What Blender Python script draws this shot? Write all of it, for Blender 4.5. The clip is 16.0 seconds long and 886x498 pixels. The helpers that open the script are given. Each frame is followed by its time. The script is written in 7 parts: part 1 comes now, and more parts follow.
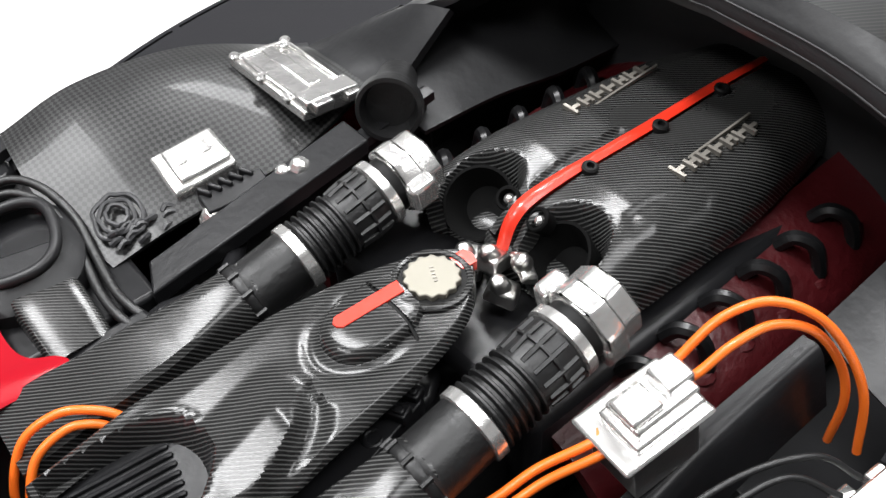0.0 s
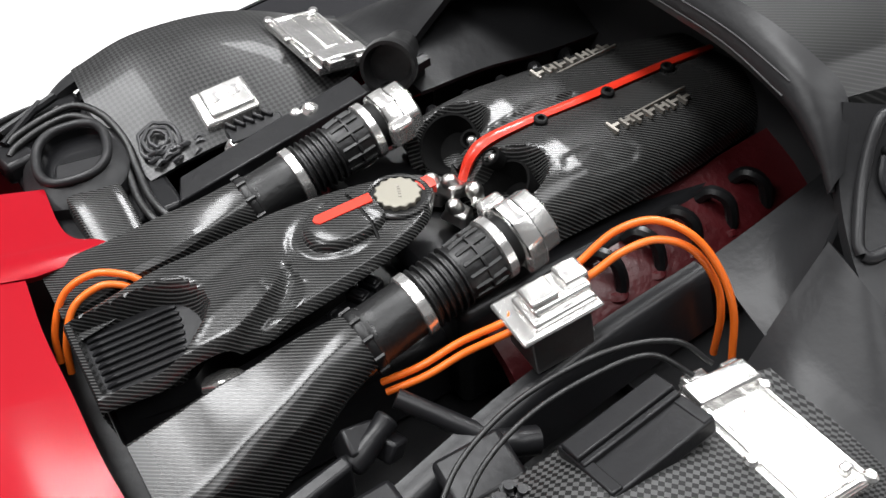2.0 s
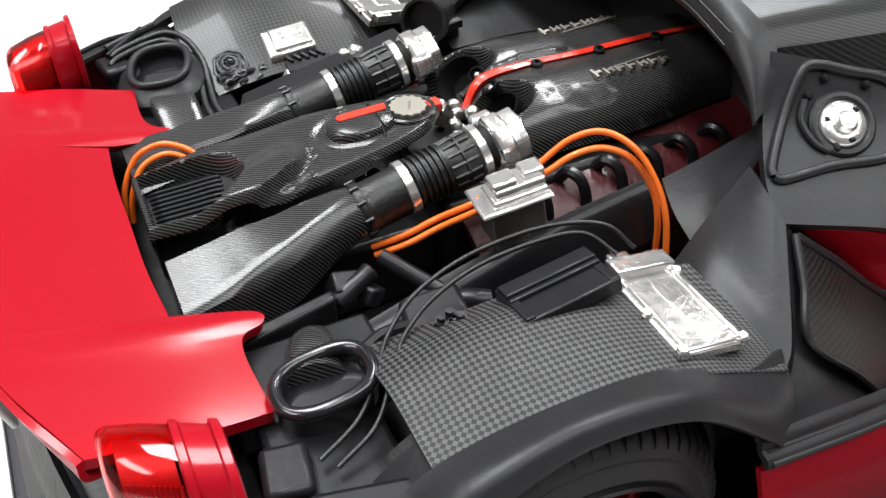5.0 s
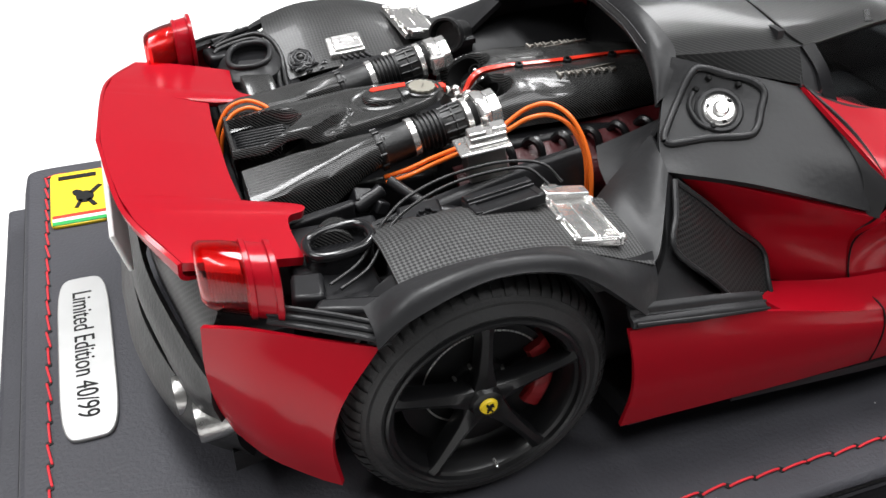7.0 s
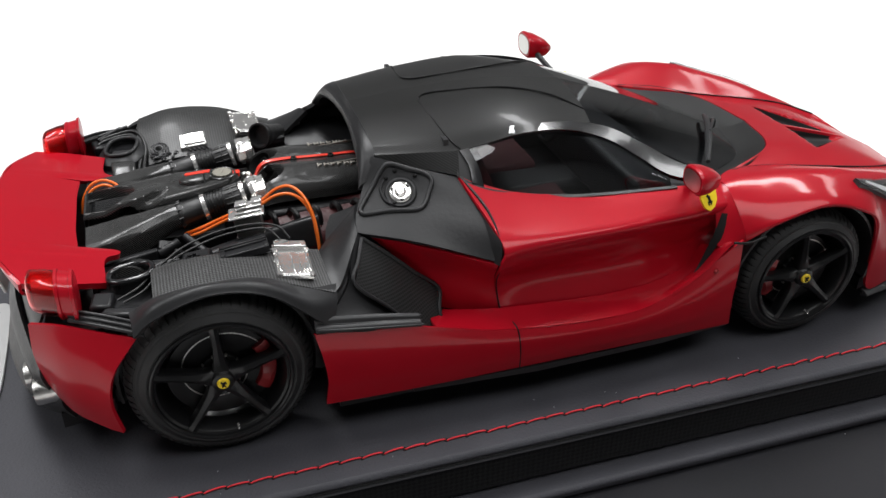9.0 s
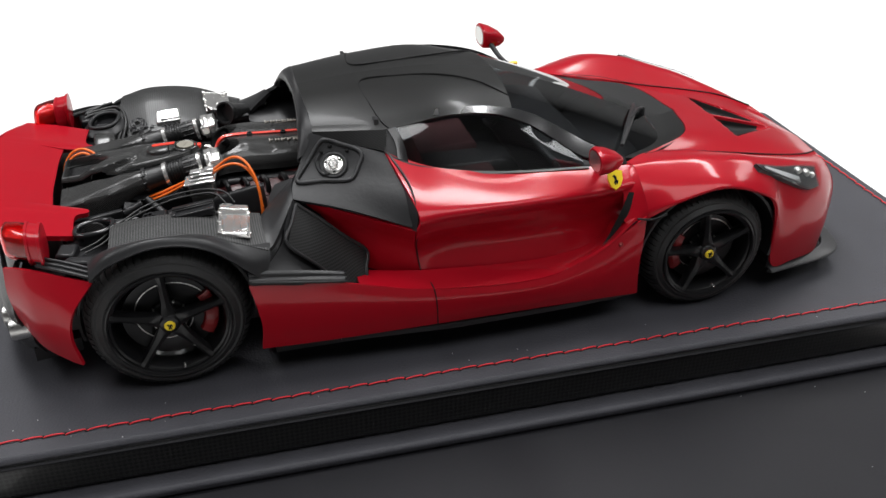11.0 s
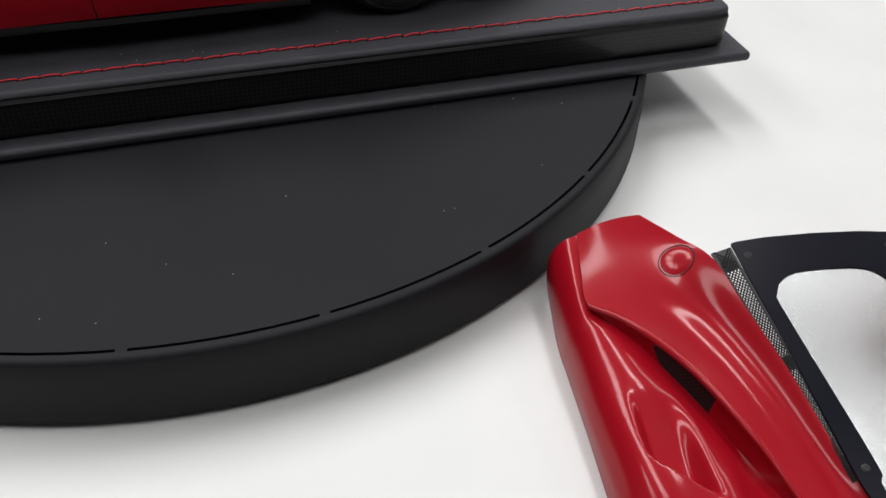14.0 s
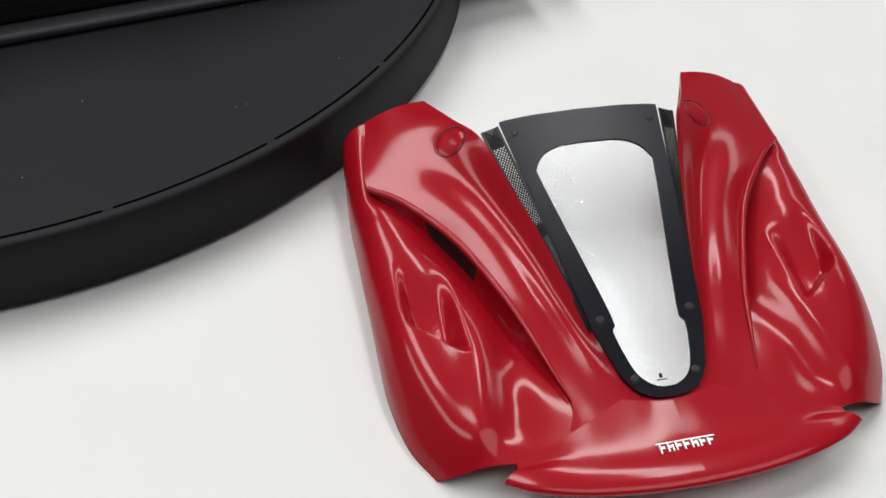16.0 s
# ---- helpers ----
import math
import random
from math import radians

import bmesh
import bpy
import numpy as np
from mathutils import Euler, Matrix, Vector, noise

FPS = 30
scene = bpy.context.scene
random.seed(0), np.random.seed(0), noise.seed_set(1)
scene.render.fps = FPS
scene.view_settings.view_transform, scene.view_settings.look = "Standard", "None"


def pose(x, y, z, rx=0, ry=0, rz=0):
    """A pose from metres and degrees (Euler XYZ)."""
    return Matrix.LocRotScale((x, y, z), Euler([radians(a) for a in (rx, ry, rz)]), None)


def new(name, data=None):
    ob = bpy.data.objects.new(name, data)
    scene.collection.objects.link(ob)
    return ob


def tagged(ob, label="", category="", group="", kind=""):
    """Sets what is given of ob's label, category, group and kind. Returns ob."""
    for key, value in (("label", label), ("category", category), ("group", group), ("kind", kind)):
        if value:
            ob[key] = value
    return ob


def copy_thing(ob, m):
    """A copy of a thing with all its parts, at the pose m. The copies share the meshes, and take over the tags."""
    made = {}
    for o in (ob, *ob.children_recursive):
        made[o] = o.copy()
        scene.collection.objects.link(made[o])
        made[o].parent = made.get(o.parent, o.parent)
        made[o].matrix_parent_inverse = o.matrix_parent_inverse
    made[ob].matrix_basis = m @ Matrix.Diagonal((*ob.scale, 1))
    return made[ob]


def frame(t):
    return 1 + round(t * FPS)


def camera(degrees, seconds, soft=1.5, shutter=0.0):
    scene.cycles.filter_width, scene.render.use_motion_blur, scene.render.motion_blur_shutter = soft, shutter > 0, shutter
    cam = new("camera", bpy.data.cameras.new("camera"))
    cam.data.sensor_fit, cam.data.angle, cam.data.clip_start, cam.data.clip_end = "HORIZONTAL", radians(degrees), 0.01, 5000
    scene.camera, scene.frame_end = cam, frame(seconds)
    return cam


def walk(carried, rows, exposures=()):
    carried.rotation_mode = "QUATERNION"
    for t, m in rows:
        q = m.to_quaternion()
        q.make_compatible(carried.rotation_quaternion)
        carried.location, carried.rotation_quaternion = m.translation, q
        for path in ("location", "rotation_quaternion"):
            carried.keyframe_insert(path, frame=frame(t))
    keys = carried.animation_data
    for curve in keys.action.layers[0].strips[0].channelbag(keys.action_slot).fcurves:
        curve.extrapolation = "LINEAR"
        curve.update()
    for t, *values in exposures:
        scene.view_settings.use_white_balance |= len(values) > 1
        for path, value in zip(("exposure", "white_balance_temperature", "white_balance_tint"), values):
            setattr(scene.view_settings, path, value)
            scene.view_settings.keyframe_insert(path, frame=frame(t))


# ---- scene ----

cam = camera(52.3, 16.0)
# The car model is one eighteenth of full size. Lengths below are those of the
# full-size car in metres; K brings them down to the model on the table.
K = 1 / 18
# seconds, eye, yaw, pitch, spin
PATH = [
    (0, -0.393, -0.722, 1.73, -37.327, -44.375, -3.6),
    (0.5, -0.457, -0.815, 1.79, -36.297, -43.982, -3.1),
    (1, -0.473, -0.869, 1.789, -35.044, -43.79, -2.7),
    (1.5, -0.509, -0.962, 1.804, -33.494, -43.239, -2.6),
    (2, -0.463, -1.087, 1.815, -32.417, -43.083, -2.5),
    (2.5, -0.446, -1.16, 1.704, -31.666, -42.758, -1.6),
    (3, -0.472, -1.241, 1.691, -30.507, -42.136, -1.2),
    (3.5, -0.447, -1.268, 1.724, -28.905, -41.868, -1.5),
    (4, -0.435, -1.378, 1.719, -28.122, -41.497, -1.3),
    (4.5, -0.469, -1.474, 1.763, -26.836, -40.845, -1.2),
    (7, -0.676, -2.398, 1.986, -20.449, -35.484, 0.9),
    (7.5, -0.592, -2.755, 2.087, -20.621, -34.434, 1.3),
    (8, -0.428, -3.095, 2.238, -19.782, -32.789, 1.1),
    (8.5, -0.268, -3.403, 2.391, -19.511, -31.74, 1.1),
    (9, -0.067, -3.724, 2.575, -18.583, -31.038, 0.9),
    (11.5, 0.436, -4.424, 2.754, -15.589, -32.609, 1.184),
    (12, 0.657, -4.565, 2.625, -17.791, -34.549, 2.346),
    (12.5, 0.847, -4.651, 2.511, -18.361, -36.132, 2.681),
    (13, 0.995, -4.741, 2.367, -18.902, -38.185, 3.213),
    (13.5, 1.229, -4.859, 2.265, -19.939, -40.483, 3.887),
    (14, 1.399, -4.953, 2.206, -21.379, -41.846, 4.228),
    (14.5, 1.657, -5.154, 2.177, -21.789, -43.350, 3.771),
    (15, 1.826, -5.322, 2.196, -21.891, -44.576, 2.668),
    (15.5, 2.025, -5.430, 2.329, -23.407, -45.932, 2.438),
    (16, 2.055, -5.441, 2.331, -24.496, -47.515, 3.137),
]
walk(cam, [(t, pose(x * K, y * K, z * K, 90 + p, 0, a) @ pose(0, 0, 0, 0, 0, s)) for t, x, y, z, a, p, s in PATH],
     [(0, 1.0), (1.5, 0.9), (3, 0.75), (4.5, 0.95), (7, 0.87), (8.5, 0.97), (9, 0.38), (11.5, 0.38), (12, 0.8), (12.5, 1.0), (13, 0.6), (13.5, -0.1), (14, -0.2), (16, -0.25)])

# ---- light: a grey room with rows of ceiling panels, two of them added fill ----
room = bpy.data.worlds.new("room")
scene.world = room
room.use_nodes = True
room.node_tree.nodes["Background"].inputs[0].default_value = (0.7, 0.72, 0.75, 1)
room.node_tree.nodes["Background"].inputs[1].default_value = 0.3
CEILING = 1.55


def lamp(x, y, sx, sy, watts, colour=(1, 1, 1)):
    data = bpy.data.lights.new("ceiling_or_fill_light", "AREA")
    data.shape, data.size, data.size_y, data.energy, data.color = "RECTANGLE", sx, sy, watts, colour
    ob = new("ceiling_or_fill_light", data)
    ob.matrix_world = pose(x, y, CEILING - 0.02)
    return tagged(ob, "white overhead light panel, the front and rear ones added as fill", "light", "ceiling light panels")


# the last two, front and rear, are added fill with no known source
for x, y, sx, sy, watts in ((-0.25, 0.65, 0.34, 1.25, 20.0), (0.84, 0.80, 0.20, 1.20, 17.0), (2.15, 0.80, 0.40, 1.25, 12.0), (0.60, -0.65, 1.7, 0.70, 13.0), (-1.35, 0.20, 0.40, 1.25, 14.0)):
    lamp(x, y, sx, sy, watts, (0.985, 0.99, 1))

# ---- materials ----
def material(name, colour, rough=0.5, metal=0.0, coat=0.0, noise_amount=0.12, noise_scale=60, bump=0.0, bump_scale=400, spec=0.5):
    """A principled surface with fine and coarse variation of colour and gloss."""
    m = bpy.data.materials.new(name)
    m.use_nodes = True
    nt = m.node_tree
    b = nt.nodes["Principled BSDF"]
    b.inputs["Roughness"].default_value, b.inputs["Metallic"].default_value = rough, metal
    b.inputs["Coat Weight"].default_value, b.inputs["Coat Roughness"].default_value = coat, 0.04
    b.inputs["Specular IOR Level"].default_value = spec
    tc = nt.nodes.new("ShaderNodeTexCoord")
    n1 = nt.nodes.new("ShaderNodeTexNoise")
    n1.inputs["Scale"].default_value, n1.inputs["Detail"].default_value = noise_scale, 6
    nt.links.new(tc.outputs["Object"], n1.inputs["Vector"])
    mix = nt.nodes.new("ShaderNodeMixRGB")
    lo, hi = 1 - noise_amount, 1 + noise_amount
    mix.inputs[1].default_value = (*[c * lo for c in colour], 1)
    mix.inputs[2].default_value = (*[min(1, c * hi) for c in colour], 1)
    nt.links.new(n1.outputs[0], mix.inputs[0])
    nt.links.new(mix.outputs[0], b.inputs["Base Color"])
    mr = nt.nodes.new("ShaderNodeMapRange")
    mr.inputs[3].default_value, mr.inputs[4].default_value = max(0, rough - 0.06), rough + 0.06
    nt.links.new(n1.outputs[0], mr.inputs[0])
    nt.links.new(mr.outputs[0], b.inputs["Roughness"])
    if bump:
        n2 = nt.nodes.new("ShaderNodeTexNoise")
        n2.inputs["Scale"].default_value, n2.inputs["Detail"].default_value = bump_scale, 4
        nt.links.new(tc.outputs["Object"], n2.inputs["Vector"])
        bp = nt.nodes.new("ShaderNodeBump")
        bp.inputs["Strength"].default_value, bp.inputs["Distance"].default_value = bump, 0.0004
        nt.links.new(n2.outputs[0], bp.inputs["Height"])
        nt.links.new(bp.outputs[0], b.inputs["Normal"])
    return m


def twill(name, dark, light, period, normal, rough=0.26, coat=0.30):
    """Carbon twill under lacquer: fine light threads that run across the normal given."""
    m = material(name, (dark, dark, dark), rough, 0, coat)
    nt = m.node_tree
    b = nt.nodes["Principled BSDF"]
    tc = nt.nodes.new("ShaderNodeTexCoord")
    dot = nt.nodes.new("ShaderNodeVectorMath")
    dot.operation = "DOT_PRODUCT"
    n = Vector(normal).normalized() * (2 * math.pi / (period * K))
    dot.inputs[1].default_value = n
    nt.links.new(tc.outputs["Object"], dot.inputs[0])
    nz = nt.nodes.new("ShaderNodeTexNoise")
    nz.inputs["Scale"].default_value = 900
    nt.links.new(tc.outputs["Object"], nz.inputs["Vector"])
    add = nt.nodes.new("ShaderNodeMath")
    add.operation = "ADD"
    nt.links.new(dot.outputs["Value"], add.inputs[0])
    sub = nt.nodes.new("ShaderNodeMath")
    sub.operation = "MULTIPLY"
    sub.inputs[1].default_value = 1.2
    nt.links.new(nz.outputs[0], sub.inputs[0])
    nt.links.new(sub.outputs[0], add.inputs[1])
    sn = nt.nodes.new("ShaderNodeMath")
    sn.operation = "SINE"
    nt.links.new(add.outputs[0], sn.inputs[0])
    ramp = nt.nodes.new("ShaderNodeValToRGB")
    ramp.color_ramp.elements[0].position, ramp.color_ramp.elements[0].color = 0.25, (dark, dark, dark, 1)
    ramp.color_ramp.elements[1].position, ramp.color_ramp.elements[1].color = 0.9, (light, light, light * 0.98, 1)
    nt.links.new(sn.outputs[0], ramp.inputs[0])
    nt.links.new(ramp.outputs[0], b.inputs["Base Color"])
    bp = nt.nodes.new("ShaderNodeBump")
    bp.inputs["Strength"].default_value, bp.inputs["Distance"].default_value = 0.012, 0.00003
    b.inputs["Coat Roughness"].default_value = 0.14
    b.inputs["Specular IOR Level"].default_value = 0.25
    nt.links.new(sn.outputs[0], bp.inputs["Height"])
    nt.links.new(bp.outputs[0], b.inputs["Normal"])
    return m


def weave(name, dark, light, size, turn=45, rough=0.5, coat=0.0, flat=True):
    """Plain carbon weave: small squares, light and dark by turns. flat: laid along the surface's own coordinates."""
    m = material(name, (dark, dark, dark), rough, 0, coat)
    nt = m.node_tree
    b = nt.nodes["Principled BSDF"]
    tc = nt.nodes.new("ShaderNodeTexCoord")
    mp = nt.nodes.new("ShaderNodeMapping")
    mp.inputs["Rotation"].default_value = (0, 0, radians(turn)) if flat else (0, radians(turn), 0)
    mp.inputs["Scale"].default_value = (1, 1, 1) if flat else (1, 0.02, 1)
    b.inputs["Specular IOR Level"].default_value = 0.3
    nt.links.new(tc.outputs["UV" if flat else "Object"], mp.inputs[0])
    ck = nt.nodes.new("ShaderNodeTexChecker")
    ck.inputs["Scale"].default_value = 1 / size if flat else 1 / (size * K)
    ck.inputs[1].default_value, ck.inputs[2].default_value = (dark, dark, dark, 1), (light, light, light, 1)
    nt.links.new(mp.outputs[0], ck.inputs[0])
    nz = nt.nodes.new("ShaderNodeTexNoise")
    nz.inputs["Scale"].default_value = 500
    nt.links.new(tc.outputs["Object"], nz.inputs["Vector"])
    mx = nt.nodes.new("ShaderNodeMixRGB")
    mx.blend_type, mx.inputs[0].default_value = "MULTIPLY", 0.5
    nt.links.new(ck.outputs[0], mx.inputs[1])
    nt.links.new(nz.outputs[0], mx.inputs[2])
    nt.links.new(mx.outputs[0], b.inputs["Base Color"])
    bp = nt.nodes.new("ShaderNodeBump")
    bp.inputs["Strength"].default_value, bp.inputs["Distance"].default_value = 0.4, 0.00006
    nt.links.new(ck.outputs[1], bp.inputs["Height"])
    nt.links.new(bp.outputs[0], b.inputs["Normal"])
    return m


def dotted(name, sheet_tone, size, share=0.36, turn=45):
    """Black sheet punched with rows of small round holes, laid along the surface's own coordinates."""
    m = material(name, (sheet_tone,) * 3, 0.42, 0, 0)
    nt = m.node_tree
    b = nt.nodes["Principled BSDF"]
    tc = nt.nodes.new("ShaderNodeTexCoord")
    mp = nt.nodes.new("ShaderNodeMapping")
    mp.inputs["Rotation"].default_value, mp.inputs["Scale"].default_value = (0, 0, radians(turn)), (1 / size, 1 / size, 1)
    nt.links.new(tc.outputs["UV"], mp.inputs[0])
    fr = nt.nodes.new("ShaderNodeVectorMath")
    fr.operation = "FRACTION"
    nt.links.new(mp.outputs[0], fr.inputs[0])
    away = nt.nodes.new("ShaderNodeVectorMath")
    away.operation, away.inputs[1].default_value = "DISTANCE", (0.5, 0.5, 0)
    nt.links.new(fr.outputs[0], away.inputs[0])
    ramp = nt.nodes.new("ShaderNodeValToRGB")
    ramp.color_ramp.elements[0].position, ramp.color_ramp.elements[0].color = share - 0.05, (0.002, 0.002, 0.002, 1)
    ramp.color_ramp.elements[1].position, ramp.color_ramp.elements[1].color = share + 0.05, (sheet_tone, sheet_tone, sheet_tone, 1)
    nt.links.new(away.outputs["Value"], ramp.inputs[0])
    nt.links.new(ramp.outputs[0], b.inputs["Base Color"])
    bp = nt.nodes.new("ShaderNodeBump")
    bp.inputs["Strength"].default_value, bp.inputs["Distance"].default_value = 0.8, 0.0002
    nt.links.new(ramp.outputs[0], bp.inputs["Height"])
    nt.links.new(bp.outputs[0], b.inputs["Normal"])
    b.inputs["Specular IOR Level"].default_value = 0.3
    return m


def glass(name, tint, rough=0.02, through_share=1.0):
    m = bpy.data.materials.new(name)
    m.use_nodes = True
    b = m.node_tree.nodes["Principled BSDF"]
    b.inputs["Base Color"].default_value = (*tint, 1)
    b.inputs["Roughness"].default_value, b.inputs["Transmission Weight"].default_value = rough, through_share
    b.inputs["IOR"].default_value = 1.40
    return m


RED = material("red_lacquer", (0.33, 0.0035, 0.0115), 0.40, 0.10, 0.44, 0.06, 40, spec=0.08)
RED.node_tree.nodes["Principled BSDF"].inputs["Coat Roughness"].default_value = 0.12
BLACK = material("satin_black_paint", (0.016, 0.016, 0.0170), 0.40, 0, 0, 0.25, 120, 0.12, 900, spec=0.31)
RIM = material("black_rim_paint", (0.006, 0.006, 0.0065), 0.32, 0, 0.1, 0.2, 120, spec=0.3)
LAMP = material("pale_lamp_reflector", (0.55, 0.56, 0.57), 0.35, 0.3, 0, 0.15, 250, 0.4, 500)
GLOSS = material("gloss_black_paint", (0.010, 0.010, 0.011), 0.2, 0, 0.3, 0.2, 80)
RUBBER = material("black_rubber", (0.0075, 0.0075, 0.0078), 0.42, 0, 0, 0.3, 300, 0.2, 1500)
TYRE = material("tyre_rubber", (0.014, 0.014, 0.0145), 0.52, 0, 0, 0.3, 200, 0.25, 1800)
TWILL = twill("carbon_twill", 0.011, 0.075, 0.0056, (0.54, 0.70, 0.47))
WEAVE = weave("carbon_weave", 0.006, 0.088, 0.0086)
DECK_WEAVE = weave("satin_deck_weave", 0.010, 0.048, 0.0086, 45, 0.40, 0.1)
WEAVE_FINE = weave("fine_carbon_weave", 0.008, 0.022, 0.016, 45, 0.38, 0.15, False)
BAY_BLACK = material("gloss_bay_plastic", (0.0095, 0.0095, 0.0105), 0.34, 0, 0, 0.25, 120, 0.1, 900, spec=0.3)
PORT_BLACK = material("deep_matt_black", (0.0025, 0.0025, 0.0025), 0.7, spec=0.08)
DISC = material("dark_brake_disc", (0.022, 0.022, 0.023), 0.35, 0.8, 0, 0.2, 300)
ROOFC = twill("roof_carbon", 0.006, 0.020, 0.0068, (0.6, 0.8, 0), 0.36, 0.14)
ROOFC.node_tree.nodes["Principled BSDF"].inputs["Coat Roughness"].default_value = 0.09
ROOFC.node_tree.nodes["Principled BSDF"].inputs["Specular IOR Level"].default_value = 0.20
SILVER = material("bright_cast_silver", (0.82, 0.81, 0.79), 0.21, 0.84, 0, 0.08, 200, 0.30, 420)
UNIT = material("cast_unit_metal", (0.80, 0.79, 0.77), 0.22, 0.92, 0, 0.08, 200, 0.35, 380)
STEEL = material("brushed_steel", (0.62, 0.61, 0.59), 0.3, 1.0, 0, 0.1, 500, 0.2, 2500)
CAPMETAL = material("champagne_metal", (0.27, 0.255, 0.215), 0.55, 0.7, 0, 0.05, 200)
LETTER = material("pewter_letters", (0.30, 0.28, 0.25), 0.55, 0.8, 0, 0.1, 600)
ORANGE = material("orange_insulation", (0.85, 0.16, 0.015), 0.38, 0, 0.2, 0.08, 300)
STRIPE = material("signal_red_paint", (0.75, 0.035, 0.015), 0.35, 0, 0.5, 0.06, 100)
HEAD = material("crackle_red_paint", (0.045, 0.0015, 0.003), 0.45, 0, 0.1, 0.2, 300, 0.5, 900)
YELLOW = material("yellow_enamel", (0.85, 0.62, 0.02), 0.35, 0, 0.5, 0.05)
GREEN = material("green_enamel", (0.02, 0.35, 0.08), 0.35, 0, 0.5, 0.05)
WHITE = material("white_enamel", (0.8, 0.8, 0.78), 0.4, 0, 0.3, 0.03)
TABLETOP = material("white_tabletop", (0.72, 0.715, 0.70), 0.48, 0, 0, 0.07, 26, 0.22, 260)
WALL_PAINT = material("grey_wall_paint", (0.24, 0.24, 0.24), 0.7, 0, 0, 0.04, 4, 0.1, 60)
FLOORING = material("grey_flooring", (0.16, 0.155, 0.15), 0.6, 0, 0, 0.15, 6)
LEATHER = material("black_leatherette", (0.044, 0.044, 0.051), 0.55, 0, 0, 0.2, 90, 0.4, 1400, spec=0.28)
SOFT_BLACK = material("soft_black_plastic", (0.0056, 0.0054, 0.0074), 0.6, 0, 0, 0.15, 40, 0.1, 2000, spec=0.24)
THREAD = material("red_thread", (0.66, 0.018, 0.03), 0.6, 0, 0, 0.2, 900, 0.4, 3000)
INK = material("black_ink", (0.006, 0.006, 0.006), 0.55, spec=0.2)
PLATE = material("silver_plaque", (0.46, 0.46, 0.455), 0.38, 0.6, 0, 0.05, 300)
LENS = glass("red_lens", (0.80, 0.10, 0.10), 0.03)
LENS.node_tree.nodes["Principled BSDF"].inputs["IOR"].default_value = 1.4
CLEAR = glass("clear_lens", (0.9, 0.92, 0.92), 0.03)
TINT = glass("tinted_window", (0.26, 0.275, 0.285), 0.01)
TINT.node_tree.nodes["Principled BSDF"].inputs["IOR"].default_value = 1.6
PANE = glass("clear_acetate", (0.90, 0.93, 0.94), 0.02)
pane_nodes = PANE.node_tree.nodes
ripple = pane_nodes.new("ShaderNodeTexNoise")
ripple.inputs["Scale"].default_value = 28
ripple_bump = pane_nodes.new("ShaderNodeBump")
ripple_bump.inputs["Strength"].default_value, ripple_bump.inputs["Distance"].default_value = 0.22, 0.0012
PANE.node_tree.links.new(ripple.outputs[0], ripple_bump.inputs["Height"])
PANE.node_tree.links.new(ripple_bump.outputs[0], pane_nodes["Principled BSDF"].inputs["Normal"])
FRAME = material("dark_grey_gloss_plastic", (0.009, 0.009, 0.014), 0.24, 0, 0.0, 0.15, 60, spec=0.12)
GREY = material("grey_resin", (0.034, 0.034, 0.036), 0.4, 0, 0, 0.1)
CALIPER = material("red_caliper_paint", (0.20, 0.006, 0.008), 0.4, 0, 0.2, 0.1, 200)
SEAT = material("red_seat_cloth", (0.07, 0.004, 0.006), 0.7, 0, 0, 0.2, 300)
MESH_BLACK = dotted("punched_black_mesh", 0.022, 0.0125)


# ---- mesh tools (full-size metres in, model metres out) ----
def part(name, bm, mat, parent=None, label="", smooth=True, bevel=0.0):
    """Links a bmesh as one mesh object under a thing or a part."""
    for v in bm.verts:
        v.co *= K
    bmesh.ops.recalc_face_normals(bm, faces=bm.faces)
    me = bpy.data.meshes.new(name)
    bm.to_mesh(me)
    bm.free()
    me.materials.append(mat)
    if smooth:
        me.polygons.foreach_set("use_smooth", [True] * len(me.polygons))
        me.set_sharp_from_angle(angle=radians(38))
    ob = new(name, me)
    if parent is not None:
        ob.parent = parent
    if bevel:
        md = ob.modifiers.new("bevel", "BEVEL")
        md.width, md.segments, md.limit_method, md.angle_limit = bevel * K, 2, "ANGLE", radians(40)
    if label:
        ob["label"] = label
    return ob


def thing(name, label, category, group="", kind=""):
    ob = new(name)
    ob.empty_display_size = 0.005
    return tagged(ob, label, category, group, kind)


def spline(pts, n):
    """n points per span along a smooth curve through the points (Catmull-Rom)."""
    p = [np.array(q, float) for q in pts]
    if len(p) == 2:
        return [p[0] + (p[1] - p[0]) * i / n for i in range(n + 1)]
    p = [2 * p[0] - p[1]] + p + [2 * p[-1] - p[-2]]
    out = []
    for i in range(1, len(p) - 2):
        a, b, c, d = p[i - 1:i + 3]
        for k in range(n):
            t = k / n
            out.append(0.5 * (2 * b + (c - a) * t + (2 * a - 5 * b + 4 * c - d) * t * t + (3 * b - a - 3 * c + d) * t ** 3))
    out.append(p[-2])
    return out


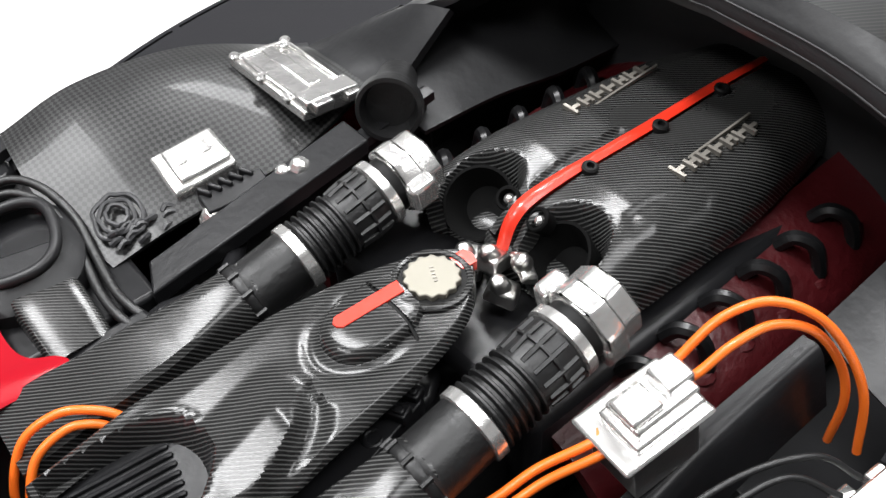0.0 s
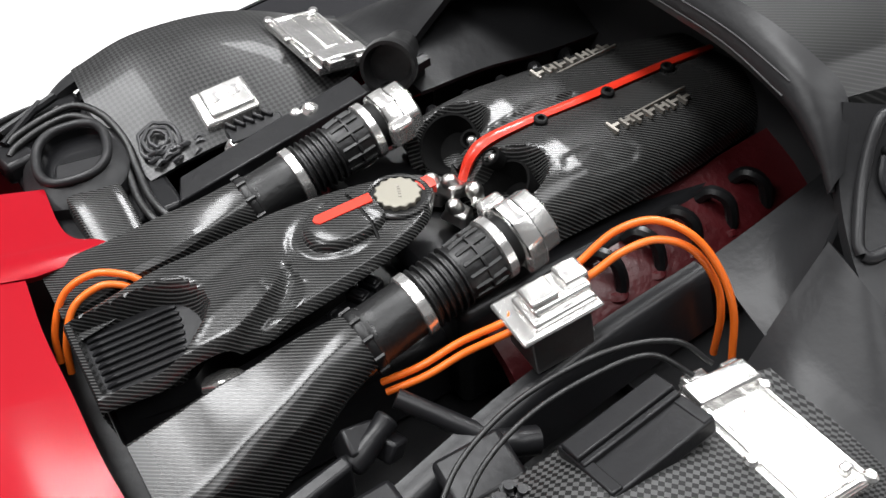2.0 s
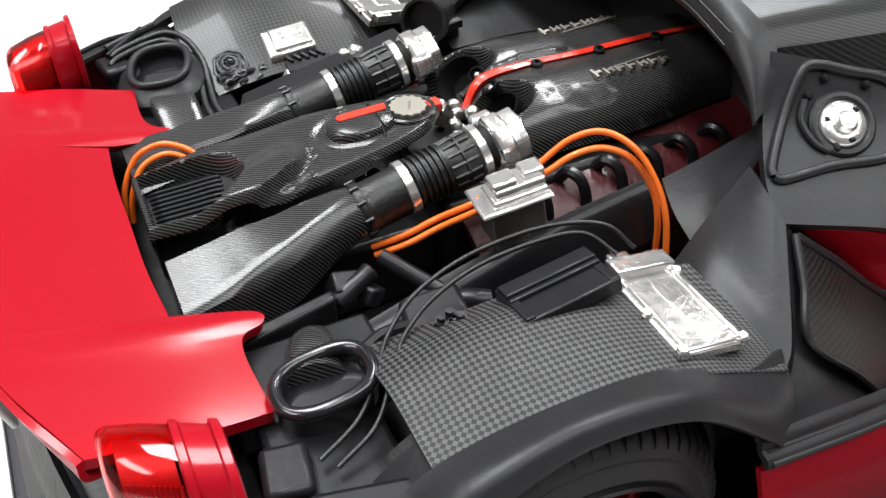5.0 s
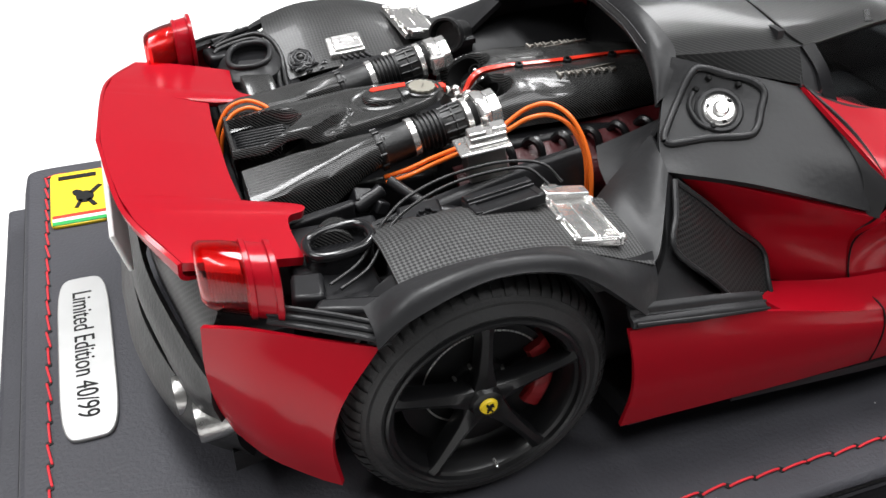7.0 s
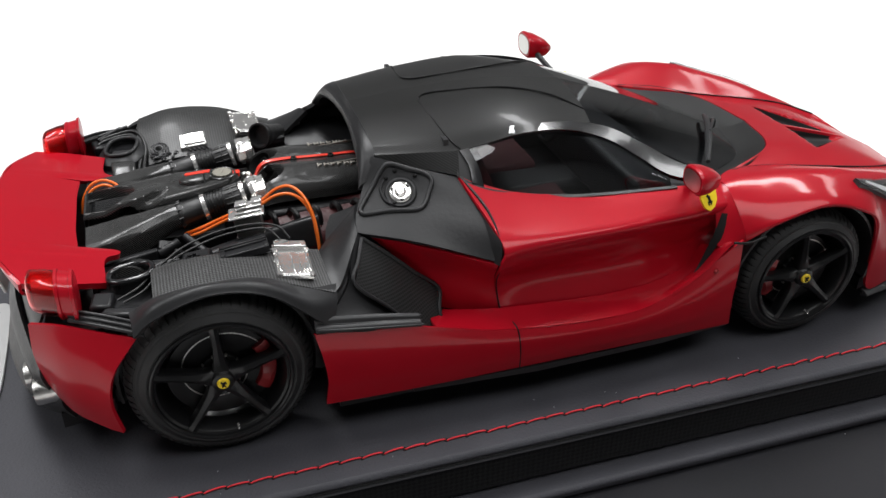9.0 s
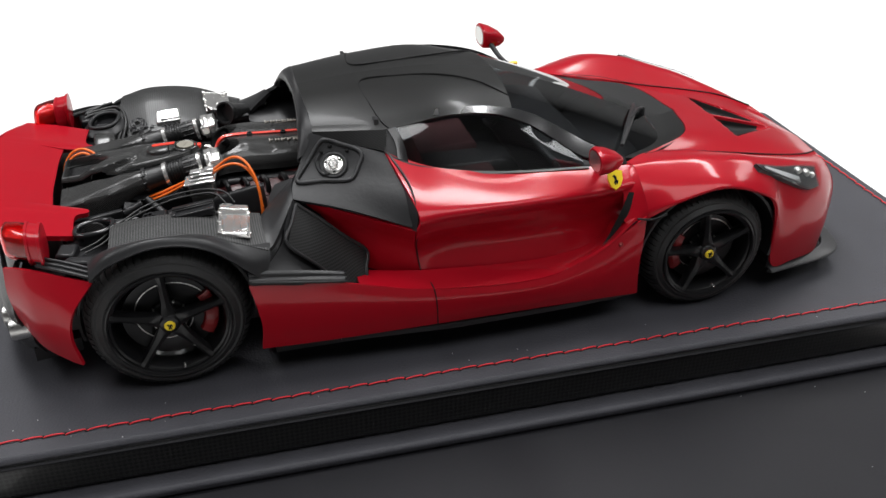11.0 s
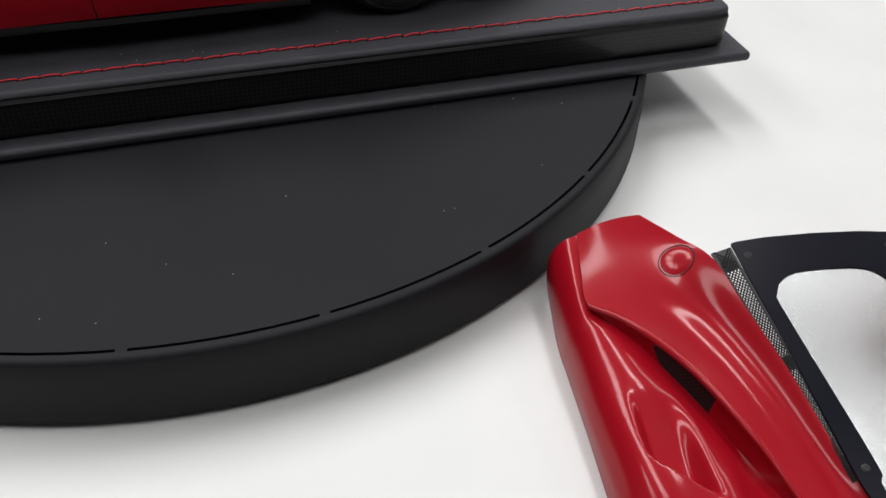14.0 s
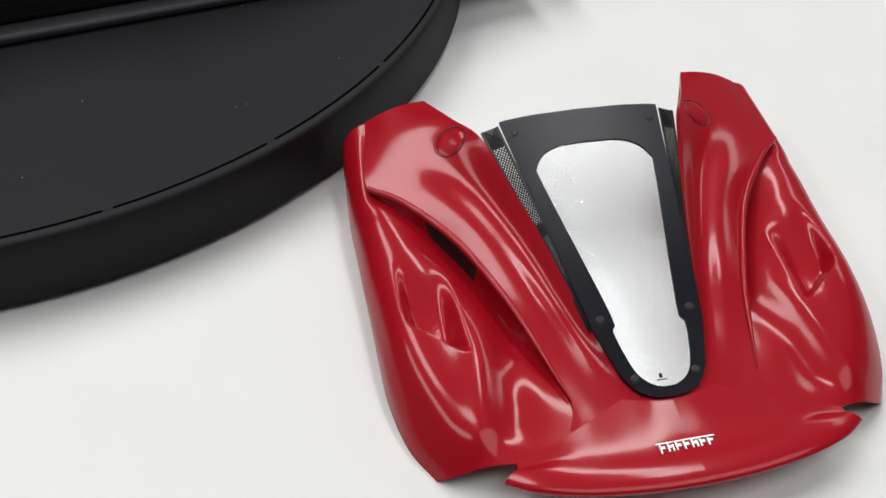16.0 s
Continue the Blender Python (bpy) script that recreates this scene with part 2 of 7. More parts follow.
def sheet(bm, rows, n=8, m=8, thick=0.012, side=1, shape=None):
    """A smooth skin through rows of control points, with thickness. side -1 puts it on the car's right."""
    fine = [spline(r, m) for r in rows]
    cols = [spline([r[j] for r in fine], n) for j in range(len(fine[0]))]
    g = np.array(cols)
    if shape:
        g = np.array([[shape(q) for q in row] for row in g])
    if side < 0:
        g = g * np.array([1, -1, 1])
    du, dv = np.gradient(g, axis=0), np.gradient(g, axis=1)
    nrm = np.cross(du, dv)
    nrm /= np.linalg.norm(nrm, axis=2, keepdims=True) + 1e-12
    mid = nrm[nrm.shape[0] // 2, nrm.shape[1] // 2]
    ref = g[g.shape[0] // 2, g.shape[1] // 2] - np.array([1.4, 0, 0.35])
    if mid @ (ref * np.array([0.15, 1, 1])) < 0:
        nrm = -nrm
    a, b = g.shape[:2]
    # surface coordinates in full-size metres along both ways
    ways = np.cumsum(np.concatenate([[0], np.linalg.norm(np.diff(g[:, b // 2], axis=0), axis=1)]))
    across = np.cumsum(np.concatenate([[0], np.linalg.norm(np.diff(g[a // 2], axis=0), axis=1)]))
    layer, flat = bm.loops.layers.uv.verify(), {}
    top = [[bm.verts.new(g[i, j]) for j in range(b)] for i in range(a)]
    low = [[bm.verts.new(g[i, j] - nrm[i, j] * thick) for j in range(b)] for i in range(a)]
    for i in range(a - 1):
        for j in range(b - 1):
            bm.faces.new((top[i][j], top[i + 1][j], top[i + 1][j + 1], top[i][j + 1]))
            bm.faces.new((low[i][j], low[i][j + 1], low[i + 1][j + 1], low[i + 1][j]))
    ring = [(i, 0) for i in range(a)] + [(a - 1, j) for j in range(1, b)] + [(i, b - 1) for i in range(a - 2, -1, -1)] + [(0, j) for j in range(b - 2, 0, -1)]
    for k in range(len(ring)):
        p, q = ring[k], ring[(k + 1) % len(ring)]
        bm.faces.new((top[p[0]][p[1]], top[q[0]][q[1]], low[q[0]][q[1]], low[p[0]][p[1]]))
    for i in range(a):
        for j in range(b):
            flat[top[i][j]] = flat[low[i][j]] = (ways[i], across[j])
    for f in bm.faces:
        for corner in f.loops:
            corner[layer].uv = flat.get(corner.vert, (0, 0))
    return bm


def surface(rows, n, m, side=1):
    """The points of the same smooth skin, without thickness, and their outward normals."""
    fine = [spline(r, m) for r in rows]
    g = np.array([spline([r[j] for r in fine], n) for j in range(len(fine[0]))]) * np.array([1, side, 1])
    nrm = np.cross(np.gradient(g, axis=0), np.gradient(g, axis=1))
    nrm /= np.linalg.norm(nrm, axis=2, keepdims=True) + 1e-12
    return g, np.where(nrm[..., 2:3] < 0, -nrm, nrm)


def on_surface(surf, u, v, lift=0.0):
    """A point at the shares u and v of a surface, lifted off it."""
    g, nrm = surf
    i, j = round(u * (g.shape[0] - 1)), round(v * (g.shape[1] - 1))
    return Vector(g[i, j] + nrm[i, j] * lift)


def skin(name, rows, mat, parent, n=8, m=8, thick=0.012, sides=(-1, 1), label="", shape=None):
    """The same skin on one or both sides of the car. Rows are given with y outwards."""
    made = []
    for s in sides:
        made.append(part(name, sheet(bmesh.new(), rows, n, m, thick, s, shape), mat, parent, label))
    return made


def tube(bm, pts, r, seg=10, n=6, caps=True):
    """A round bar or hose along a smooth line; r is one radius or one for each point."""
    path = spline(pts, n)
    rr = [r] * len(pts) if isinstance(r, (int, float)) else r
    rad = [float(q[0]) for q in spline([(v, 0, 0) for v in rr], n)]
    rings = []
    up = Vector((0.1, 0.2, 1)).normalized()
    for i, p in enumerate(path):
        d = Vector(path[min(i + 1, len(path) - 1)] - path[max(i - 1, 0)]).normalized()
        u = (up - d * up.dot(d)).normalized()
        w = d.cross(u)
        up = u
        rings.append([bm.verts.new(Vector(p) + (u * math.cos(2 * math.pi * k / seg) + w * math.sin(2 * math.pi * k / seg)) * rad[i]) for k in range(seg)])
    for a, b in zip(rings, rings[1:]):
        for k in range(seg):
            bm.faces.new((a[k], a[(k + 1) % seg], b[(k + 1) % seg], b[k]))
    if caps:
        bm.faces.new(rings[0][::-1])
        bm.faces.new(rings[-1])
    return bm


def lathe(bm, a, b, profile, seg=32):
    """A turned body on the axis from a to b: (share of the way, radius) all along."""
    a, b = Vector(a), Vector(b)
    d = (b - a)
    z = d.normalized()
    u = z.orthogonal().normalized()
    w = z.cross(u)
    rings = []
    for t, r in profile:
        c = a + d * t
        rings.append([bm.verts.new(c + (u * math.cos(2 * math.pi * k / seg) + w * math.sin(2 * math.pi * k / seg)) * max(r, 1e-4)) for k in range(seg)])
    for p, q in zip(rings, rings[1:]):
        for k in range(seg):
            bm.faces.new((p[k], p[(k + 1) % seg], q[(k + 1) % seg], q[k]))
    bm.faces.new(rings[0][::-1])
    bm.faces.new(rings[-1])
    return bm


def block(bm, centre, size, turn=(0, 0, 0), taper=1.0):
    """A box about its centre, turned by degrees; taper narrows its top."""
    m = pose(*centre, *turn)
    vs = []
    for z in (-0.5, 0.5):
        f = taper if z > 0 else 1.0
        for x, y in ((-0.5, -0.5), (0.5, -0.5), (0.5, 0.5), (-0.5, 0.5)):
            vs.append(bm.verts.new(m @ Vector((x * size[0] * f, y * size[1] * f, z * size[2]))))
    for f in ((3, 2, 1, 0), (4, 5, 6, 7), (0, 1, 5, 4), (1, 2, 6, 5), (2, 3, 7, 6), (3, 0, 4, 7)):
        bm.faces.new([vs[i] for i in f])
    return bm


def slab(bm, outline, low, high):
    """A plate with any outline (x, y or x, y, z offset) between two heights."""
    bot = [bm.verts.new((p[0], p[1], low + (p[2] if len(p) > 2 else 0))) for p in outline]
    top = [bm.verts.new((p[0], p[1], high + (p[2] if len(p) > 2 else 0))) for p in outline]
    bm.faces.new(bot[::-1])
    bm.faces.new(top)
    n = len(outline)
    for i in range(n):
        bm.faces.new((bot[i], bot[(i + 1) % n], top[(i + 1) % n], top[i]))
    return bm


def oval(cx, cy, a, b, n=40, power=2.0, turn=0.0):
    out = []
    for i in range(n):
        t = 2 * math.pi * i / n
        c, s = math.cos(t), math.sin(t)
        x = a * math.copysign(abs(c) ** (2 / power), c)
        y = b * math.copysign(abs(s) ** (2 / power), s)
        q = radians(turn)
        out.append((cx + x * math.cos(q) - y * math.sin(q), cy + x * math.sin(q) + y * math.cos(q)))
    return out


def lettering(name, text, size, m, mat, parent, depth=0.004, squeeze=1.0):
    """Raised letters in the built-in font, as one mesh; m is a pose in full-size metres."""
    cu = bpy.data.curves.new(name, "FONT")
    cu.body, cu.size, cu.extrude, cu.align_x, cu.align_y = text, size * K, depth * K, "CENTER", "CENTER"
    tmp = bpy.data.objects.new(name, cu)
    me = bpy.data.meshes.new_from_object(tmp)
    bpy.data.objects.remove(tmp)
    me.name = name
    me.transform(Matrix.Diagonal((squeeze, 1, 1, 1)))
    q = m.copy()
    q.translation = m.translation * K
    me.transform(q)
    me.materials.clear()
    me.materials.append(mat)
    ob = new(name, me)
    ob.parent = parent
    return ob

# ---- plain room round the table: unseen, added to set bounce and reflections ----
def room_slab(name, centre, size, mat, label):
    bm = block(bmesh.new(), [c / K for c in centre], [c / K for c in size])
    return tagged(part(name, bm, mat, smooth=False), label, name.split("_")[0], kind="structure")


FLOOR_Z, WEST, EAST, SOUTH, NORTH = -0.78, -2.3, 3.0, -2.2, 2.4
MX, MY, MZ = (WEST + EAST) / 2, (SOUTH + NORTH) / 2, (FLOOR_Z + CEILING) / 2
room_slab("floor", (MX, MY, FLOOR_Z - 0.05), (EAST - WEST, NORTH - SOUTH, 0.1), FLOORING, "plain grey floor")
room_slab("ceiling", (MX, MY, CEILING + 0.05), (EAST - WEST + 0.2, NORTH - SOUTH + 0.2, 0.1), WALL_PAINT, "plain grey unseen ceiling, added for bounce and reflections")
room_slab("wall_west", (WEST - 0.05, MY, MZ), (0.1, NORTH - SOUTH + 0.2, CEILING - FLOOR_Z), WALL_PAINT, "plain unseen wall, added for bounce and reflections")
room_slab("wall_east", (EAST + 0.05, MY, MZ), (0.1, NORTH - SOUTH + 0.2, CEILING - FLOOR_Z), WALL_PAINT, "plain unseen wall, added for bounce and reflections")
room_slab("wall_south", (MX, SOUTH - 0.05, MZ), (EAST - WEST, 0.1, CEILING - FLOOR_Z), WALL_PAINT, "plain unseen wall, added for bounce and reflections")
room_slab("wall_north", (MX, NORTH + 0.05, MZ), (EAST - WEST, 0.1, CEILING - FLOOR_Z), WALL_PAINT, "plain unseen wall, added for bounce and reflections")

# ---- table, turntable and display base ----
TABLE, DISC_TOP = -0.655, -0.29  # heights of the tabletop and of the turntable's disc
bm = bmesh.new()
slab(bm, oval(3.6, 0.9, 15.3, 11.7, 120, 24), -1.1, TABLE)
table = tagged(part("table", bm, TABLETOP, bevel=0.06), "large plain white table", "table", kind="structure")
for x in (-10.2, 17.4):
    for y in (-9.2, 11.0):
        part("leg", block(bmesh.new(), (x, y, FLOOR_Z / K / 2 - 0.55), (0.9, 0.9, -FLOOR_Z / K - 1.1)), TABLETOP, table, bevel=0.05)

turntable = thing("turntable", "round matt black turntable with a slotted rim", "turntable")
TC = Vector((1.553, 0.122, 0))
SLOTS, STEP = 23, 360 / 23


def ring_piece(bm, r0, r1, a0, a1, low, high, seg):
    """A curved bar between two radii and two angles."""
    grid = []
    for i in range(seg + 1):
        a = radians(a0 + (a1 - a0) * i / seg)
        c = Vector((math.cos(a), math.sin(a), 0))
        grid.append([bm.verts.new(TC + c * r + Vector((0, 0, z))) for r, z in ((r0, low), (r1, low), (r1, high), (r0, high))])
    for p, q in zip(grid, grid[1:]):
        for k in range(4):
            bm.faces.new((p[k], q[k], q[(k + 1) % 4], p[(k + 1) % 4]))
    return bm


bm = bmesh.new()
slab(bm, oval(TC.x, TC.y, 2.722, 2.722, 160), DISC_TOP - 0.025, DISC_TOP)
part("disc", bm, SOFT_BLACK, turntable)
bm = bmesh.new()
prof = ((2.736, -0.315), (2.736, -0.290), (2.755, -0.291), (2.771, -0.298), (2.779, -0.312), (2.787, -0.40), (2.791, -0.610), (2.775, -0.620), (2.753, -0.615), (2.753, -0.315))
rings = []
for i in range(160):
    a = 2 * math.pi * i / 160
    rings.append([bm.verts.new((TC.x + r * math.cos(a), TC.y + r * math.sin(a), z)) for r, z in prof])
for i in range(160):
    p, q = rings[i], rings[(i + 1) % 160]
    for k in range(len(prof)):
        bm.faces.new((p[k], q[k], q[(k + 1) % len(prof)], p[(k + 1) % len(prof)]))
part("rim", bm, SOFT_BLACK, turntable)
for i in range(SLOTS):
    part("slot_bridge", ring_piece(bmesh.new(), 2.711, 2.741, -36.5 - STEP * i - 0.45, -36.5 - STEP * i + 0.45, DISC_TOP - 0.025, DISC_TOP - 0.0002, 2), SOFT_BLACK, turntable)
bm = bmesh.new()
slab(bm, oval(TC.x, TC.y, 2.743, 2.743, 120), -0.615, -0.56)
part("lower_plate", bm, SOFT_BLACK, turntable)
bm = bmesh.new()
lathe(bm, (TC.x, TC.y, TABLE), (TC.x, TC.y, -0.30), ((0, 1.2), (1, 1.2)), 48)
part("foot", bm, SOFT_BLACK, turntable)

base = thing("display_base", "black leatherette display base with red stitching, on the turntable", "display base")
BX0, BX1, BY, BC = -1.19, 4.445, 1.275, 0.06
bm = bmesh.new()
slab(bm, [(BX0 - 0.135, BC - BY - 0.098), (BX1 + 0.135, BC - BY - 0.098), (BX1 + 0.135, BC + BY + 0.098), (BX0 - 0.135, BC + BY + 0.098)], DISC_TOP, -0.235)
part("plinth", bm, LEATHER, base, bevel=0.02)
bm = bmesh.new()
slab(bm, oval((BX0 + BX1) / 2, BC, (BX1 - BX0) / 2 + 0.016, BY + 0.008, 96, 60), -0.232, -0.03)
part("side_band", bm, WEAVE_FINE, base, "band of black carbon-look leatherette", bevel=0.03)
bm = bmesh.new()
slab(bm, oval((BX0 + BX1) / 2, BC, (BX1 - BX0) / 2 + 0.004, BY + 0.004, 96, 60), -0.045, 0.0)
part("top_pad", bm, LEATHER, base, bevel=0.02)
# glossy bead between the pad and the band
bead = [(p[0], p[1], -0.052) for p in oval((BX0 + BX1) / 2, BC, (BX1 - BX0) / 2 + 0.006, BY + 0.006, 96, 50)]
part("bead", tube(bmesh.new(), bead + bead[:1], 0.009, 6, 1, False), SOFT_BLACK, base)

# red stitches all round, each one a short slanted thread with a sunk black hole after it
stitch_bm = bmesh.new()
tube(stitch_bm, [(-0.041, -0.004, 0.0), (-0.030, -0.003, 0.005), (0.0, 0.0, 0.007), (0.030, 0.003, 0.005), (0.041, 0.004, 0.0)], 0.0040, 6, 2)
for v in stitch_bm.verts:
    v.co *= K
stitch_me = bpy.data.meshes.new("stitch")
stitch_bm.to_mesh(stitch_me)
stitch_bm.free()
stitch_me.materials.append(THREAD)
stitch_me.polygons.foreach_set("use_smooth", [True] * len(stitch_me.polygons))
hole_bm = bmesh.new()
slab(hole_bm, oval(0, 0, 0.009, 0.011, 10), 0.0, 0.0022)
for v in hole_bm.verts:
    v.co *= K
hole_me = bpy.data.meshes.new("stitch_hole")
hole_bm.to_mesh(hole_me)
hole_bm.free()
hole_me.materials.append(INK)
SX0, SX1, SY, SL = -1.108, 4.372, 1.115, 1.235
rng = random.Random(4)
for a, b in (((SX0, -SY), (SX1, -SY)), ((SX1, -SY), (SX1, SL)), ((SX1, SL), (SX0, SL)), ((SX0, SL), (SX0, -SY))):
    a, b = Vector((*a, 0)), Vector((*b, 0))
    count = round((b - a).length / 0.088)
    ang = math.degrees(math.atan2(b.y - a.y, b.x - a.x))
    for i in range(count):
        p = a + (b - a) * ((i + 0.5) / count)
        ob = new("stitch", stitch_me)
        ob.parent = base
        ob.matrix_basis = pose(p.x * K, (p.y + rng.uniform(-0.003, 0.003)) * K, 0.001 * K, 0, 0, ang + rng.uniform(-4, 4))
        hole = new("stitch_hole", hole_me)
        hole.parent = base
        p = a + (b - a) * (i / count)
        hole.matrix_basis = pose(p.x * K, p.y * K, 0.0012 * K, 0, 0, ang)

# name plates behind the car
bm = bmesh.new()
slab(bm, oval(-0.992, 0.045, 0.086, 0.404, 56, 5), 0.0, 0.014)
plaque = part("plaque", bm, PLATE, base, "silver plaque with rounded ends", bevel=0.004)
lettering("plaque_text", "Limited Edition 40/99", 0.092, pose(-0.998, 0.045, 0.0145, 0, 0, -90), INK, plaque, 0.0012, 0.8)
bm = bmesh.new()
slab(bm, oval(-0.985, 1.025, 0.108, 0.208, 40, 14), 0.0, 0.014)
enamel = part("enamel_badge", bm, YELLOW, base, "yellow enamel badge with green, white and red bands", bevel=0.004)
for k, mt in enumerate((GREEN, WHITE, STRIPE)):
    bm = bmesh.new()
    block(bm, (-0.985, 0.832 + 0.024 * k, 0.0152), (0.200, 0.022, 0.004))
    part("colour_band", bm, mt, enamel)
bm = bmesh.new()
slab(bm, oval(-0.96, 1.01, 0.035, 0.045, 20, 2), 0.0145, 0.0175)
slab(bm, oval(-0.985, 1.045, 0.02, 0.03, 16, 2, 30), 0.0142, 0.0172)
block(bm, (-0.935, 0.96, 0.016), (0.018, 0.06, 0.003), (0, 0, 25))
block(bm, (-0.985, 0.96, 0.016), (0.016, 0.06, 0.003), (0, 0, -20))
block(bm, (-0.918, 1.06, 0.016), (0.02, 0.07, 0.003), (0, 0, -35))
part("emblem", bm, INK, enamel)
bm = bmesh.new()
block(bm, (-0.985, 1.185, 0.0155), (0.15, 0.030, 0.003))
part("word_bar", bm, INK, enamel)

# tiny pale dust specks lying on the base and the turntable
bm = bmesh.new()
rng = random.Random(11)
for k in range(34):
    if k < 22:
        x, y, z = rng.uniform(-1.1, 4.3), rng.uniform(-1.2, -0.95), 0.0
    else:
        a, r = rng.uniform(-1.9, -0.6), rng.uniform(1.5, 2.6)
        x, y, z = TC.x + r * math.cos(a), TC.y + r * math.sin(a), DISC_TOP
        if y > -1.33:
            continue
    block(bm, (x, y, z + 0.002), (rng.uniform(0.003, 0.006), 0.003, 0.003), (0, 0, rng.uniform(0, 180)))
tagged(part("dust", bm, PLATE), "tiny pale dust specks on the black base", "dust", kind="stuff")

# ---- the car: body ----
car = thing("model_car", "red and black mid-engined supercar scale model, rear bodywork removed", "model car")


# wheels: x axis along the car, hub face towards -y
def turned_ring(bm, prof, seg):
    """A closed profile of (depth, radius) turned about the wheel's axle."""
    rings = []
    for k in range(seg):
        a = 2 * math.pi * k / seg
        rings.append([bm.verts.new((q * math.cos(a), t, q * math.sin(a))) for t, q in prof])
    for k in range(seg):
        p, q = rings[k], rings[(k + 1) % seg]
        for j in range(len(prof)):
            bm.faces.new((p[j], p[(j + 1) % len(prof)], q[(j + 1) % len(prof)], q[j]))
    return bm


def wheel(r, width, rim_r, name_parent, brake=0):
    """A black five-spoke wheel with tyre, drilled disc and red caliper. Returns the part that carries the rest."""
    w = width
    tyre = part("wheel", turned_ring(bmesh.new(), [
        (0.02, rim_r - 0.004), (0.0, rim_r + 0.006), (-0.004, rim_r + 0.016), (0.012, (rim_r + r) / 2 - 0.006), (0.010, (rim_r + r) / 2 + 0.004), (0.014, r - 0.036),
        (0.024, r - 0.024), (0.044, r - 0.012), (0.075, r - 0.004), (0.11, r), (0.84 * w, r), (0.93 * w, r - 0.016), (0.98 * w, r - 0.06),
        (w, rim_r + 0.012), (w, rim_r), (0.9 * w, rim_r - 0.006), (0.1 * w, rim_r - 0.006)], 96), TYRE, name_parent, "black tyre on a black five-spoke rim")
    # shoulder blocks with grooves between them, each a piece of its own on one mesh
    bm = bmesh.new()
    count = 64
    cols = []
    for a in (2 * math.pi * 0.14 / count, 2 * math.pi * 0.86 / count):
        cols.append([((q + up) * math.cos(a), t - up * 0.6, (q + up) * math.sin(a)) for q, t, up in ((r - 0.030, 0.017, 0.001), (r - 0.018, 0.030, 0.004), (r - 0.008, 0.052, 0.0055), (r - 0.002, 0.085, 0.005), (r, 0.104, 0.004))])
    vs = [[bm.verts.new(p) for p in ring] for ring in cols]
    base_v = [[bm.verts.new((p[0] * 0.968, p[1] + 0.012, p[2] * 0.968)) for p in ring] for ring in cols]
    for m in range(4):
        bm.faces.new((vs[0][m], vs[1][m], vs[1][m + 1], vs[0][m + 1]))
        bm.faces.new((vs[0][m], vs[0][m + 1], base_v[0][m + 1], base_v[0][m]))
        bm.faces.new((vs[1][m + 1], vs[1][m], base_v[1][m], base_v[1][m + 1]))
    bm.faces.new((vs[0][0], base_v[0][0], base_v[1][0], vs[1][0]))
    bm.faces.new((vs[1][4], base_v[1][4], base_v[0][4], vs[0][4]))
    first = part("tread_block", bm, TYRE, tyre)
    for k in range(1, count):
        ob = new("tread_block", first.data)
        ob.parent = tyre
        ob.matrix_basis = pose(0, 0, 0, 0, -360 * k / count, 0)
    for t in (0.57, 0.72, 0.86):
        part("tread_rib", turned_ring(bmesh.new(), [((t - 0.055) * w, r - 0.004), ((t - 0.055) * w, r + 0.004), ((t + 0.055) * w, r + 0.004), ((t + 0.055) * w, r - 0.004)], 72), TYRE, tyre)
    # rim: thin bright-edged lip, a step, and the barrel
    part("rim", turned_ring(bmesh.new(), [(0.004, rim_r + 0.008), (-0.009, rim_r + 0.005), (-0.012, rim_r - 0.001), (-0.008, rim_r - 0.008), (0.004, rim_r - 0.011), (0.008, rim_r - 0.020), (0.020, rim_r - 0.026), (w * 0.9, rim_r - 0.045), (w * 0.9, rim_r - 0.03), (0.02, rim_r)], 96), RIM, tyre, "satin black rim")
    # spokes: five blades with a ridge, spreading into the hub and forking a little at the rim
    for k in range(5):
        a = radians(72 * k + 20)
        c, sd = Vector((math.cos(a), 0, math.sin(a))), Vector((-math.sin(a), 0, math.cos(a)))
        bm = bmesh.new()
        sec = []
        for t, hw, dep, crest in ((0.030, 0.040, 0.016, 0.010), (0.062, 0.031, 0.014, 0.006), (0.10, 0.0225, 0.012, 0.002), (0.15, 0.0185, 0.010, 0.0), (rim_r - 0.055, 0.0165, 0.006, -0.003), (rim_r - 0.030, 0.0185, 0.004, -0.004), (rim_r - 0.010, 0.027, 0.004, -0.002)):
            sec.append([bm.verts.new(c * t + sd * u + Vector((0, y, 0))) for u, y in ((-hw, dep + 0.010), (-hw * 0.82, dep), (0, crest), (hw * 0.82, dep), (hw, dep + 0.010), (hw * 0.7, dep + 0.055), (-hw * 0.7, dep + 0.055))])
        for p, q in zip(sec, sec[1:]):
            for j in range(7):
                bm.faces.new((p[j], p[(j + 1) % 7], q[(j + 1) % 7], q[j]))
        bm.faces.new(sec[0][::-1])
        bm.faces.new(sec[-1])
        part("spoke", bm, RIM, tyre)
    part("hub", lathe(bmesh.new(), (0, -0.004, 0), (0, 0.07, 0), ((0, 0.030), (0.05, 0.040), (0.2, 0.046), (0.4, 0.052), (1, 0.06)), 32), RIM, tyre)
    part("hub_cap", lathe(bmesh.new(), (0, -0.012, 0), (0, -0.002, 0), ((0, 0.021), (0.5, 0.024), (1, 0.025)), 24), YELLOW, tyre, "yellow enamel hub cap")
    bm = bmesh.new()
    block(bm, (0.001, -0.0135, 0.001), (0.008, 0.004, 0.020), (0, 24, 0))
    block(bm, (-0.006, -0.0135, 0.008), (0.010, 0.004, 0.006), (0, 60, 0))
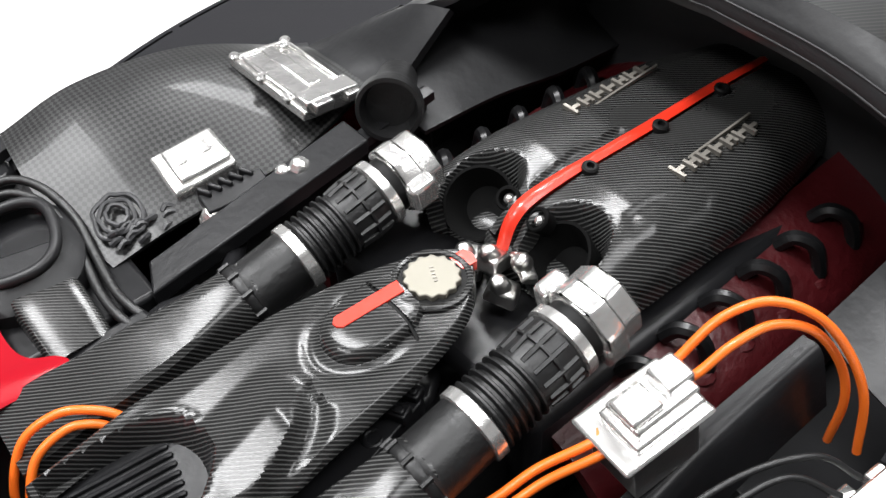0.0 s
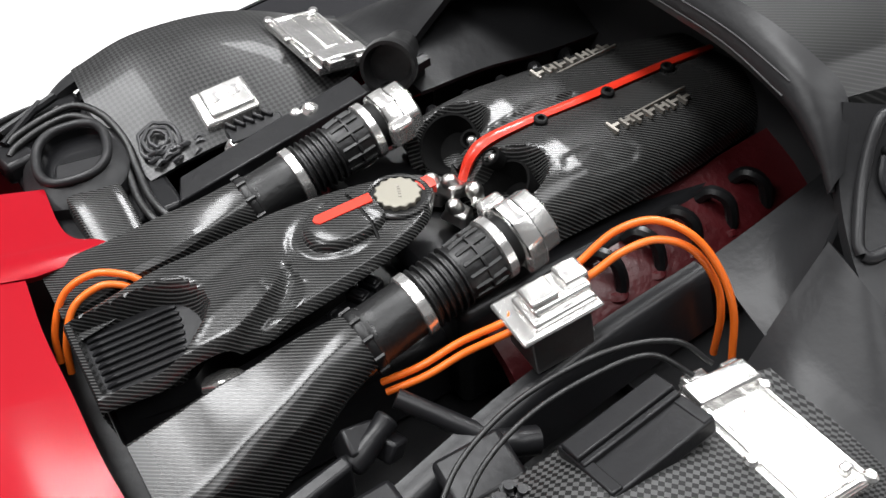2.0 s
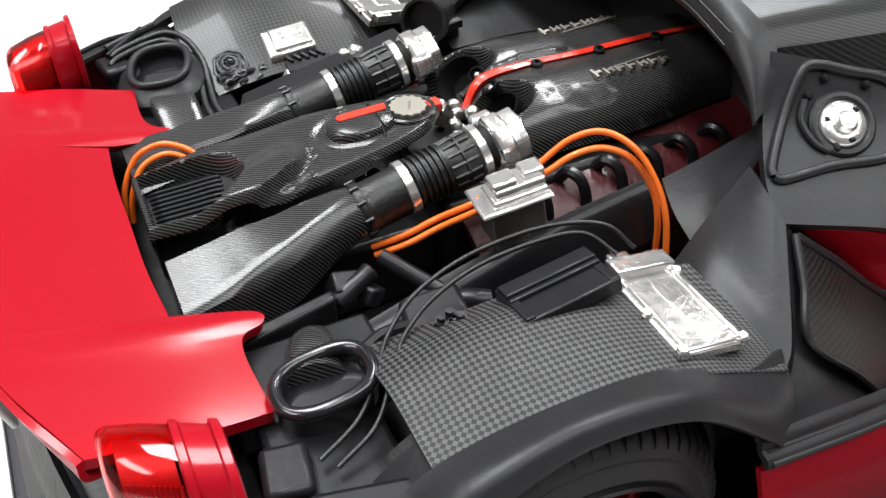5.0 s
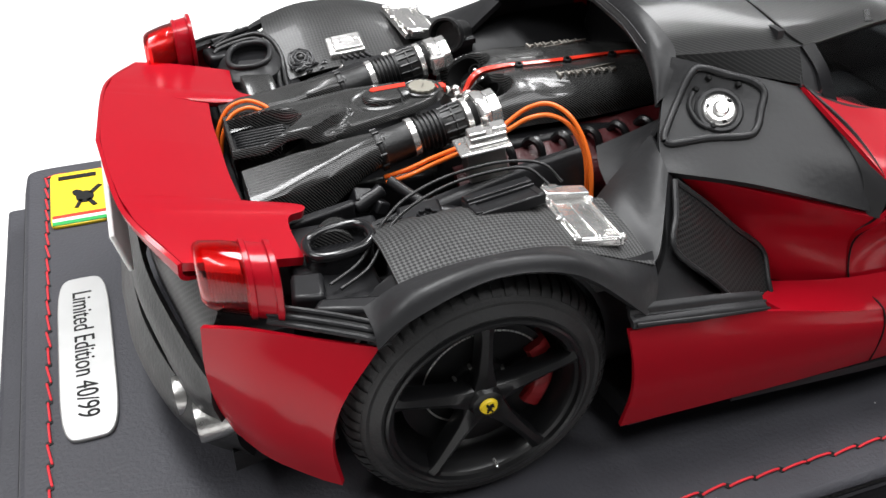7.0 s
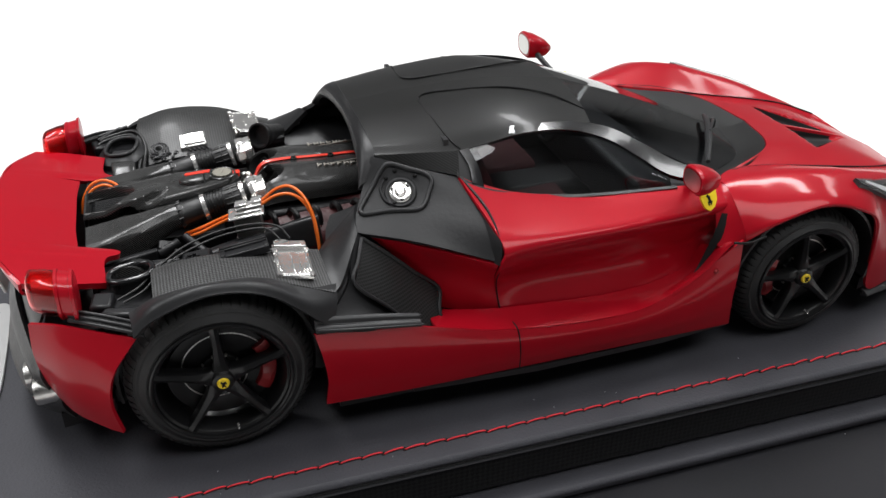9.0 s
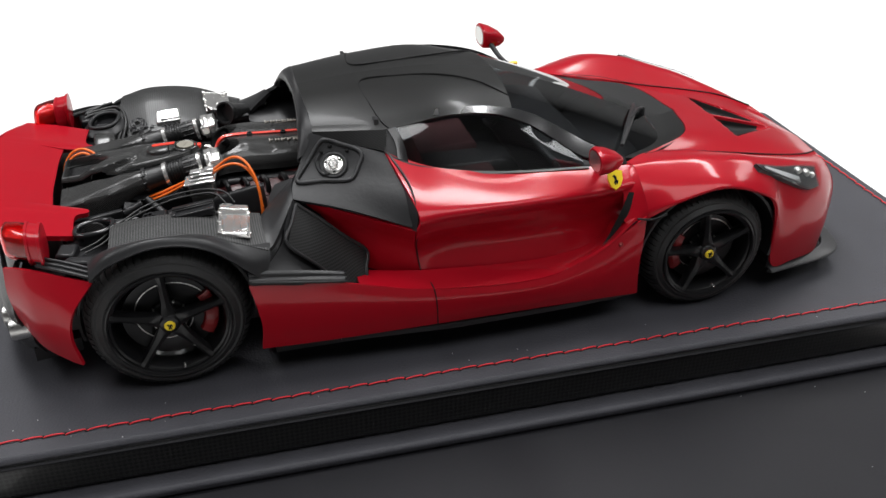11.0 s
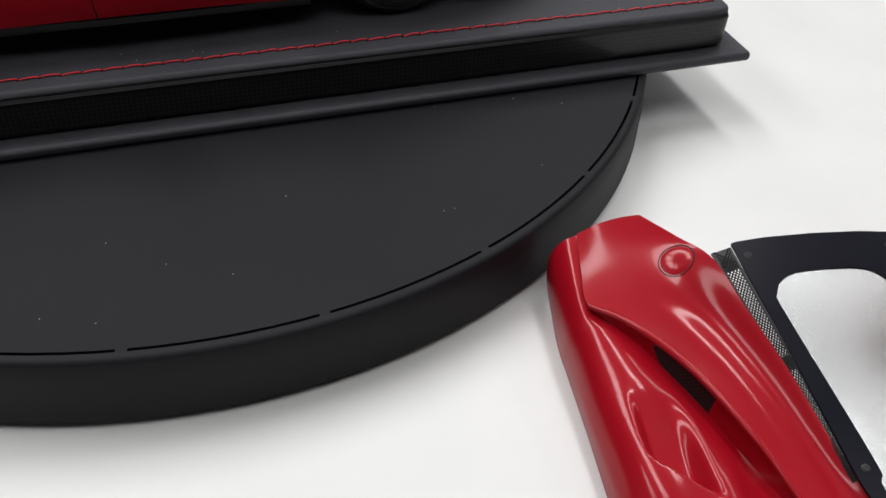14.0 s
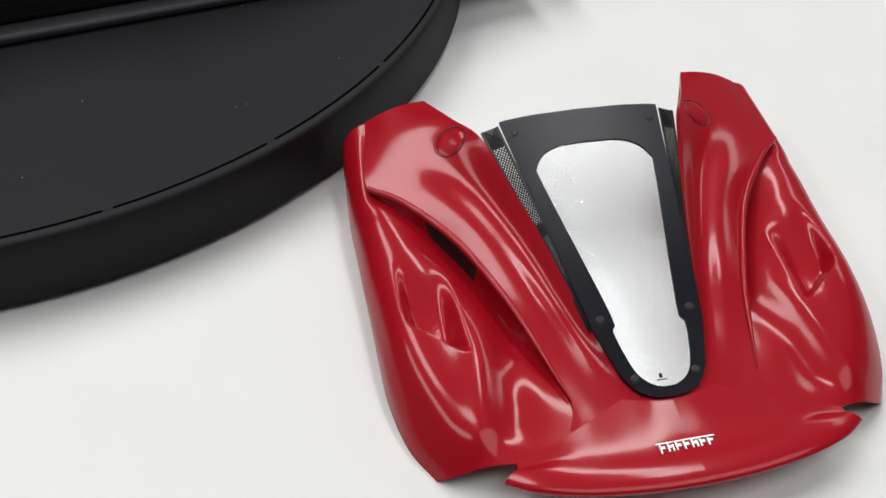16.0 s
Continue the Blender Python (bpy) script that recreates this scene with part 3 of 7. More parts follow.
    block(bm, (0.005, -0.0135, -0.009), (0.004, 0.004, 0.012), (0, -30, 0))
    block(bm, (-0.004, -0.0135, -0.009), (0.004, 0.004, 0.012), (0, 12, 0))
    block(bm, (0.009, -0.0135, 0.006), (0.004, 0.004, 0.012), (0, -20, 0))
    part("cap_emblem", bm, INK, tyre)
    disc_r = rim_r - 0.062
    disc = part("brake_disc", turned_ring(bmesh.new(), [(0.082, 0.085), (0.080, 0.089), (0.080, disc_r), (0.106, disc_r), (0.106, 0.085)], 64), DISC, tyre, "dark drilled brake disc")
    bm = bmesh.new()
    for k in range(150):
        a, q = k * 2.3999, 0.098 + (disc_r - 0.108) * ((k * 0.618034) % 1.0)
        lathe(bm, (q * math.cos(a), 0.0785, q * math.sin(a)), (q * math.cos(a), 0.0815, q * math.sin(a)), ((0, 0.0030), (1, 0.0030)), 6)
    part("disc_holes", bm, STEEL, disc, "bright specks where the disc is drilled")
    part("disc_bell", turned_ring(bmesh.new(), [(0.070, 0.055), (0.066, 0.062), (0.068, 0.080), (0.078, 0.087), (0.10, 0.087), (0.10, 0.055)], 48), DISC, disc)
    for k in range(10):
        a = radians(36 * k)
        part("bell_bolt", lathe(bmesh.new(), (0.080 * math.cos(a), 0.062, 0.080 * math.sin(a)), (0.080 * math.cos(a), 0.075, 0.080 * math.sin(a)), ((0, 0.0045), (1, 0.006)), 8), STEEL, disc)
    # caliper: a curved body with two piston bosses
    bm = bmesh.new()
    secs = []
    for q in range(-34, 35, 4):
        a = radians(q + brake)
        d = Vector((math.cos(a), 0, math.sin(a)))
        grow = 0.006 if abs(abs(q) - 17) < 8 else 0.0
        secs.append([bm.verts.new(d * rad + Vector((0, y, 0))) for rad, y in ((disc_r - 0.052, 0.070 - grow), (disc_r - 0.044, 0.058 - grow), (disc_r - 0.010, 0.056 - grow), (disc_r + 0.010, 0.066), (disc_r + 0.012, 0.11), (disc_r - 0.052, 0.11))])
    for p, q in zip(secs, secs[1:]):
        for j in range(6):
            bm.faces.new((p[j], p[(j + 1) % 6], q[(j + 1) % 6], q[j]))
    bm.faces.new(secs[0][::-1])
    bm.faces.new(secs[-1])
    part("caliper", bm, CALIPER, tyre, "red brake caliper")
    part("valve", lathe(bmesh.new(), (0.035, -0.010, -rim_r + 0.030), (0.035, 0.02, -rim_r + 0.030), ((0, 0.004), (0.1, 0.0055), (1, 0.0055)), 10), SILVER, tyre, "tiny bright tyre valve")
    return tyre


rear = wheel(0.357, 0.22, 0.265, car)
rear.matrix_basis = pose(0, -0.925 * K, 0.357 * K)
front = wheel(0.327, 0.24, 0.246, car, 172)
front.matrix_basis = pose(2.65 * K, -0.915 * K, 0.327 * K, 0, -8, 0)
for src, x, y, z in ((rear, 0, 0.925, 0.357), (front, 2.65, 0.915, 0.327)):
    copy_thing(src, pose(x * K, y * K, z * K, 0, 0, 180))

# chassis tub, arches, floor
bm = bmesh.new()
slab(bm, [(-0.62, -0.70), (-0.42, -0.66), (-0.42, -0.60), (0.42, -0.60), (0.45, -0.90), (2.2, -0.88), (2.22, -0.6), (3.08, -0.6), (3.1, -0.8), (3.5, -0.66), (3.66, 0), (3.5, 0.66), (3.1, 0.8), (3.08, 0.6), (2.22, 0.6), (2.2, 0.88), (0.45, 0.9), (0.42, 0.6), (-0.42, 0.6), (-0.42, 0.66), (-0.62, 0.7)], 0.10, 0.17)
part("floor_pan", bm, BLACK, car)
for name, at, size in (("engine_tub", (0.05, 0, 0.28), (1.0, 1.16, 0.24)), ("front_tub", (2.9, 0, 0.33), (1.2, 1.12, 0.36)), ("cabin_tub", (1.35, 0, 0.3), (1.9, 1.4, 0.28)), ("tail_tub", (-0.52, 0, 0.36), (0.2, 1.3, 0.3))):
    part(name, block(bmesh.new(), at, size), BLACK, car)


def arch(bm, x, z, r, y0, y1, a0, a1, side, seg=28):
    """A wheel-arch liner: a curved plate over the tyre."""
    rows = []
    for i in range(seg + 1):
        a = radians(a0 + (a1 - a0) * i / seg)
        rows.append([bm.verts.new((x + q * math.cos(a), side * y, z + q * math.sin(a))) for y, q in ((y0, r), (y1, r), (y1, r + 0.012), (y0, r + 0.012))])
    for p, q in zip(rows, rows[1:]):
        for k in range(4):
            bm.faces.new((p[k], q[k], q[(k + 1) % 4], p[(k + 1) % 4]))
    bm.faces.new(rows[0])
    bm.faces.new(rows[-1][::-1])
    return bm


for s in (-1, 1):
    part("wheel_arch", arch(bmesh.new(), 0, 0.357, 0.374 if s < 0 else 0.352, 0.76 if s < 0 else 0.87, 0.84 if s < 0 else 0.905, -12, 192, s), BLACK, car)
    part("wheel_arch", arch(bmesh.new(), 2.65, 0.327, 0.374, 0.56, 0.895, -12, 192, s), BLACK, car)

# lower side: sill with its upper ridge, ledge, door and rear intake
skin("sill_panel", [
    [(0.385, 0.955, 0.175), (0.395, 0.968, 0.30), (0.38, 0.972, 0.42), (0.355, 0.962, 0.53)],
    [(0.73, 0.960, 0.172), (0.73, 0.972, 0.28), (0.73, 0.972, 0.39), (0.73, 0.952, 0.482)],
    [(1.19, 0.968, 0.180), (1.19, 0.982, 0.25), (1.19, 0.985, 0.33), (1.19, 0.968, 0.382)],
    [(1.73, 0.965, 0.182), (1.73, 0.98, 0.24), (1.73, 0.985, 0.31), (1.73, 0.968, 0.357)],
    [(2.03, 0.945, 0.168), (2.03, 0.96, 0.26), (2.03, 0.955, 0.36), (2.03, 0.928, 0.452)],
    [(2.272, 0.92, 0.150), (2.255, 0.932, 0.30), (2.26, 0.928, 0.44), (2.275, 0.90, 0.585)]], RED, car, 10, 8)
skin("door_ledge", [
    [(0.85, 0.935, 0.446), (0.85, 0.875, 0.430), (0.86, 0.76, 0.410)],
    [(1.19, 0.967, 0.384), (1.19, 0.915, 0.402), (1.18, 0.855, 0.42)],
    [(1.73, 0.967, 0.360), (1.73, 0.90, 0.366), (1.73, 0.825, 0.375)],
    [(2.03, 0.927, 0.454), (2.04, 0.85, 0.40), (2.05, 0.775, 0.395)],
    [(2.22, 0.895, 0.585), (2.20, 0.82, 0.53), (2.17, 0.75, 0.50)]], RED, car, 10, 6)
skin("door", [
    [(1.160, 0.852, 0.385), (1.135, 0.838, 0.54), (1.122, 0.918, 0.665), (1.128, 0.905, 0.765), (1.05, 0.585, 0.922)],
    [(1.30, 0.852, 0.372), (1.30, 0.805, 0.53), (1.27, 0.885, 0.662), (1.28, 0.896, 0.755), (1.28, 0.632, 0.838)],
    [(1.60, 0.838, 0.355), (1.60, 0.785, 0.51), (1.60, 0.842, 0.645), (1.60, 0.87, 0.735), (1.60, 0.642, 0.782)],
    [(1.86, 0.812, 0.358), (1.86, 0.765, 0.50), (1.86, 0.805, 0.63), (1.86, 0.835, 0.718), (1.86, 0.648, 0.768)],
    [(2.06, 0.785, 0.37), (2.06, 0.742, 0.50), (2.06, 0.775, 0.62), (2.06, 0.80, 0.70), (2.06, 0.655, 0.762)],
    [(2.24, 0.758, 0.46), (2.24, 0.735, 0.56), (2.25, 0.752, 0.63), (2.26, 0.768, 0.698), (2.28, 0.665, 0.752)]], RED, car, 10, 8)
skin("intake_wall", [
    [(0.64, 0.658, 0.755), (0.85, 0.752, 0.712), (1.118, 0.897, 0.662)],
    [(0.76, 0.66, 0.62), (0.90, 0.72, 0.58), (1.130, 0.832, 0.545)],
    [(0.86, 0.69, 0.42), (0.94, 0.755, 0.40), (1.156, 0.848, 0.385)]], RED, car, 8, 8)
for s in (-1, 1):
    bm = bmesh.new()
    slab(bm, [(0.75, s * 0.95), (1.3, s * 0.975), (1.9, s * 0.955), (2.26, s * 0.92), (2.26, s * 0.6), (0.75, s * 0.6)], 0.145, 0.172)
    part("side_skirt", bm, BLACK, car)

# black structure left when the rear bodywork is off
FUEL_ROWS = [
    [(0.72, 0.43, 0.985), (0.665, 0.50, 0.88), (0.61, 0.60, 0.805), (0.60, 0.668, 0.774)],
    [(0.88, 0.505, 0.950), (0.86, 0.575, 0.868), (0.84, 0.67, 0.798), (0.83, 0.757, 0.740)],
    [(1.05, 0.580, 0.913), (1.090, 0.705, 0.843), (1.108, 0.818, 0.774), (1.106, 0.890, 0.680)]]
skin("fuel_panel", FUEL_ROWS, BLACK, car, 10, 8, 0.02, label="satin black side panel")
# black lining that closes the bay towards the side and the cabin
skin("bay_lining", [
    [(0.60, 0.640, 0.775), (0.60, 0.61, 0.62), (0.60, 0.60, 0.42)],
    [(0.83, 0.725, 0.738), (0.81, 0.64, 0.60), (0.80, 0.62, 0.42)],
    [(1.08, 0.84, 0.690), (1.06, 0.74, 0.58), (1.05, 0.70, 0.42)]], BLACK, car, 6, 6, 0.006)
bm = bmesh.new()
slab(bm, [(1.02, -0.60), (1.04, -0.60), (1.04, 0.60), (1.02, 0.60)], 0.42, 0.85)
slab(bm, [(1.02, -0.48), (1.04, -0.48), (1.04, 0.48), (1.02, 0.48)], 0.87, 1.04)
part("bulkhead", bm, BLACK, car)
skin("bay_shelf", [
    [(0.49, 0.553, 0.690), (0.51, 0.47, 0.700), (0.545, 0.383, 0.712)],
    [(0.56, 0.552, 0.740), (0.60, 0.47, 0.745), (0.65, 0.39, 0.745)],
    [(0.66, 0.515, 0.860), (0.70, 0.47, 0.830), (0.80, 0.40, 0.80)]], BLACK, car, 8, 8, 0.012, (-1,))
skin("bay_shelf", [
    [(0.45, 0.600, 0.672), (0.455, 0.51, 0.668), (0.46, 0.430, 0.655)],
    [(0.58, 0.600, 0.712), (0.60, 0.50, 0.700), (0.63, 0.405, 0.672)],
    [(0.74, 0.600, 0.742), (0.75, 0.50, 0.725), (0.78, 0.365, 0.680)],
    [(1.00, 0.600, 0.750), (1.00, 0.48, 0.735), (1.00, 0.340, 0.690)]], BLACK, car, 8, 8, 0.012, (1,))
skin("intake_frame", [
    [(0.60, 0.665, 0.775), (0.55, 0.76, 0.700), (0.515, 0.835, 0.633), (0.37, 0.962, 0.532)],
    [(0.70, 0.685, 0.668), (0.67, 0.78, 0.583), (0.655, 0.852, 0.508), (0.60, 0.955, 0.495)],
    [(0.91, 0.722, 0.486), (0.89, 0.79, 0.424), (0.87, 0.85, 0.363), (0.80, 0.90, 0.375)]], BLACK, car, 10, 8, 0.02)
skin("intake_mesh", [
    [(0.615, 0.690, 0.752), (0.58, 0.765, 0.700), (0.548, 0.832, 0.642)],
    [(0.72, 0.708, 0.665), (0.69, 0.792, 0.600), (0.67, 0.860, 0.527)],
    [(0.82, 0.724, 0.575), (0.80, 0.806, 0.503), (0.785, 0.880, 0.418)],
    [(0.915, 0.738, 0.492), (0.90, 0.806, 0.438), (0.885, 0.866, 0.377)]], MESH_BLACK, car, 8, 6, 0.006, label="black intake mesh")
for s in (-1, 1):
    bm = bmesh.new()
    edge = [(0.612, 0.688, 0.755), (0.578, 0.765, 0.702), (0.545, 0.835, 0.643), (0.67, 0.863, 0.527), (0.785, 0.882, 0.416), (0.888, 0.868, 0.375), (0.903, 0.806, 0.439), (0.918, 0.738, 0.494), (0.82, 0.722, 0.578), (0.72, 0.706, 0.668)]
    tube(bm, [(x, s * y, z + 0.003) for x, y, z in edge + edge[:1]], 0.008, 8, 5, False)
    part("mesh_border", bm, BLACK, car)
skin("rear_shoulder", [
    [(-0.285, 0.945, 0.640), (-0.285, 0.915, 0.672), (-0.29, 0.85, 0.690)],
    [(-0.20, 0.950, 0.710), (-0.19, 0.915, 0.750), (-0.18, 0.840, 0.735)],
    [(0.0, 0.938, 0.765), (0.0, 0.905, 0.790), (0.0, 0.835, 0.752)],
    [(0.20, 0.943, 0.728), (0.20, 0.912, 0.758), (0.20, 0.840, 0.742)],
    [(0.372, 0.952, 0.590), (0.368, 0.925, 0.645), (0.36, 0.865, 0.685)],
    [(0.425, 0.955, 0.530), (0.46, 0.90, 0.61), (0.47, 0.84, 0.665)]], BLACK, car, 10, 8, 0.02, (-1,), "satin black wheel arch shoulder")
skin("rear_shoulder", [
    [(-0.285, 0.945, 0.622), (-0.285, 0.925, 0.650), (-0.29, 0.885, 0.664)],
    [(-0.20, 0.965, 0.668), (-0.19, 0.94, 0.698), (-0.18, 0.895, 0.702)],
    [(0.0, 0.968, 0.712), (0.0, 0.945, 0.738), (0.0, 0.895, 0.738)],
    [(0.20, 0.965, 0.680), (0.20, 0.945, 0.712), (0.20, 0.895, 0.718)],
    [(0.355, 0.962, 0.57), (0.36, 0.94, 0.63), (0.36, 0.895, 0.680)],
    [(0.42, 0.958, 0.522), (0.46, 0.91, 0.60), (0.47, 0.86, 0.660)]], BLACK, car, 10, 8, 0.02, (1,), "satin black wheel arch shoulder")
skin("saddle_panel", [
    [(0.455, 0.555, 0.645), (0.445, 0.65, 0.680), (0.445, 0.78, 0.670), (0.46, 0.87, 0.645)],
    [(0.515, 0.548, 0.715), (0.515, 0.62, 0.722), (0.50, 0.74, 0.700), (0.50, 0.83, 0.672)],
    [(0.62, 0.535, 0.815), (0.605, 0.59, 0.81), (0.60, 0.635, 0.795), (0.60, 0.67, 0.775)]], BLACK, car, 10, 8, 0.02)
DL = "deck of light and dark carbon weave"
skin("carbon_deck", [
    [(-0.205, 0.52, 0.672), (-0.20, 0.66, 0.722), (-0.20, 0.86, 0.722)],
    [(-0.02, 0.53, 0.690), (-0.02, 0.64, 0.742), (-0.02, 0.86, 0.742)],
    [(0.22, 0.53, 0.686), (0.22, 0.66, 0.728), (0.22, 0.86, 0.731)],
    [(0.45, 0.60, 0.684), (0.45, 0.76, 0.68), (0.46, 0.875, 0.648)]], WEAVE, car, 10, 8, 0.010, (-1,), DL)
skin("carbon_deck", [
    [(-0.165, 0.535, 0.622), (-0.185, 0.62, 0.645), (-0.205, 0.74, 0.690), (-0.20, 0.84, 0.710), (-0.19, 0.932, 0.708)],
    [(-0.02, 0.535, 0.645), (-0.02, 0.63, 0.678), (-0.02, 0.74, 0.724), (-0.02, 0.84, 0.745), (-0.02, 0.932, 0.748)],
    [(0.22, 0.535, 0.660), (0.22, 0.63, 0.685), (0.22, 0.74, 0.717), (0.22, 0.84, 0.730), (0.22, 0.932, 0.726)],
    [(0.45, 0.60, 0.684), (0.45, 0.69, 0.684), (0.45, 0.76, 0.680), (0.455, 0.82, 0.670), (0.46, 0.875, 0.650)]], DECK_WEAVE, car, 10, 8, 0.010, (1,), "satin carbon weave deck beside the engine")

# red tail: deck with its notch, quarter bumpers, spoiler lip
skin("rear_deck", [
    [(-0.80, 0.0, 0.772), (-0.62, 0.0, 0.732), (-0.482, 0.0, 0.69)],
    [(-0.79, 0.16, 0.771), (-0.62, 0.16, 0.73), (-0.482, 0.16, 0.689)],
    [(-0.773, 0.308, 0.767), (-0.60, 0.31, 0.726), (-0.472, 0.308, 0.685)]], RED, car, 8, 8, 0.025)
skin("rear_deck_wing", [
    [(-0.773, 0.308, 0.767), (-0.60, 0.31, 0.726), (-0.455, 0.308, 0.684)],
    [(-0.770, 0.322, 0.766), (-0.60, 0.325, 0.726), (-0.345, 0.326, 0.664)],
    [(-0.765, 0.345, 0.765), (-0.59, 0.350, 0.724), (-0.314, 0.346, 0.660)],
    [(-0.758, 0.370, 0.763), (-0.58, 0.374, 0.721), (-0.324, 0.370, 0.661)],
    [(-0.753, 0.392, 0.762), (-0.58, 0.395, 0.719), (-0.362, 0.392, 0.668)],
    [(-0.735, 0.45, 0.757), (-0.56, 0.45, 0.712), (-0.374, 0.45, 0.669)],
    [(-0.655, 0.60, 0.728), (-0.52, 0.60, 0.70), (-0.366, 0.582, 0.665)]], RED, car, 8, 8, 0.025)
skin("spoiler_face", [
    [(-0.802, 0.0, 0.772), (-0.79, 0.0, 0.735), (-0.73, 0.0, 0.71)],
    [(-0.774, 0.315, 0.767), (-0.76, 0.31, 0.73), (-0.70, 0.30, 0.70)],
    [(-0.737, 0.45, 0.757), (-0.725, 0.44, 0.715), (-0.67, 0.43, 0.69)],
    [(-0.657, 0.60, 0.728), (-0.655, 0.60, 0.69), (-0.62, 0.58, 0.67)]], RED, car, 8, 6, 0.012)
skin("quarter_bumper", [
    [(-0.645, 0.735, 0.635), (-0.652, 0.745, 0.51), (-0.638, 0.735, 0.38), (-0.605, 0.725, 0.265)],
    [(-0.55, 0.80, 0.655), (-0.55, 0.845, 0.52), (-0.55, 0.85, 0.37), (-0.54, 0.82, 0.25)],
    [(-0.42, 0.87, 0.648), (-0.44, 0.915, 0.51), (-0.45, 0.92, 0.37), (-0.44, 0.90, 0.225)],
    [(-0.275, 0.925, 0.627), (-0.375, 0.95, 0.50), (-0.405, 0.952, 0.37), (-0.385, 0.935, 0.215)]], RED, car, 8, 8, 0.015)
skin("bumper_strip", [
    [(-0.50, 0.80, 0.662), (-0.495, 0.775, 0.69)],
    [(-0.38, 0.875, 0.662), (-0.375, 0.845, 0.688)],
    [(-0.25, 0.935, 0.640), (-0.25, 0.90, 0.665)]], BLACK, car, 6, 3, 0.02)
for s in (-1, 1):
    for f, up in ((0.0, 0.003), (0.5, 0.003), (1.0, 0.003)):
        line = [(-0.50 + 0.005 * f, 0.80 - 0.025 * f, 0.662 + 0.028 * f + up), (-0.38 + 0.005 * f, 0.875 - 0.03 * f, 0.662 + 0.026 * f + up), (-0.25, 0.935 - 0.035 * f, 0.640 + 0.025 * f + up)]
        part("strip_bead", tube(bmesh.new(), [(x, s * y, z) for x, y, z in line], 0.0065, 8, 5), BLACK, car)
skin("side_strip", [
    [(0.36, 0.970, 0.540), (0.36, 0.966, 0.558), (0.36, 0.948, 0.566), (0.36, 0.945, 0.580), (0.36, 0.930, 0.588)],
    [(0.60, 0.968, 0.508), (0.60, 0.963, 0.526), (0.60, 0.944, 0.532), (0.60, 0.940, 0.545), (0.60, 0.925, 0.552)],
    [(0.78, 0.957, 0.478), (0.78, 0.950, 0.492), (0.78, 0.932, 0.496), (0.78, 0.926, 0.506), (0.78, 0.910, 0.510)]], BLACK, car, 6, 3, 0.012)
for s in (-1, 1):
    for dy, dz in ((0.0, 0.0), (-0.020, 0.012), (-0.038, 0.026)):
        line = [(0.37, 0.968 + dy, 0.548 + dz), (0.60, 0.966 + dy, 0.514 + dz * 0.9), (0.79, 0.953 + dy, 0.481 + dz * 0.75)]
        part("strip_bead", tube(bmesh.new(), [(x, s * y, z) for x, y, z in line], (0.0065, 0.0065, 0.004), 8, 6), BLACK, car)
# black shut face between the door's rear edge and the side panel
skin("door_shut", [
    [(1.120, 0.912, 0.668), (1.125, 0.900, 0.765), (1.115, 0.76, 0.845), (1.055, 0.590, 0.920)],
    [(1.100, 0.875, 0.664), (1.098, 0.83, 0.768), (1.088, 0.70, 0.845), (1.045, 0.570, 0.912)]], BLACK, car, 8, 4, 0.010)
# rear face below the spoiler: mesh, gloss band, diffuser, plate, exhausts
skin("rear_mesh", [
    [(-0.71, 0.0, 0.70), (-0.735, 0.0, 0.60), (-0.74, 0.0, 0.50)],
    [(-0.69, 0.30, 0.69), (-0.715, 0.30, 0.60), (-0.72, 0.30, 0.50)],
    [(-0.61, 0.60, 0.67), (-0.65, 0.62, 0.58), (-0.66, 0.63, 0.48)],
    [(-0.60, 0.70, 0.64), (-0.64, 0.730, 0.56), (-0.645, 0.730, 0.47)]], MESH_BLACK, car, 8, 6, 0.012, label="black rear grille mesh")
skin("rear_bumper_band", [
    [(-0.76, 0.0, 0.50), (-0.80, 0.0, 0.43), (-0.79, 0.0, 0.36)],
    [(-0.745, 0.30, 0.50), (-0.78, 0.30, 0.43), (-0.77, 0.30, 0.36)],
    [(-0.68, 0.62, 0.48), (-0.705, 0.64, 0.41), (-0.70, 0.64, 0.34)],
    [(-0.645, 0.735, 0.46), (-0.65, 0.738, 0.39), (-0.635, 0.73, 0.32)]], RUBBER, car, 8, 6, 0.015)
skin("diffuser", [
    [(-0.80, 0.0, 0.34), (-0.84, 0.0, 0.24), (-0.80, 0.0, 0.14)],
    [(-0.78, 0.30, 0.34), (-0.82, 0.30, 0.24), (-0.78, 0.30, 0.14)],
    [(-0.70, 0.60, 0.32), (-0.73, 0.60, 0.23), (-0.70, 0.58, 0.14)],
    [(-0.605, 0.72, 0.28), (-0.60, 0.725, 0.22), (-0.57, 0.71, 0.15)]], RUBBER, car, 8, 6, 0.02)
bm = bmesh.new()
block(bm, (-0.80, 0, 0.555), (0.015, 0.52, 0.13), (0, -14, 0))
plate = part("licence_plate", bm, WHITE, car, "white licence plate", bevel=0.006)
bm = bmesh.new()
for k in range(7):
    block(bm, (-0.809, -0.18 + 0.06 * k, 0.555), (0.004, 0.035, 0.07), (0, -14, 0))
part("plate_bars", bm, INK, plate)
for s in (-1, 1):
    for dy in (0.0, 0.115):
        bm = bmesh.new()
        y = s * (0.55 + dy)
        lathe(bm, (-0.50, y, 0.285), (-0.735 + 0.04 * (dy > 0), y, 0.275), ((0, 0.045), (0.3, 0.052), (0.96, 0.055), (1.0, 0.052), (1.0, 0.044), (0.5, 0.042)), 24)
        part("exhaust_tip", bm, STEEL, car, "brushed steel exhaust tip")

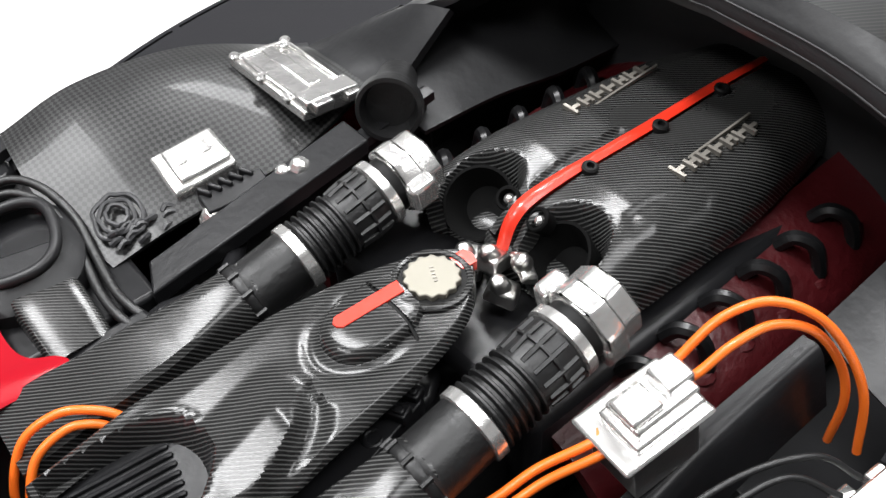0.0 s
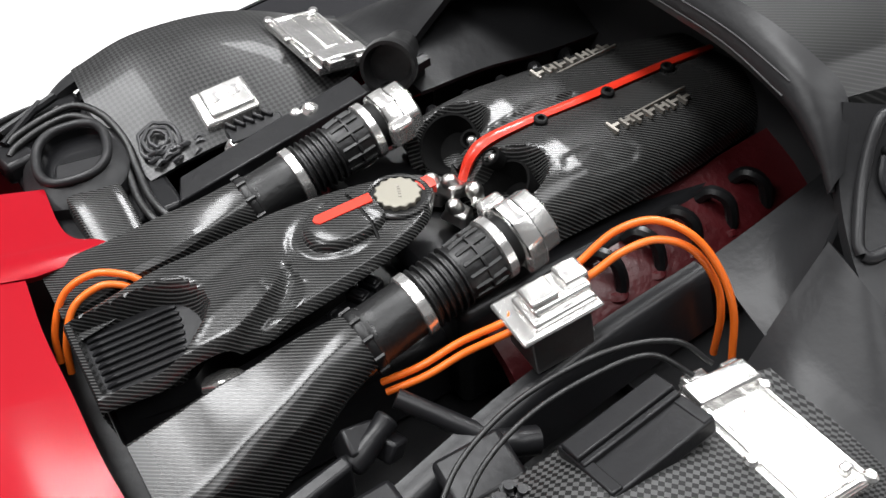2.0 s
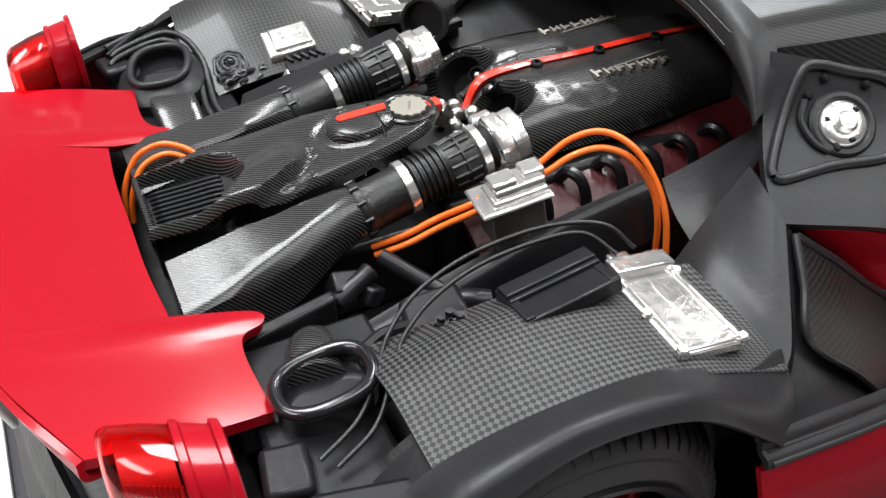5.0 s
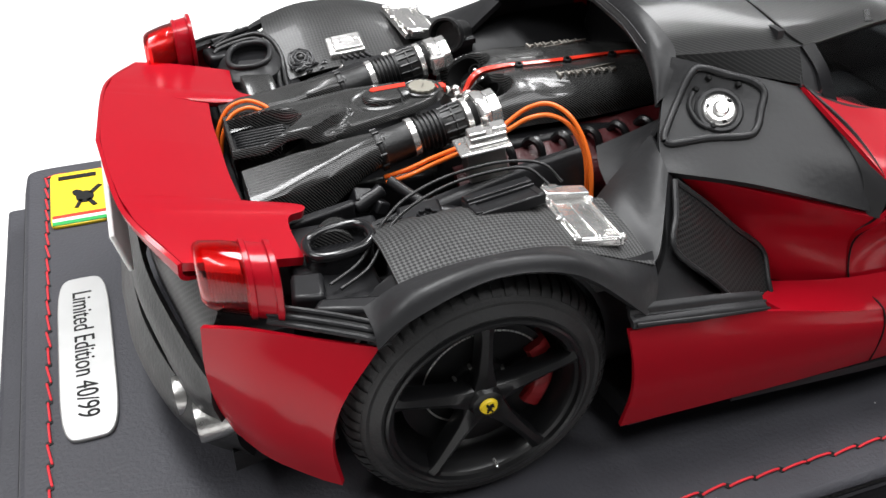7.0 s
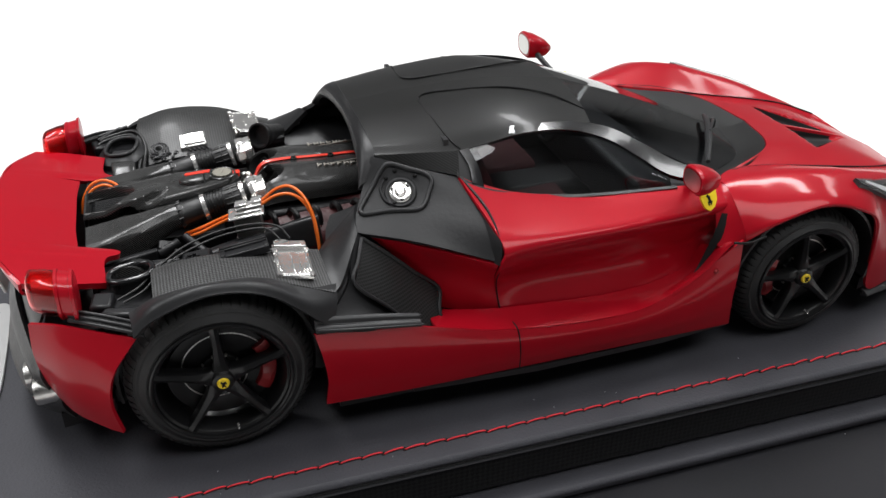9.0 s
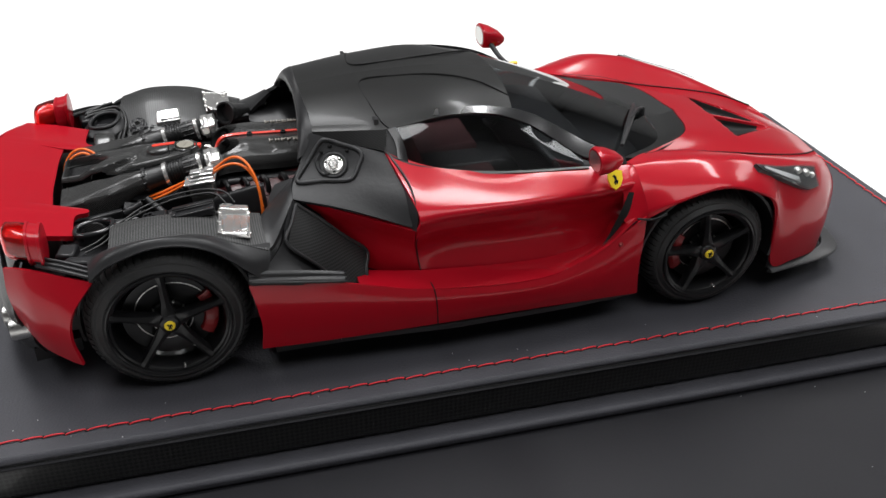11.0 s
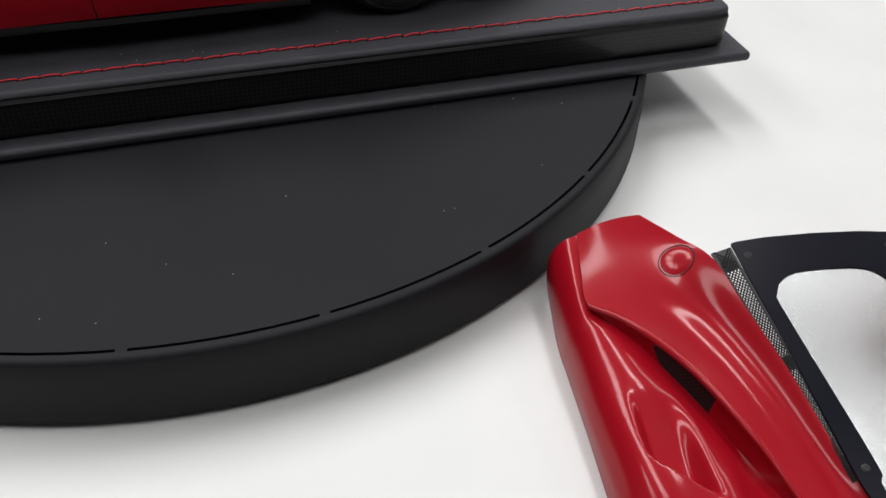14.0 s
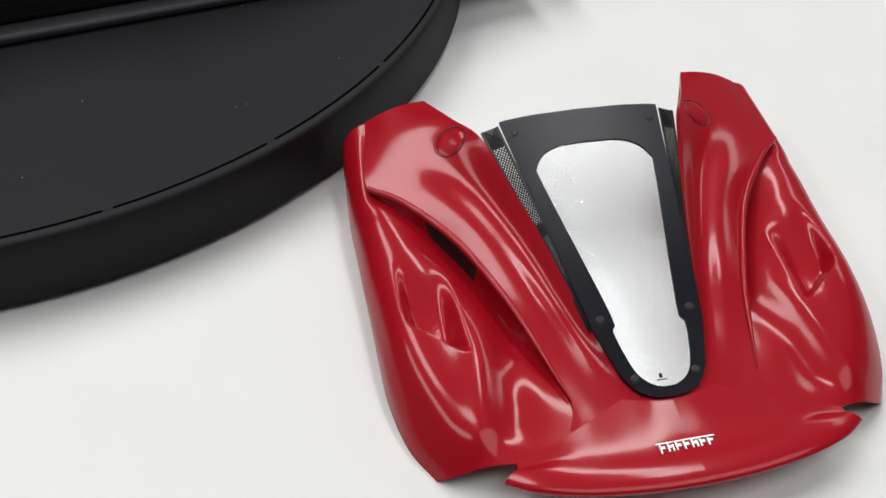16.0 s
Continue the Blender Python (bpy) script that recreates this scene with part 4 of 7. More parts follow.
# tail lamps
LY, LZ = 0.650, 0.722  # the lamps' middle
for s in (-1, 1):
    lamp_sec = ((-0.670, 0.062, 0.060), (-0.662, 0.074, 0.072), (-0.645, 0.080, 0.080), (-0.58, 0.085, 0.086), (-0.530, 0.085, 0.086))
    bm = bmesh.new()
    rings = []
    for x, hy, hz in lamp_sec:
        rings.append([bm.verts.new((x, s * (LY + 0.4 * (x + 0.655)) + p[0], LZ + p[1])) for p in oval(0, 0, hy * 0.95, hz * 0.97, 28, 2.5)])
    for p, q in zip(rings, rings[1:]):
        for k in range(28):
            bm.faces.new((p[k], p[(k + 1) % 28], q[(k + 1) % 28], q[k]))
    # hollow: an inner wall joined to the outer one at the collar
    wall = []
    for x, hy, hz in lamp_sec:
        wall.append([bm.verts.new((x + 0.007 * (x < -0.5), s * (LY + 0.4 * (x + 0.655)) + p[0], LZ + p[1])) for p in oval(0, 0, hy * 0.95 - 0.006, hz * 0.97 - 0.006, 28, 2.5)])
    for p, q in zip(wall, wall[1:]):
        for k in range(28):
            bm.faces.new((q[k], q[(k + 1) % 28], p[(k + 1) % 28], p[k]))
    for k in range(28):
        bm.faces.new((rings[-1][k], rings[-1][(k + 1) % 28], wall[-1][(k + 1) % 28], wall[-1][k]))
    bm.faces.new(rings[0])
    bm.faces.new(wall[0][::-1])
    lens = part("tail_lamp", bm, LENS, car, "clear red tail lamp lens")
    lens.visible_shadow = False
    # reflector inside, with upright flutes on its outer side
    bm = bmesh.new()
    inner = []
    for x in (-0.640, -0.58, -0.54):
        inner.append([bm.verts.new((x, p[0], p[1])) for p in oval(s * (LY + 0.4 * (x + 0.655)), LZ, 0.056, 0.054, 24, 2.5)])
    for p, q in zip(inner, inner[1:]):
        for j in range(24):
            bm.faces.new((p[j], p[(j + 1) % 24], q[(j + 1) % 24], q[j]))
    bm.faces.new(inner[0])
    bm.faces.new(inner[-1])
    part("lamp_reflector", bm, CALIPER, lens)
    for k in range(11):
        x = -0.632 + k * 0.0092
        y = s * (LY + 0.4 * (x + 0.655) + 0.0570)
        part("lamp_rib", tube(bmesh.new(), [(x, y - s * 0.014, LZ - 0.042), (x, y, LZ - 0.014), (x, y, LZ + 0.014), (x, y - s * 0.014, LZ + 0.042)], 0.0036, 6, 2), CALIPER, lens)
    bm = bmesh.new()
    rings = []
    for x, hy, hz in ((-0.534, 0.080, 0.080), (-0.530, 0.091, 0.091), (-0.516, 0.091, 0.091), (-0.512, 0.086, 0.087), (-0.462, 0.086, 0.087), (-0.458, 0.094, 0.095), (-0.442, 0.094, 0.095), (-0.438, 0.082, 0.083)):
        rings.append([bm.verts.new((x, s * (LY + 0.4 * (x + 0.655)) + p[0], LZ + p[1])) for p in oval(0, 0, hy * 0.95, hz, 28, 2.5)])
    for p, q in zip(rings, rings[1:]):
        for k in range(28):
            bm.faces.new((p[k], p[(k + 1) % 28], q[(k + 1) % 28], q[k]))
    bm.faces.new(rings[0])
    bm.faces.new(rings[-1])
    part("lamp_collar", bm, RED, lens)
    lens.matrix_basis = Matrix.Translation((-0.52 * K, 0, 0)) @ Matrix.Diagonal((0.74, 1, 1, 1)) @ Matrix.Translation((0.52 * K, 0, 0))

# cabin: roof, pillars, glass
skin("roof", [
    [(0.725, 0.0, 1.062), (0.728, 0.20, 1.056), (0.735, 0.35, 1.025), (0.735, 0.425, 0.985)],
    [(1.03, 0.0, 1.095), (1.03, 0.22, 1.086), (1.04, 0.41, 1.05), (1.07, 0.515, 1.003)],
    [(1.40, 0.0, 1.106), (1.40, 0.25, 1.096), (1.40, 0.42, 1.07), (1.40, 0.50, 1.04)],
    [(1.745, 0.0, 1.068), (1.735, 0.25, 1.052), (1.72, 0.41, 1.015), (1.70, 0.49, 0.985)]], ROOFC, car, 10, 10, 0.02, label="dull carbon roof panel")
ROOF_LIP = [
    [(0.722, 0.0, 1.064), (0.714, 0.0, 1.046), (0.702, 0.0, 1.027), (0.700, 0.0, 1.004), (0.708, 0.0, 0.985)],
    [(0.726, 0.20, 1.058), (0.708, 0.20, 1.040), (0.694, 0.20, 1.020), (0.690, 0.20, 0.996), (0.698, 0.20, 0.978)],
    [(0.733, 0.35, 1.027), (0.702, 0.35, 1.014), (0.684, 0.35, 0.996), (0.674, 0.35, 0.972), (0.684, 0.345, 0.952)],
    [(0.735, 0.427, 0.985), (0.700, 0.43, 0.972), (0.676, 0.43, 0.955), (0.664, 0.43, 0.932), (0.676, 0.42, 0.912)],
    [(0.68, 0.49, 0.90), (0.662, 0.493, 0.892), (0.650, 0.495, 0.880), (0.652, 0.490, 0.868), (0.68, 0.475, 0.86)]]
skin("roof_lip", ROOF_LIP, BLACK, car, 8, 5, 0.012)
for s in (-1, 1):
    for k in (2, 3):
        part("lip_bead", tube(bmesh.new(), [(r[k][0], s * r[k][1], r[k][2]) for r in ROOF_LIP[:-2]], 0.0022, 6, 8), BLACK, car)
skin("quarter_panel", [
    [(0.735, 0.428, 0.985), (0.90, 0.475, 0.996), (1.07, 0.518, 1.003)],
    [(0.75, 0.45, 0.955), (0.90, 0.515, 0.945), (1.055, 0.585, 0.922)]], ROOFC, car, 6, 6, 0.015)
skin("pillar_trim", [
    [(1.055, 0.512, 1.000), (1.055, 0.555, 0.955), (1.045, 0.588, 0.918)],
    [(1.105, 0.515, 1.004), (1.125, 0.566, 0.945), (1.125, 0.618, 0.885)]], BLACK, car, 4, 6, 0.010)
skin("door_pillar", [
    [(1.075, 0.522, 1.006), (1.10, 0.57, 0.955), (1.10, 0.622, 0.90)],
    [(1.115, 0.520, 1.012), (1.14, 0.575, 0.95), (1.15, 0.628, 0.875)]], GLOSS, car, 6, 6, 0.012)
skin("side_window", [
    [(1.115, 0.516, 1.008), (1.14, 0.57, 0.95), (1.15, 0.623, 0.873)],
    [(1.33, 0.496, 1.034), (1.33, 0.57, 0.94), (1.33, 0.63, 0.823)],
    [(1.56, 0.496, 1.022), (1.56, 0.575, 0.92), (1.56, 0.636, 0.786)],
    [(1.75, 0.518, 0.964), (1.75, 0.585, 0.88), (1.75, 0.642, 0.773)],
    [(1.90, 0.558, 0.878), (1.90, 0.605, 0.83), (1.90, 0.646, 0.768)],
    [(2.03, 0.615, 0.800), (2.03, 0.635, 0.785), (2.03, 0.65, 0.766)]], TINT, car, 8, 6, 0.008, label="tinted side window")
for ob in car.children:
    if ob.name.startswith("side_window"):
        ob.visible_shadow = False
skin("window_seal", [
    [(1.05, 0.592, 0.925), (1.06, 0.606, 0.912)],
    [(1.15, 0.63, 0.877), (1.15, 0.645, 0.866)],
    [(1.33, 0.634, 0.826), (1.33, 0.652, 0.818)],
    [(1.56, 0.642, 0.79), (1.56, 0.66, 0.785)],
    [(1.80, 0.648, 0.774), (1.80, 0.664, 0.77)],
    [(2.05, 0.657, 0.769), (2.05, 0.672, 0.764)]], BLACK, car, 8, 2, 0.012)
skin("front_pillar", [
    [(1.30, 0.497, 1.042), (1.32, 0.46, 1.06)],
    [(1.56, 0.497, 1.030), (1.58, 0.45, 1.045)],
    [(1.756, 0.518, 0.970), (1.78, 0.455, 1.00)],
    [(1.90, 0.558, 0.885), (1.95, 0.495, 0.915)],
    [(2.04, 0.62, 0.803), (2.10, 0.535, 0.83)],
    [(2.26, 0.65, 0.752), (2.29, 0.57, 0.752)]], GLOSS, car, 8, 4, 0.02)
skin("windscreen", [
    [(1.745, 0.0, 1.066), (1.735, 0.25, 1.050), (1.70, 0.42, 1.015)],
    [(2.10, 0.0, 0.945), (2.06, 0.28, 0.93), (1.94, 0.485, 0.91)],
    [(2.42, 0.0, 0.815), (2.36, 0.30, 0.81), (2.12, 0.53, 0.825)],
    [(2.70, 0.0, 0.695), (2.60, 0.32, 0.70), (2.28, 0.565, 0.748)]], TINT, car, 10, 8, 0.008, label="tinted windscreen")
for ob in car.children:
    if ob.name.startswith("windscreen"):
        ob.visible_shadow = False
skin("cowl", [
    [(2.70, 0.0, 0.692), (2.60, 0.32, 0.697), (2.28, 0.567, 0.745)],
    [(2.78, 0.0, 0.695), (2.67, 0.33, 0.715), (2.34, 0.60, 0.750)],
    [(2.86, 0.0, 0.712), (2.74, 0.345, 0.738), (2.36, 0.625, 0.752)]], INK, car, 6, 8, 0.02)
bm = bmesh.new()
tube(bm, [(2.62, 0.03, 0.760), (2.54, -0.12, 0.792), (2.42, -0.32, 0.812), (2.28, -0.54, 0.800)], (0.010, 0.017, 0.017, 0.010), 8)
tube(bm, [(2.66, 0.0, 0.742), (2.56, -0.14, 0.806), (2.45, -0.28, 0.822)], 0.008, 6)
lathe(bm, (2.66, 0.0, 0.70), (2.66, 0.0, 0.752), ((0, 0.018), (0.8, 0.018), (1, 0.010)), 12)
part("wiper", bm, BLACK, car, "black wiper arm and blade")
# front: wings, bonnet, headlamps, splitter
skin("front_wing", [
    [(2.27, 0.63, 0.752), (2.28, 0.70, 0.755), (2.28, 0.80, 0.70), (2.285, 0.88, 0.62), (2.29, 0.90, 0.575)],
    [(2.42, 0.55, 0.752), (2.44, 0.70, 0.775), (2.44, 0.84, 0.735), (2.43, 0.92, 0.675), (2.43, 0.925, 0.655)],
    [(2.65, 0.51, 0.724), (2.65, 0.725, 0.792), (2.65, 0.86, 0.765), (2.65, 0.935, 0.728), (2.65, 0.935, 0.708)],
    [(2.86, 0.50, 0.678), (2.86, 0.725, 0.768), (2.86, 0.86, 0.725), (2.86, 0.932, 0.672), (2.86, 0.932, 0.652)],
    [(2.98, 0.50, 0.655), (2.98, 0.72, 0.738), (2.98, 0.85, 0.67), (2.985, 0.92, 0.585), (2.98, 0.92, 0.545)],
    [(3.07, 0.495, 0.64), (3.07, 0.71, 0.712), (3.06, 0.835, 0.60), (3.04, 0.905, 0.43), (3.06, 0.885, 0.185)],
    [(3.25, 0.48, 0.61), (3.25, 0.67, 0.655), (3.25, 0.79, 0.53), (3.22, 0.86, 0.36), (3.22, 0.85, 0.165)],
    [(3.45, 0.44, 0.572), (3.45, 0.58, 0.575), (3.46, 0.68, 0.47), (3.44, 0.75, 0.32), (3.42, 0.76, 0.145)],
    [(3.60, 0.34, 0.53), (3.61, 0.45, 0.505), (3.63, 0.52, 0.42), (3.60, 0.58, 0.30), (3.56, 0.60, 0.135)]], RED, car, 10, 8, 0.015)
def ease(t):
    t = min(1.0, max(0.0, t))
    return t * t * (3 - 2 * t)


def duct_sink(q):
    """Sinks the two air outlets that taper towards the nose, with a rib between them."""
    x, y, z = q
    half = 0.02 + 0.27 * (3.54 - x) / 0.42
    e = ease((x - 3.11) / 0.02) * ease((3.54 - x) / 0.05) * ease((half - y) / 0.025) * ease((y - 0.012) / 0.02)
    return np.array([x, y, z - 0.07 * e * ease((3.60 - x) / 0.4)])


skin("bonnet", [
    [(2.865, 0.0, 0.714), (2.745, 0.345, 0.74), (2.40, 0.565, 0.752)],
    [(3.08, 0.0, 0.668), (3.02, 0.28, 0.675), (2.86, 0.495, 0.676)],
    [(3.35, 0.0, 0.595), (3.32, 0.27, 0.605), (3.25, 0.475, 0.608)],
    [(3.58, 0.0, 0.525), (3.54, 0.24, 0.535), (3.45, 0.435, 0.570)],
    [(3.74, 0.0, 0.455), (3.70, 0.20, 0.465), (3.60, 0.34, 0.528)]], RED, car, 22, 20, 0.015, shape=duct_sink)
skin("bonnet_vent", [
    [(3.122, 0.020, 0.640), (3.122, 0.05, 0.605), (3.122, 0.235, 0.605), (3.122, 0.276, 0.652)],
    [(3.26, 0.020, 0.606), (3.26, 0.045, 0.574), (3.26, 0.150, 0.574), (3.26, 0.186, 0.614)],
    [(3.44, 0.020, 0.558), (3.44, 0.03, 0.545), (3.44, 0.055, 0.545), (3.44, 0.072, 0.560)]], INK, car, 8, 6, 0.004, label="black bonnet air outlet")
skin("nose", [
    [(3.742, 0.0, 0.453), (3.77, 0.0, 0.38), (3.72, 0.0, 0.29), (3.70, 0.0, 0.15)],
    [(3.705, 0.20, 0.463), (3.73, 0.22, 0.37), (3.69, 0.24, 0.28), (3.67, 0.24, 0.15)],
    [(3.605, 0.345, 0.53), (3.68, 0.40, 0.40), (3.64, 0.45, 0.28), (3.60, 0.46, 0.14)],
    [(3.61, 0.46, 0.505), (3.63, 0.525, 0.42), (3.60, 0.582, 0.30), (3.56, 0.60, 0.135)]], RED, car, 8, 8, 0.015)
skin("headlamp", [
    [(2.88, 0.815, 0.758), (2.90, 0.845, 0.742)],
    [(3.06, 0.765, 0.700), (3.08, 0.825, 0.648)],
    [(3.24, 0.70, 0.652), (3.25, 0.79, 0.560)],
    [(3.37, 0.65, 0.605), (3.37, 0.72, 0.525)]], GREY, car, 8, 6, 0.02, label="grey headlamp housing under a clear cover")
skin("light_strip", [
    [(2.93, 0.833, 0.752), (2.935, 0.842, 0.744)],
    [(3.07, 0.806, 0.690), (3.075, 0.822, 0.670)],
    [(3.19, 0.775, 0.632), (3.195, 0.794, 0.606)]], LAMP, car, 8, 4, 0.006, label="pale light strip in the headlamp")
for s in (-1, 1):
    for x, y, z, q in ((3.20, 0.735, 0.652, 0.022), (3.27, 0.715, 0.622, 0.024), (3.32, 0.70, 0.594, 0.018)):
        part("lamp_lens", lathe(bmesh.new(), (x, s * y, z - 0.01), (x + 0.006, s * (y + 0.010), z + 0.012), ((0, q), (0.6, q), (0.8, q * 0.8), (1, q * 0.45)), 16), STEEL, car, "small round headlamp lens")
skin("headlamp_cover", [
    [(2.88, 0.82, 0.764), (2.90, 0.852, 0.747)],
    [(3.06, 0.772, 0.712), (3.08, 0.835, 0.658)],
    [(3.24, 0.71, 0.665), (3.25, 0.80, 0.570)],
    [(3.37, 0.658, 0.617), (3.37, 0.732, 0.535)]], CLEAR, car, 8, 6, 0.004)
skin("splitter", [
    [(3.70, 0.0, 0.13), (3.76, 0.0, 0.10), (3.70, 0.0, 0.085)],
    [(3.62, 0.45, 0.13), (3.69, 0.50, 0.10), (3.62, 0.46, 0.085)],
    [(3.48, 0.72, 0.135), (3.56, 0.76, 0.105), (3.47, 0.73, 0.09)],
    [(3.06, 0.87, 0.16), (3.07, 0.905, 0.135), (3.06, 0.87, 0.12)]], GREY, car, 8, 6, 0.012, label="dull dark grey front splitter")
skin("wing_flank", [
    [(2.275, 0.64, 0.750), (2.285, 0.71, 0.752), (2.285, 0.80, 0.698), (2.29, 0.88, 0.620), (2.295, 0.90, 0.575)],
    [(2.245, 0.66, 0.752), (2.24, 0.74, 0.715), (2.225, 0.79, 0.655), (2.21, 0.83, 0.585), (2.20, 0.86, 0.540)],
    [(2.20, 0.66, 0.752), (2.185, 0.765, 0.692), (2.195, 0.785, 0.655), (2.188, 0.815, 0.585), (2.185, 0.845, 0.540)]], RED, car, 8, 8, 0.01)
skin("wing_slot", [
    [(2.245, 0.795, 0.668), (2.212, 0.834, 0.588), (2.165, 0.846, 0.512), (2.120, 0.852, 0.460), (2.075, 0.866, 0.424)],
    [(2.222, 0.786, 0.668), (2.180, 0.814, 0.592), (2.140, 0.830, 0.516), (2.104, 0.846, 0.458), (2.068, 0.866, 0.423)]], INK, car, 6, 6, 0.006, label="black air slot behind the front wing")

# mirrors, shields, small marks
for s in (-1, 1):
    bm = bmesh.new()
    yb = 0.86 if s < 0 else 0.97
    size = 1.0 if s < 0 else 1.2
    rings = []
    for t, (hx, hy, hz) in ((0, (0.004, 0.072, 0.052)), (0.012, (0.02, 0.078, 0.06)), (0.06, (0, 0.072, 0.055)), (0.115, (0, 0.05, 0.038)), (0.15, (0, 0.018, 0.014))):
        rings.append([bm.verts.new((1.985 + t, s * (yb - 0.2 * t) + p[0], 0.900 + p[1] - 0.15 * t)) for p in oval(0, 0, hy * size, hz * size, 20, 2.6)])
    for p, q in zip(rings, rings[1:]):
        for k in range(20):
            bm.faces.new((p[k], p[(k + 1) % 20], q[(k + 1) % 20], q[k]))
    bm.faces.new(rings[0])
    bm.faces.new(rings[-1])
    mir = part("mirror", bm, RED, car)
    bm = bmesh.new()
    ring = [bm.verts.new((1.9835, s * yb + p[0], 0.900 + p[1])) for p in oval(0, 0, 0.062 * size, 0.043 * size, 20, 2.6)]
    bm.faces.new(ring)
    part("mirror_glass", bm, STEEL, mir, "bright mirror glass")
    bm = bmesh.new()
    tube(bm, [(2.03, s * (yb - 0.05), 0.875), (2.06, s * 0.75, 0.82), (2.12, s * 0.66, 0.775)], (0.018, 0.015, 0.022), 8)
    part("mirror_arm", bm, BLACK, mir)
    bm = bmesh.new()
    sh = [(-0.034, 0.042), (0.0, 0.047), (0.034, 0.042), (0.036, 0.0), (0.022, -0.034), (0, -0.050), (-0.022, -0.034), (-0.036, 0.0)]
    q = pose(2.138, s * 0.784, 0.746, 0, 0, 8 * s) @ pose(0, 0, 0, 90 - 34 if s < 0 else -90 + 34, 0, 0)
    front_v = [bm.verts.new(q @ Vector((x, (z if s < 0 else -z), 0.010))) for x, z in sh]
    back_v = [bm.verts.new(q @ Vector((x, (z if s < 0 else -z), -0.006))) for x, z in sh]
    bm.faces.new(front_v)
    bm.faces.new(back_v[::-1])
    for k in range(8):
        bm.faces.new((front_v[k], front_v[(k + 1) % 8], back_v[(k + 1) % 8], back_v[k]))
    shield = part("wing_shield", bm, YELLOW, car, "yellow enamel shield")
    bm = bmesh.new()
    for x, z, w, h, a in ((0, 0.0, 0.012, 0.032, 12), (-0.008, 0.016, 0.012, 0.010, 40), (0.008, -0.014, 0.006, 0.02, -20), (-0.005, -0.017, 0.006, 0.018, 15)):
        m = q @ pose(x, z if s < 0 else -z, 0.012, 0, 0, a)
        vs = [bm.verts.new(m @ Vector((u * w / 2, v * h / 2, 0))) for u, v in ((-1, -1), (1, -1), (1, 1), (-1, 1))]
        bm.faces.new(vs)
    part("shield_emblem", bm, INK, shield)
    bm = bmesh.new()
    lathe(bm, (2.14, s * 0.915, 0.462), (2.14, s * 0.938, 0.465), ((0, 0.013), (0.7, 0.012), (1, 0.008)), 14)
    part("side_marker", bm, CALIPER, car)

# roof seams and door seam: sunk black lines
def seam(name, pts, r=0.0045):
    for s in (-1, 1):
        bm = bmesh.new()
        tube(bm, [(x, s * y, z) for x, y, z in pts], r, 6, 6)
        part(name, bm, INK, car)


seam("roof_seam", [(1.085, 0.512, 1.006), (1.055, 0.47, 1.028), (1.03, 0.36, 1.062), (1.02, 0.12, 1.094), (1.2, 0.105, 1.103), (1.42, 0.14, 1.105), (1.60, 0.22, 1.083), (1.73, 0.33, 1.038)])
seam("door_seam", [(1.128, 0.912, 0.66), (1.136, 0.842, 0.54), (1.158, 0.857, 0.404), (1.178, 0.915, 0.398), (1.19, 0.970, 0.38), (1.20, 0.986, 0.30), (1.21, 0.97, 0.18)], 0.003)
seam("bonnet_seam", [(2.40, 0.565, 0.754), (2.62, 0.535, 0.733), (2.86, 0.497, 0.68), (3.25, 0.477, 0.612), (3.45, 0.437, 0.574), (3.60, 0.342, 0.532)])
seam("wing_seam", [(2.22, 0.91, 0.585), (2.30, 0.915, 0.575), (2.37, 0.925, 0.60)], 0.006)

# inside the cabin
bm = bmesh.new()
block(bm, (2.05, 0, 0.62), (0.35, 1.15, 0.22), (0, 12, 0))
block(bm, (0.98, 0, 0.66), (0.12, 0.95, 0.62), (0, 12, 0))
block(bm, (1.45, 0, 0.48), (1.0, 0.22, 0.16))
block(bm, (1.5, 0.58, 0.58), (1.0, 0.06, 0.32))
block(bm, (1.5, -0.58, 0.58), (1.0, 0.06, 0.32))
part("cabin_trim", bm, BLACK, car, bevel=0.03)
for y in (-0.30, 0.30):
    bm = bmesh.new()
    block(bm, (1.50, y, 0.50), (0.46, 0.38, 0.12), (0, -6, 0))
    block(bm, (1.24, y, 0.70), (0.13, 0.38, 0.46), (0, -20, 0), 0.7)
    block(bm, (1.17, y, 0.92), (0.08, 0.20, 0.12), (0, -18, 0))
    part("seat", bm, SEAT, car, "dark red seat", bevel=0.03)
bm = bmesh.new()
ring_pts = [(1.86 + 0.035 * math.sin(a), 0.30 + 0.15 * math.cos(a), 0.74 + 0.13 * math.sin(a)) for a in [2 * math.pi * k / 16 for k in range(17)]]
tube(bm, ring_pts, 0.013, 8, 2)
block(bm, (1.87, 0.30, 0.74), (0.03, 0.28, 0.05))
part("steering_wheel", bm, BLACK, car)

# ---- engine bay ----
EY = 0.025  # the engine's middle lies a little to the left


def flip(pts, s):
    """Mirrors points about the engine's middle for the left side."""
    return [(x, y if s < 0 else 2 * EY - y, z) for x, y, z in pts]


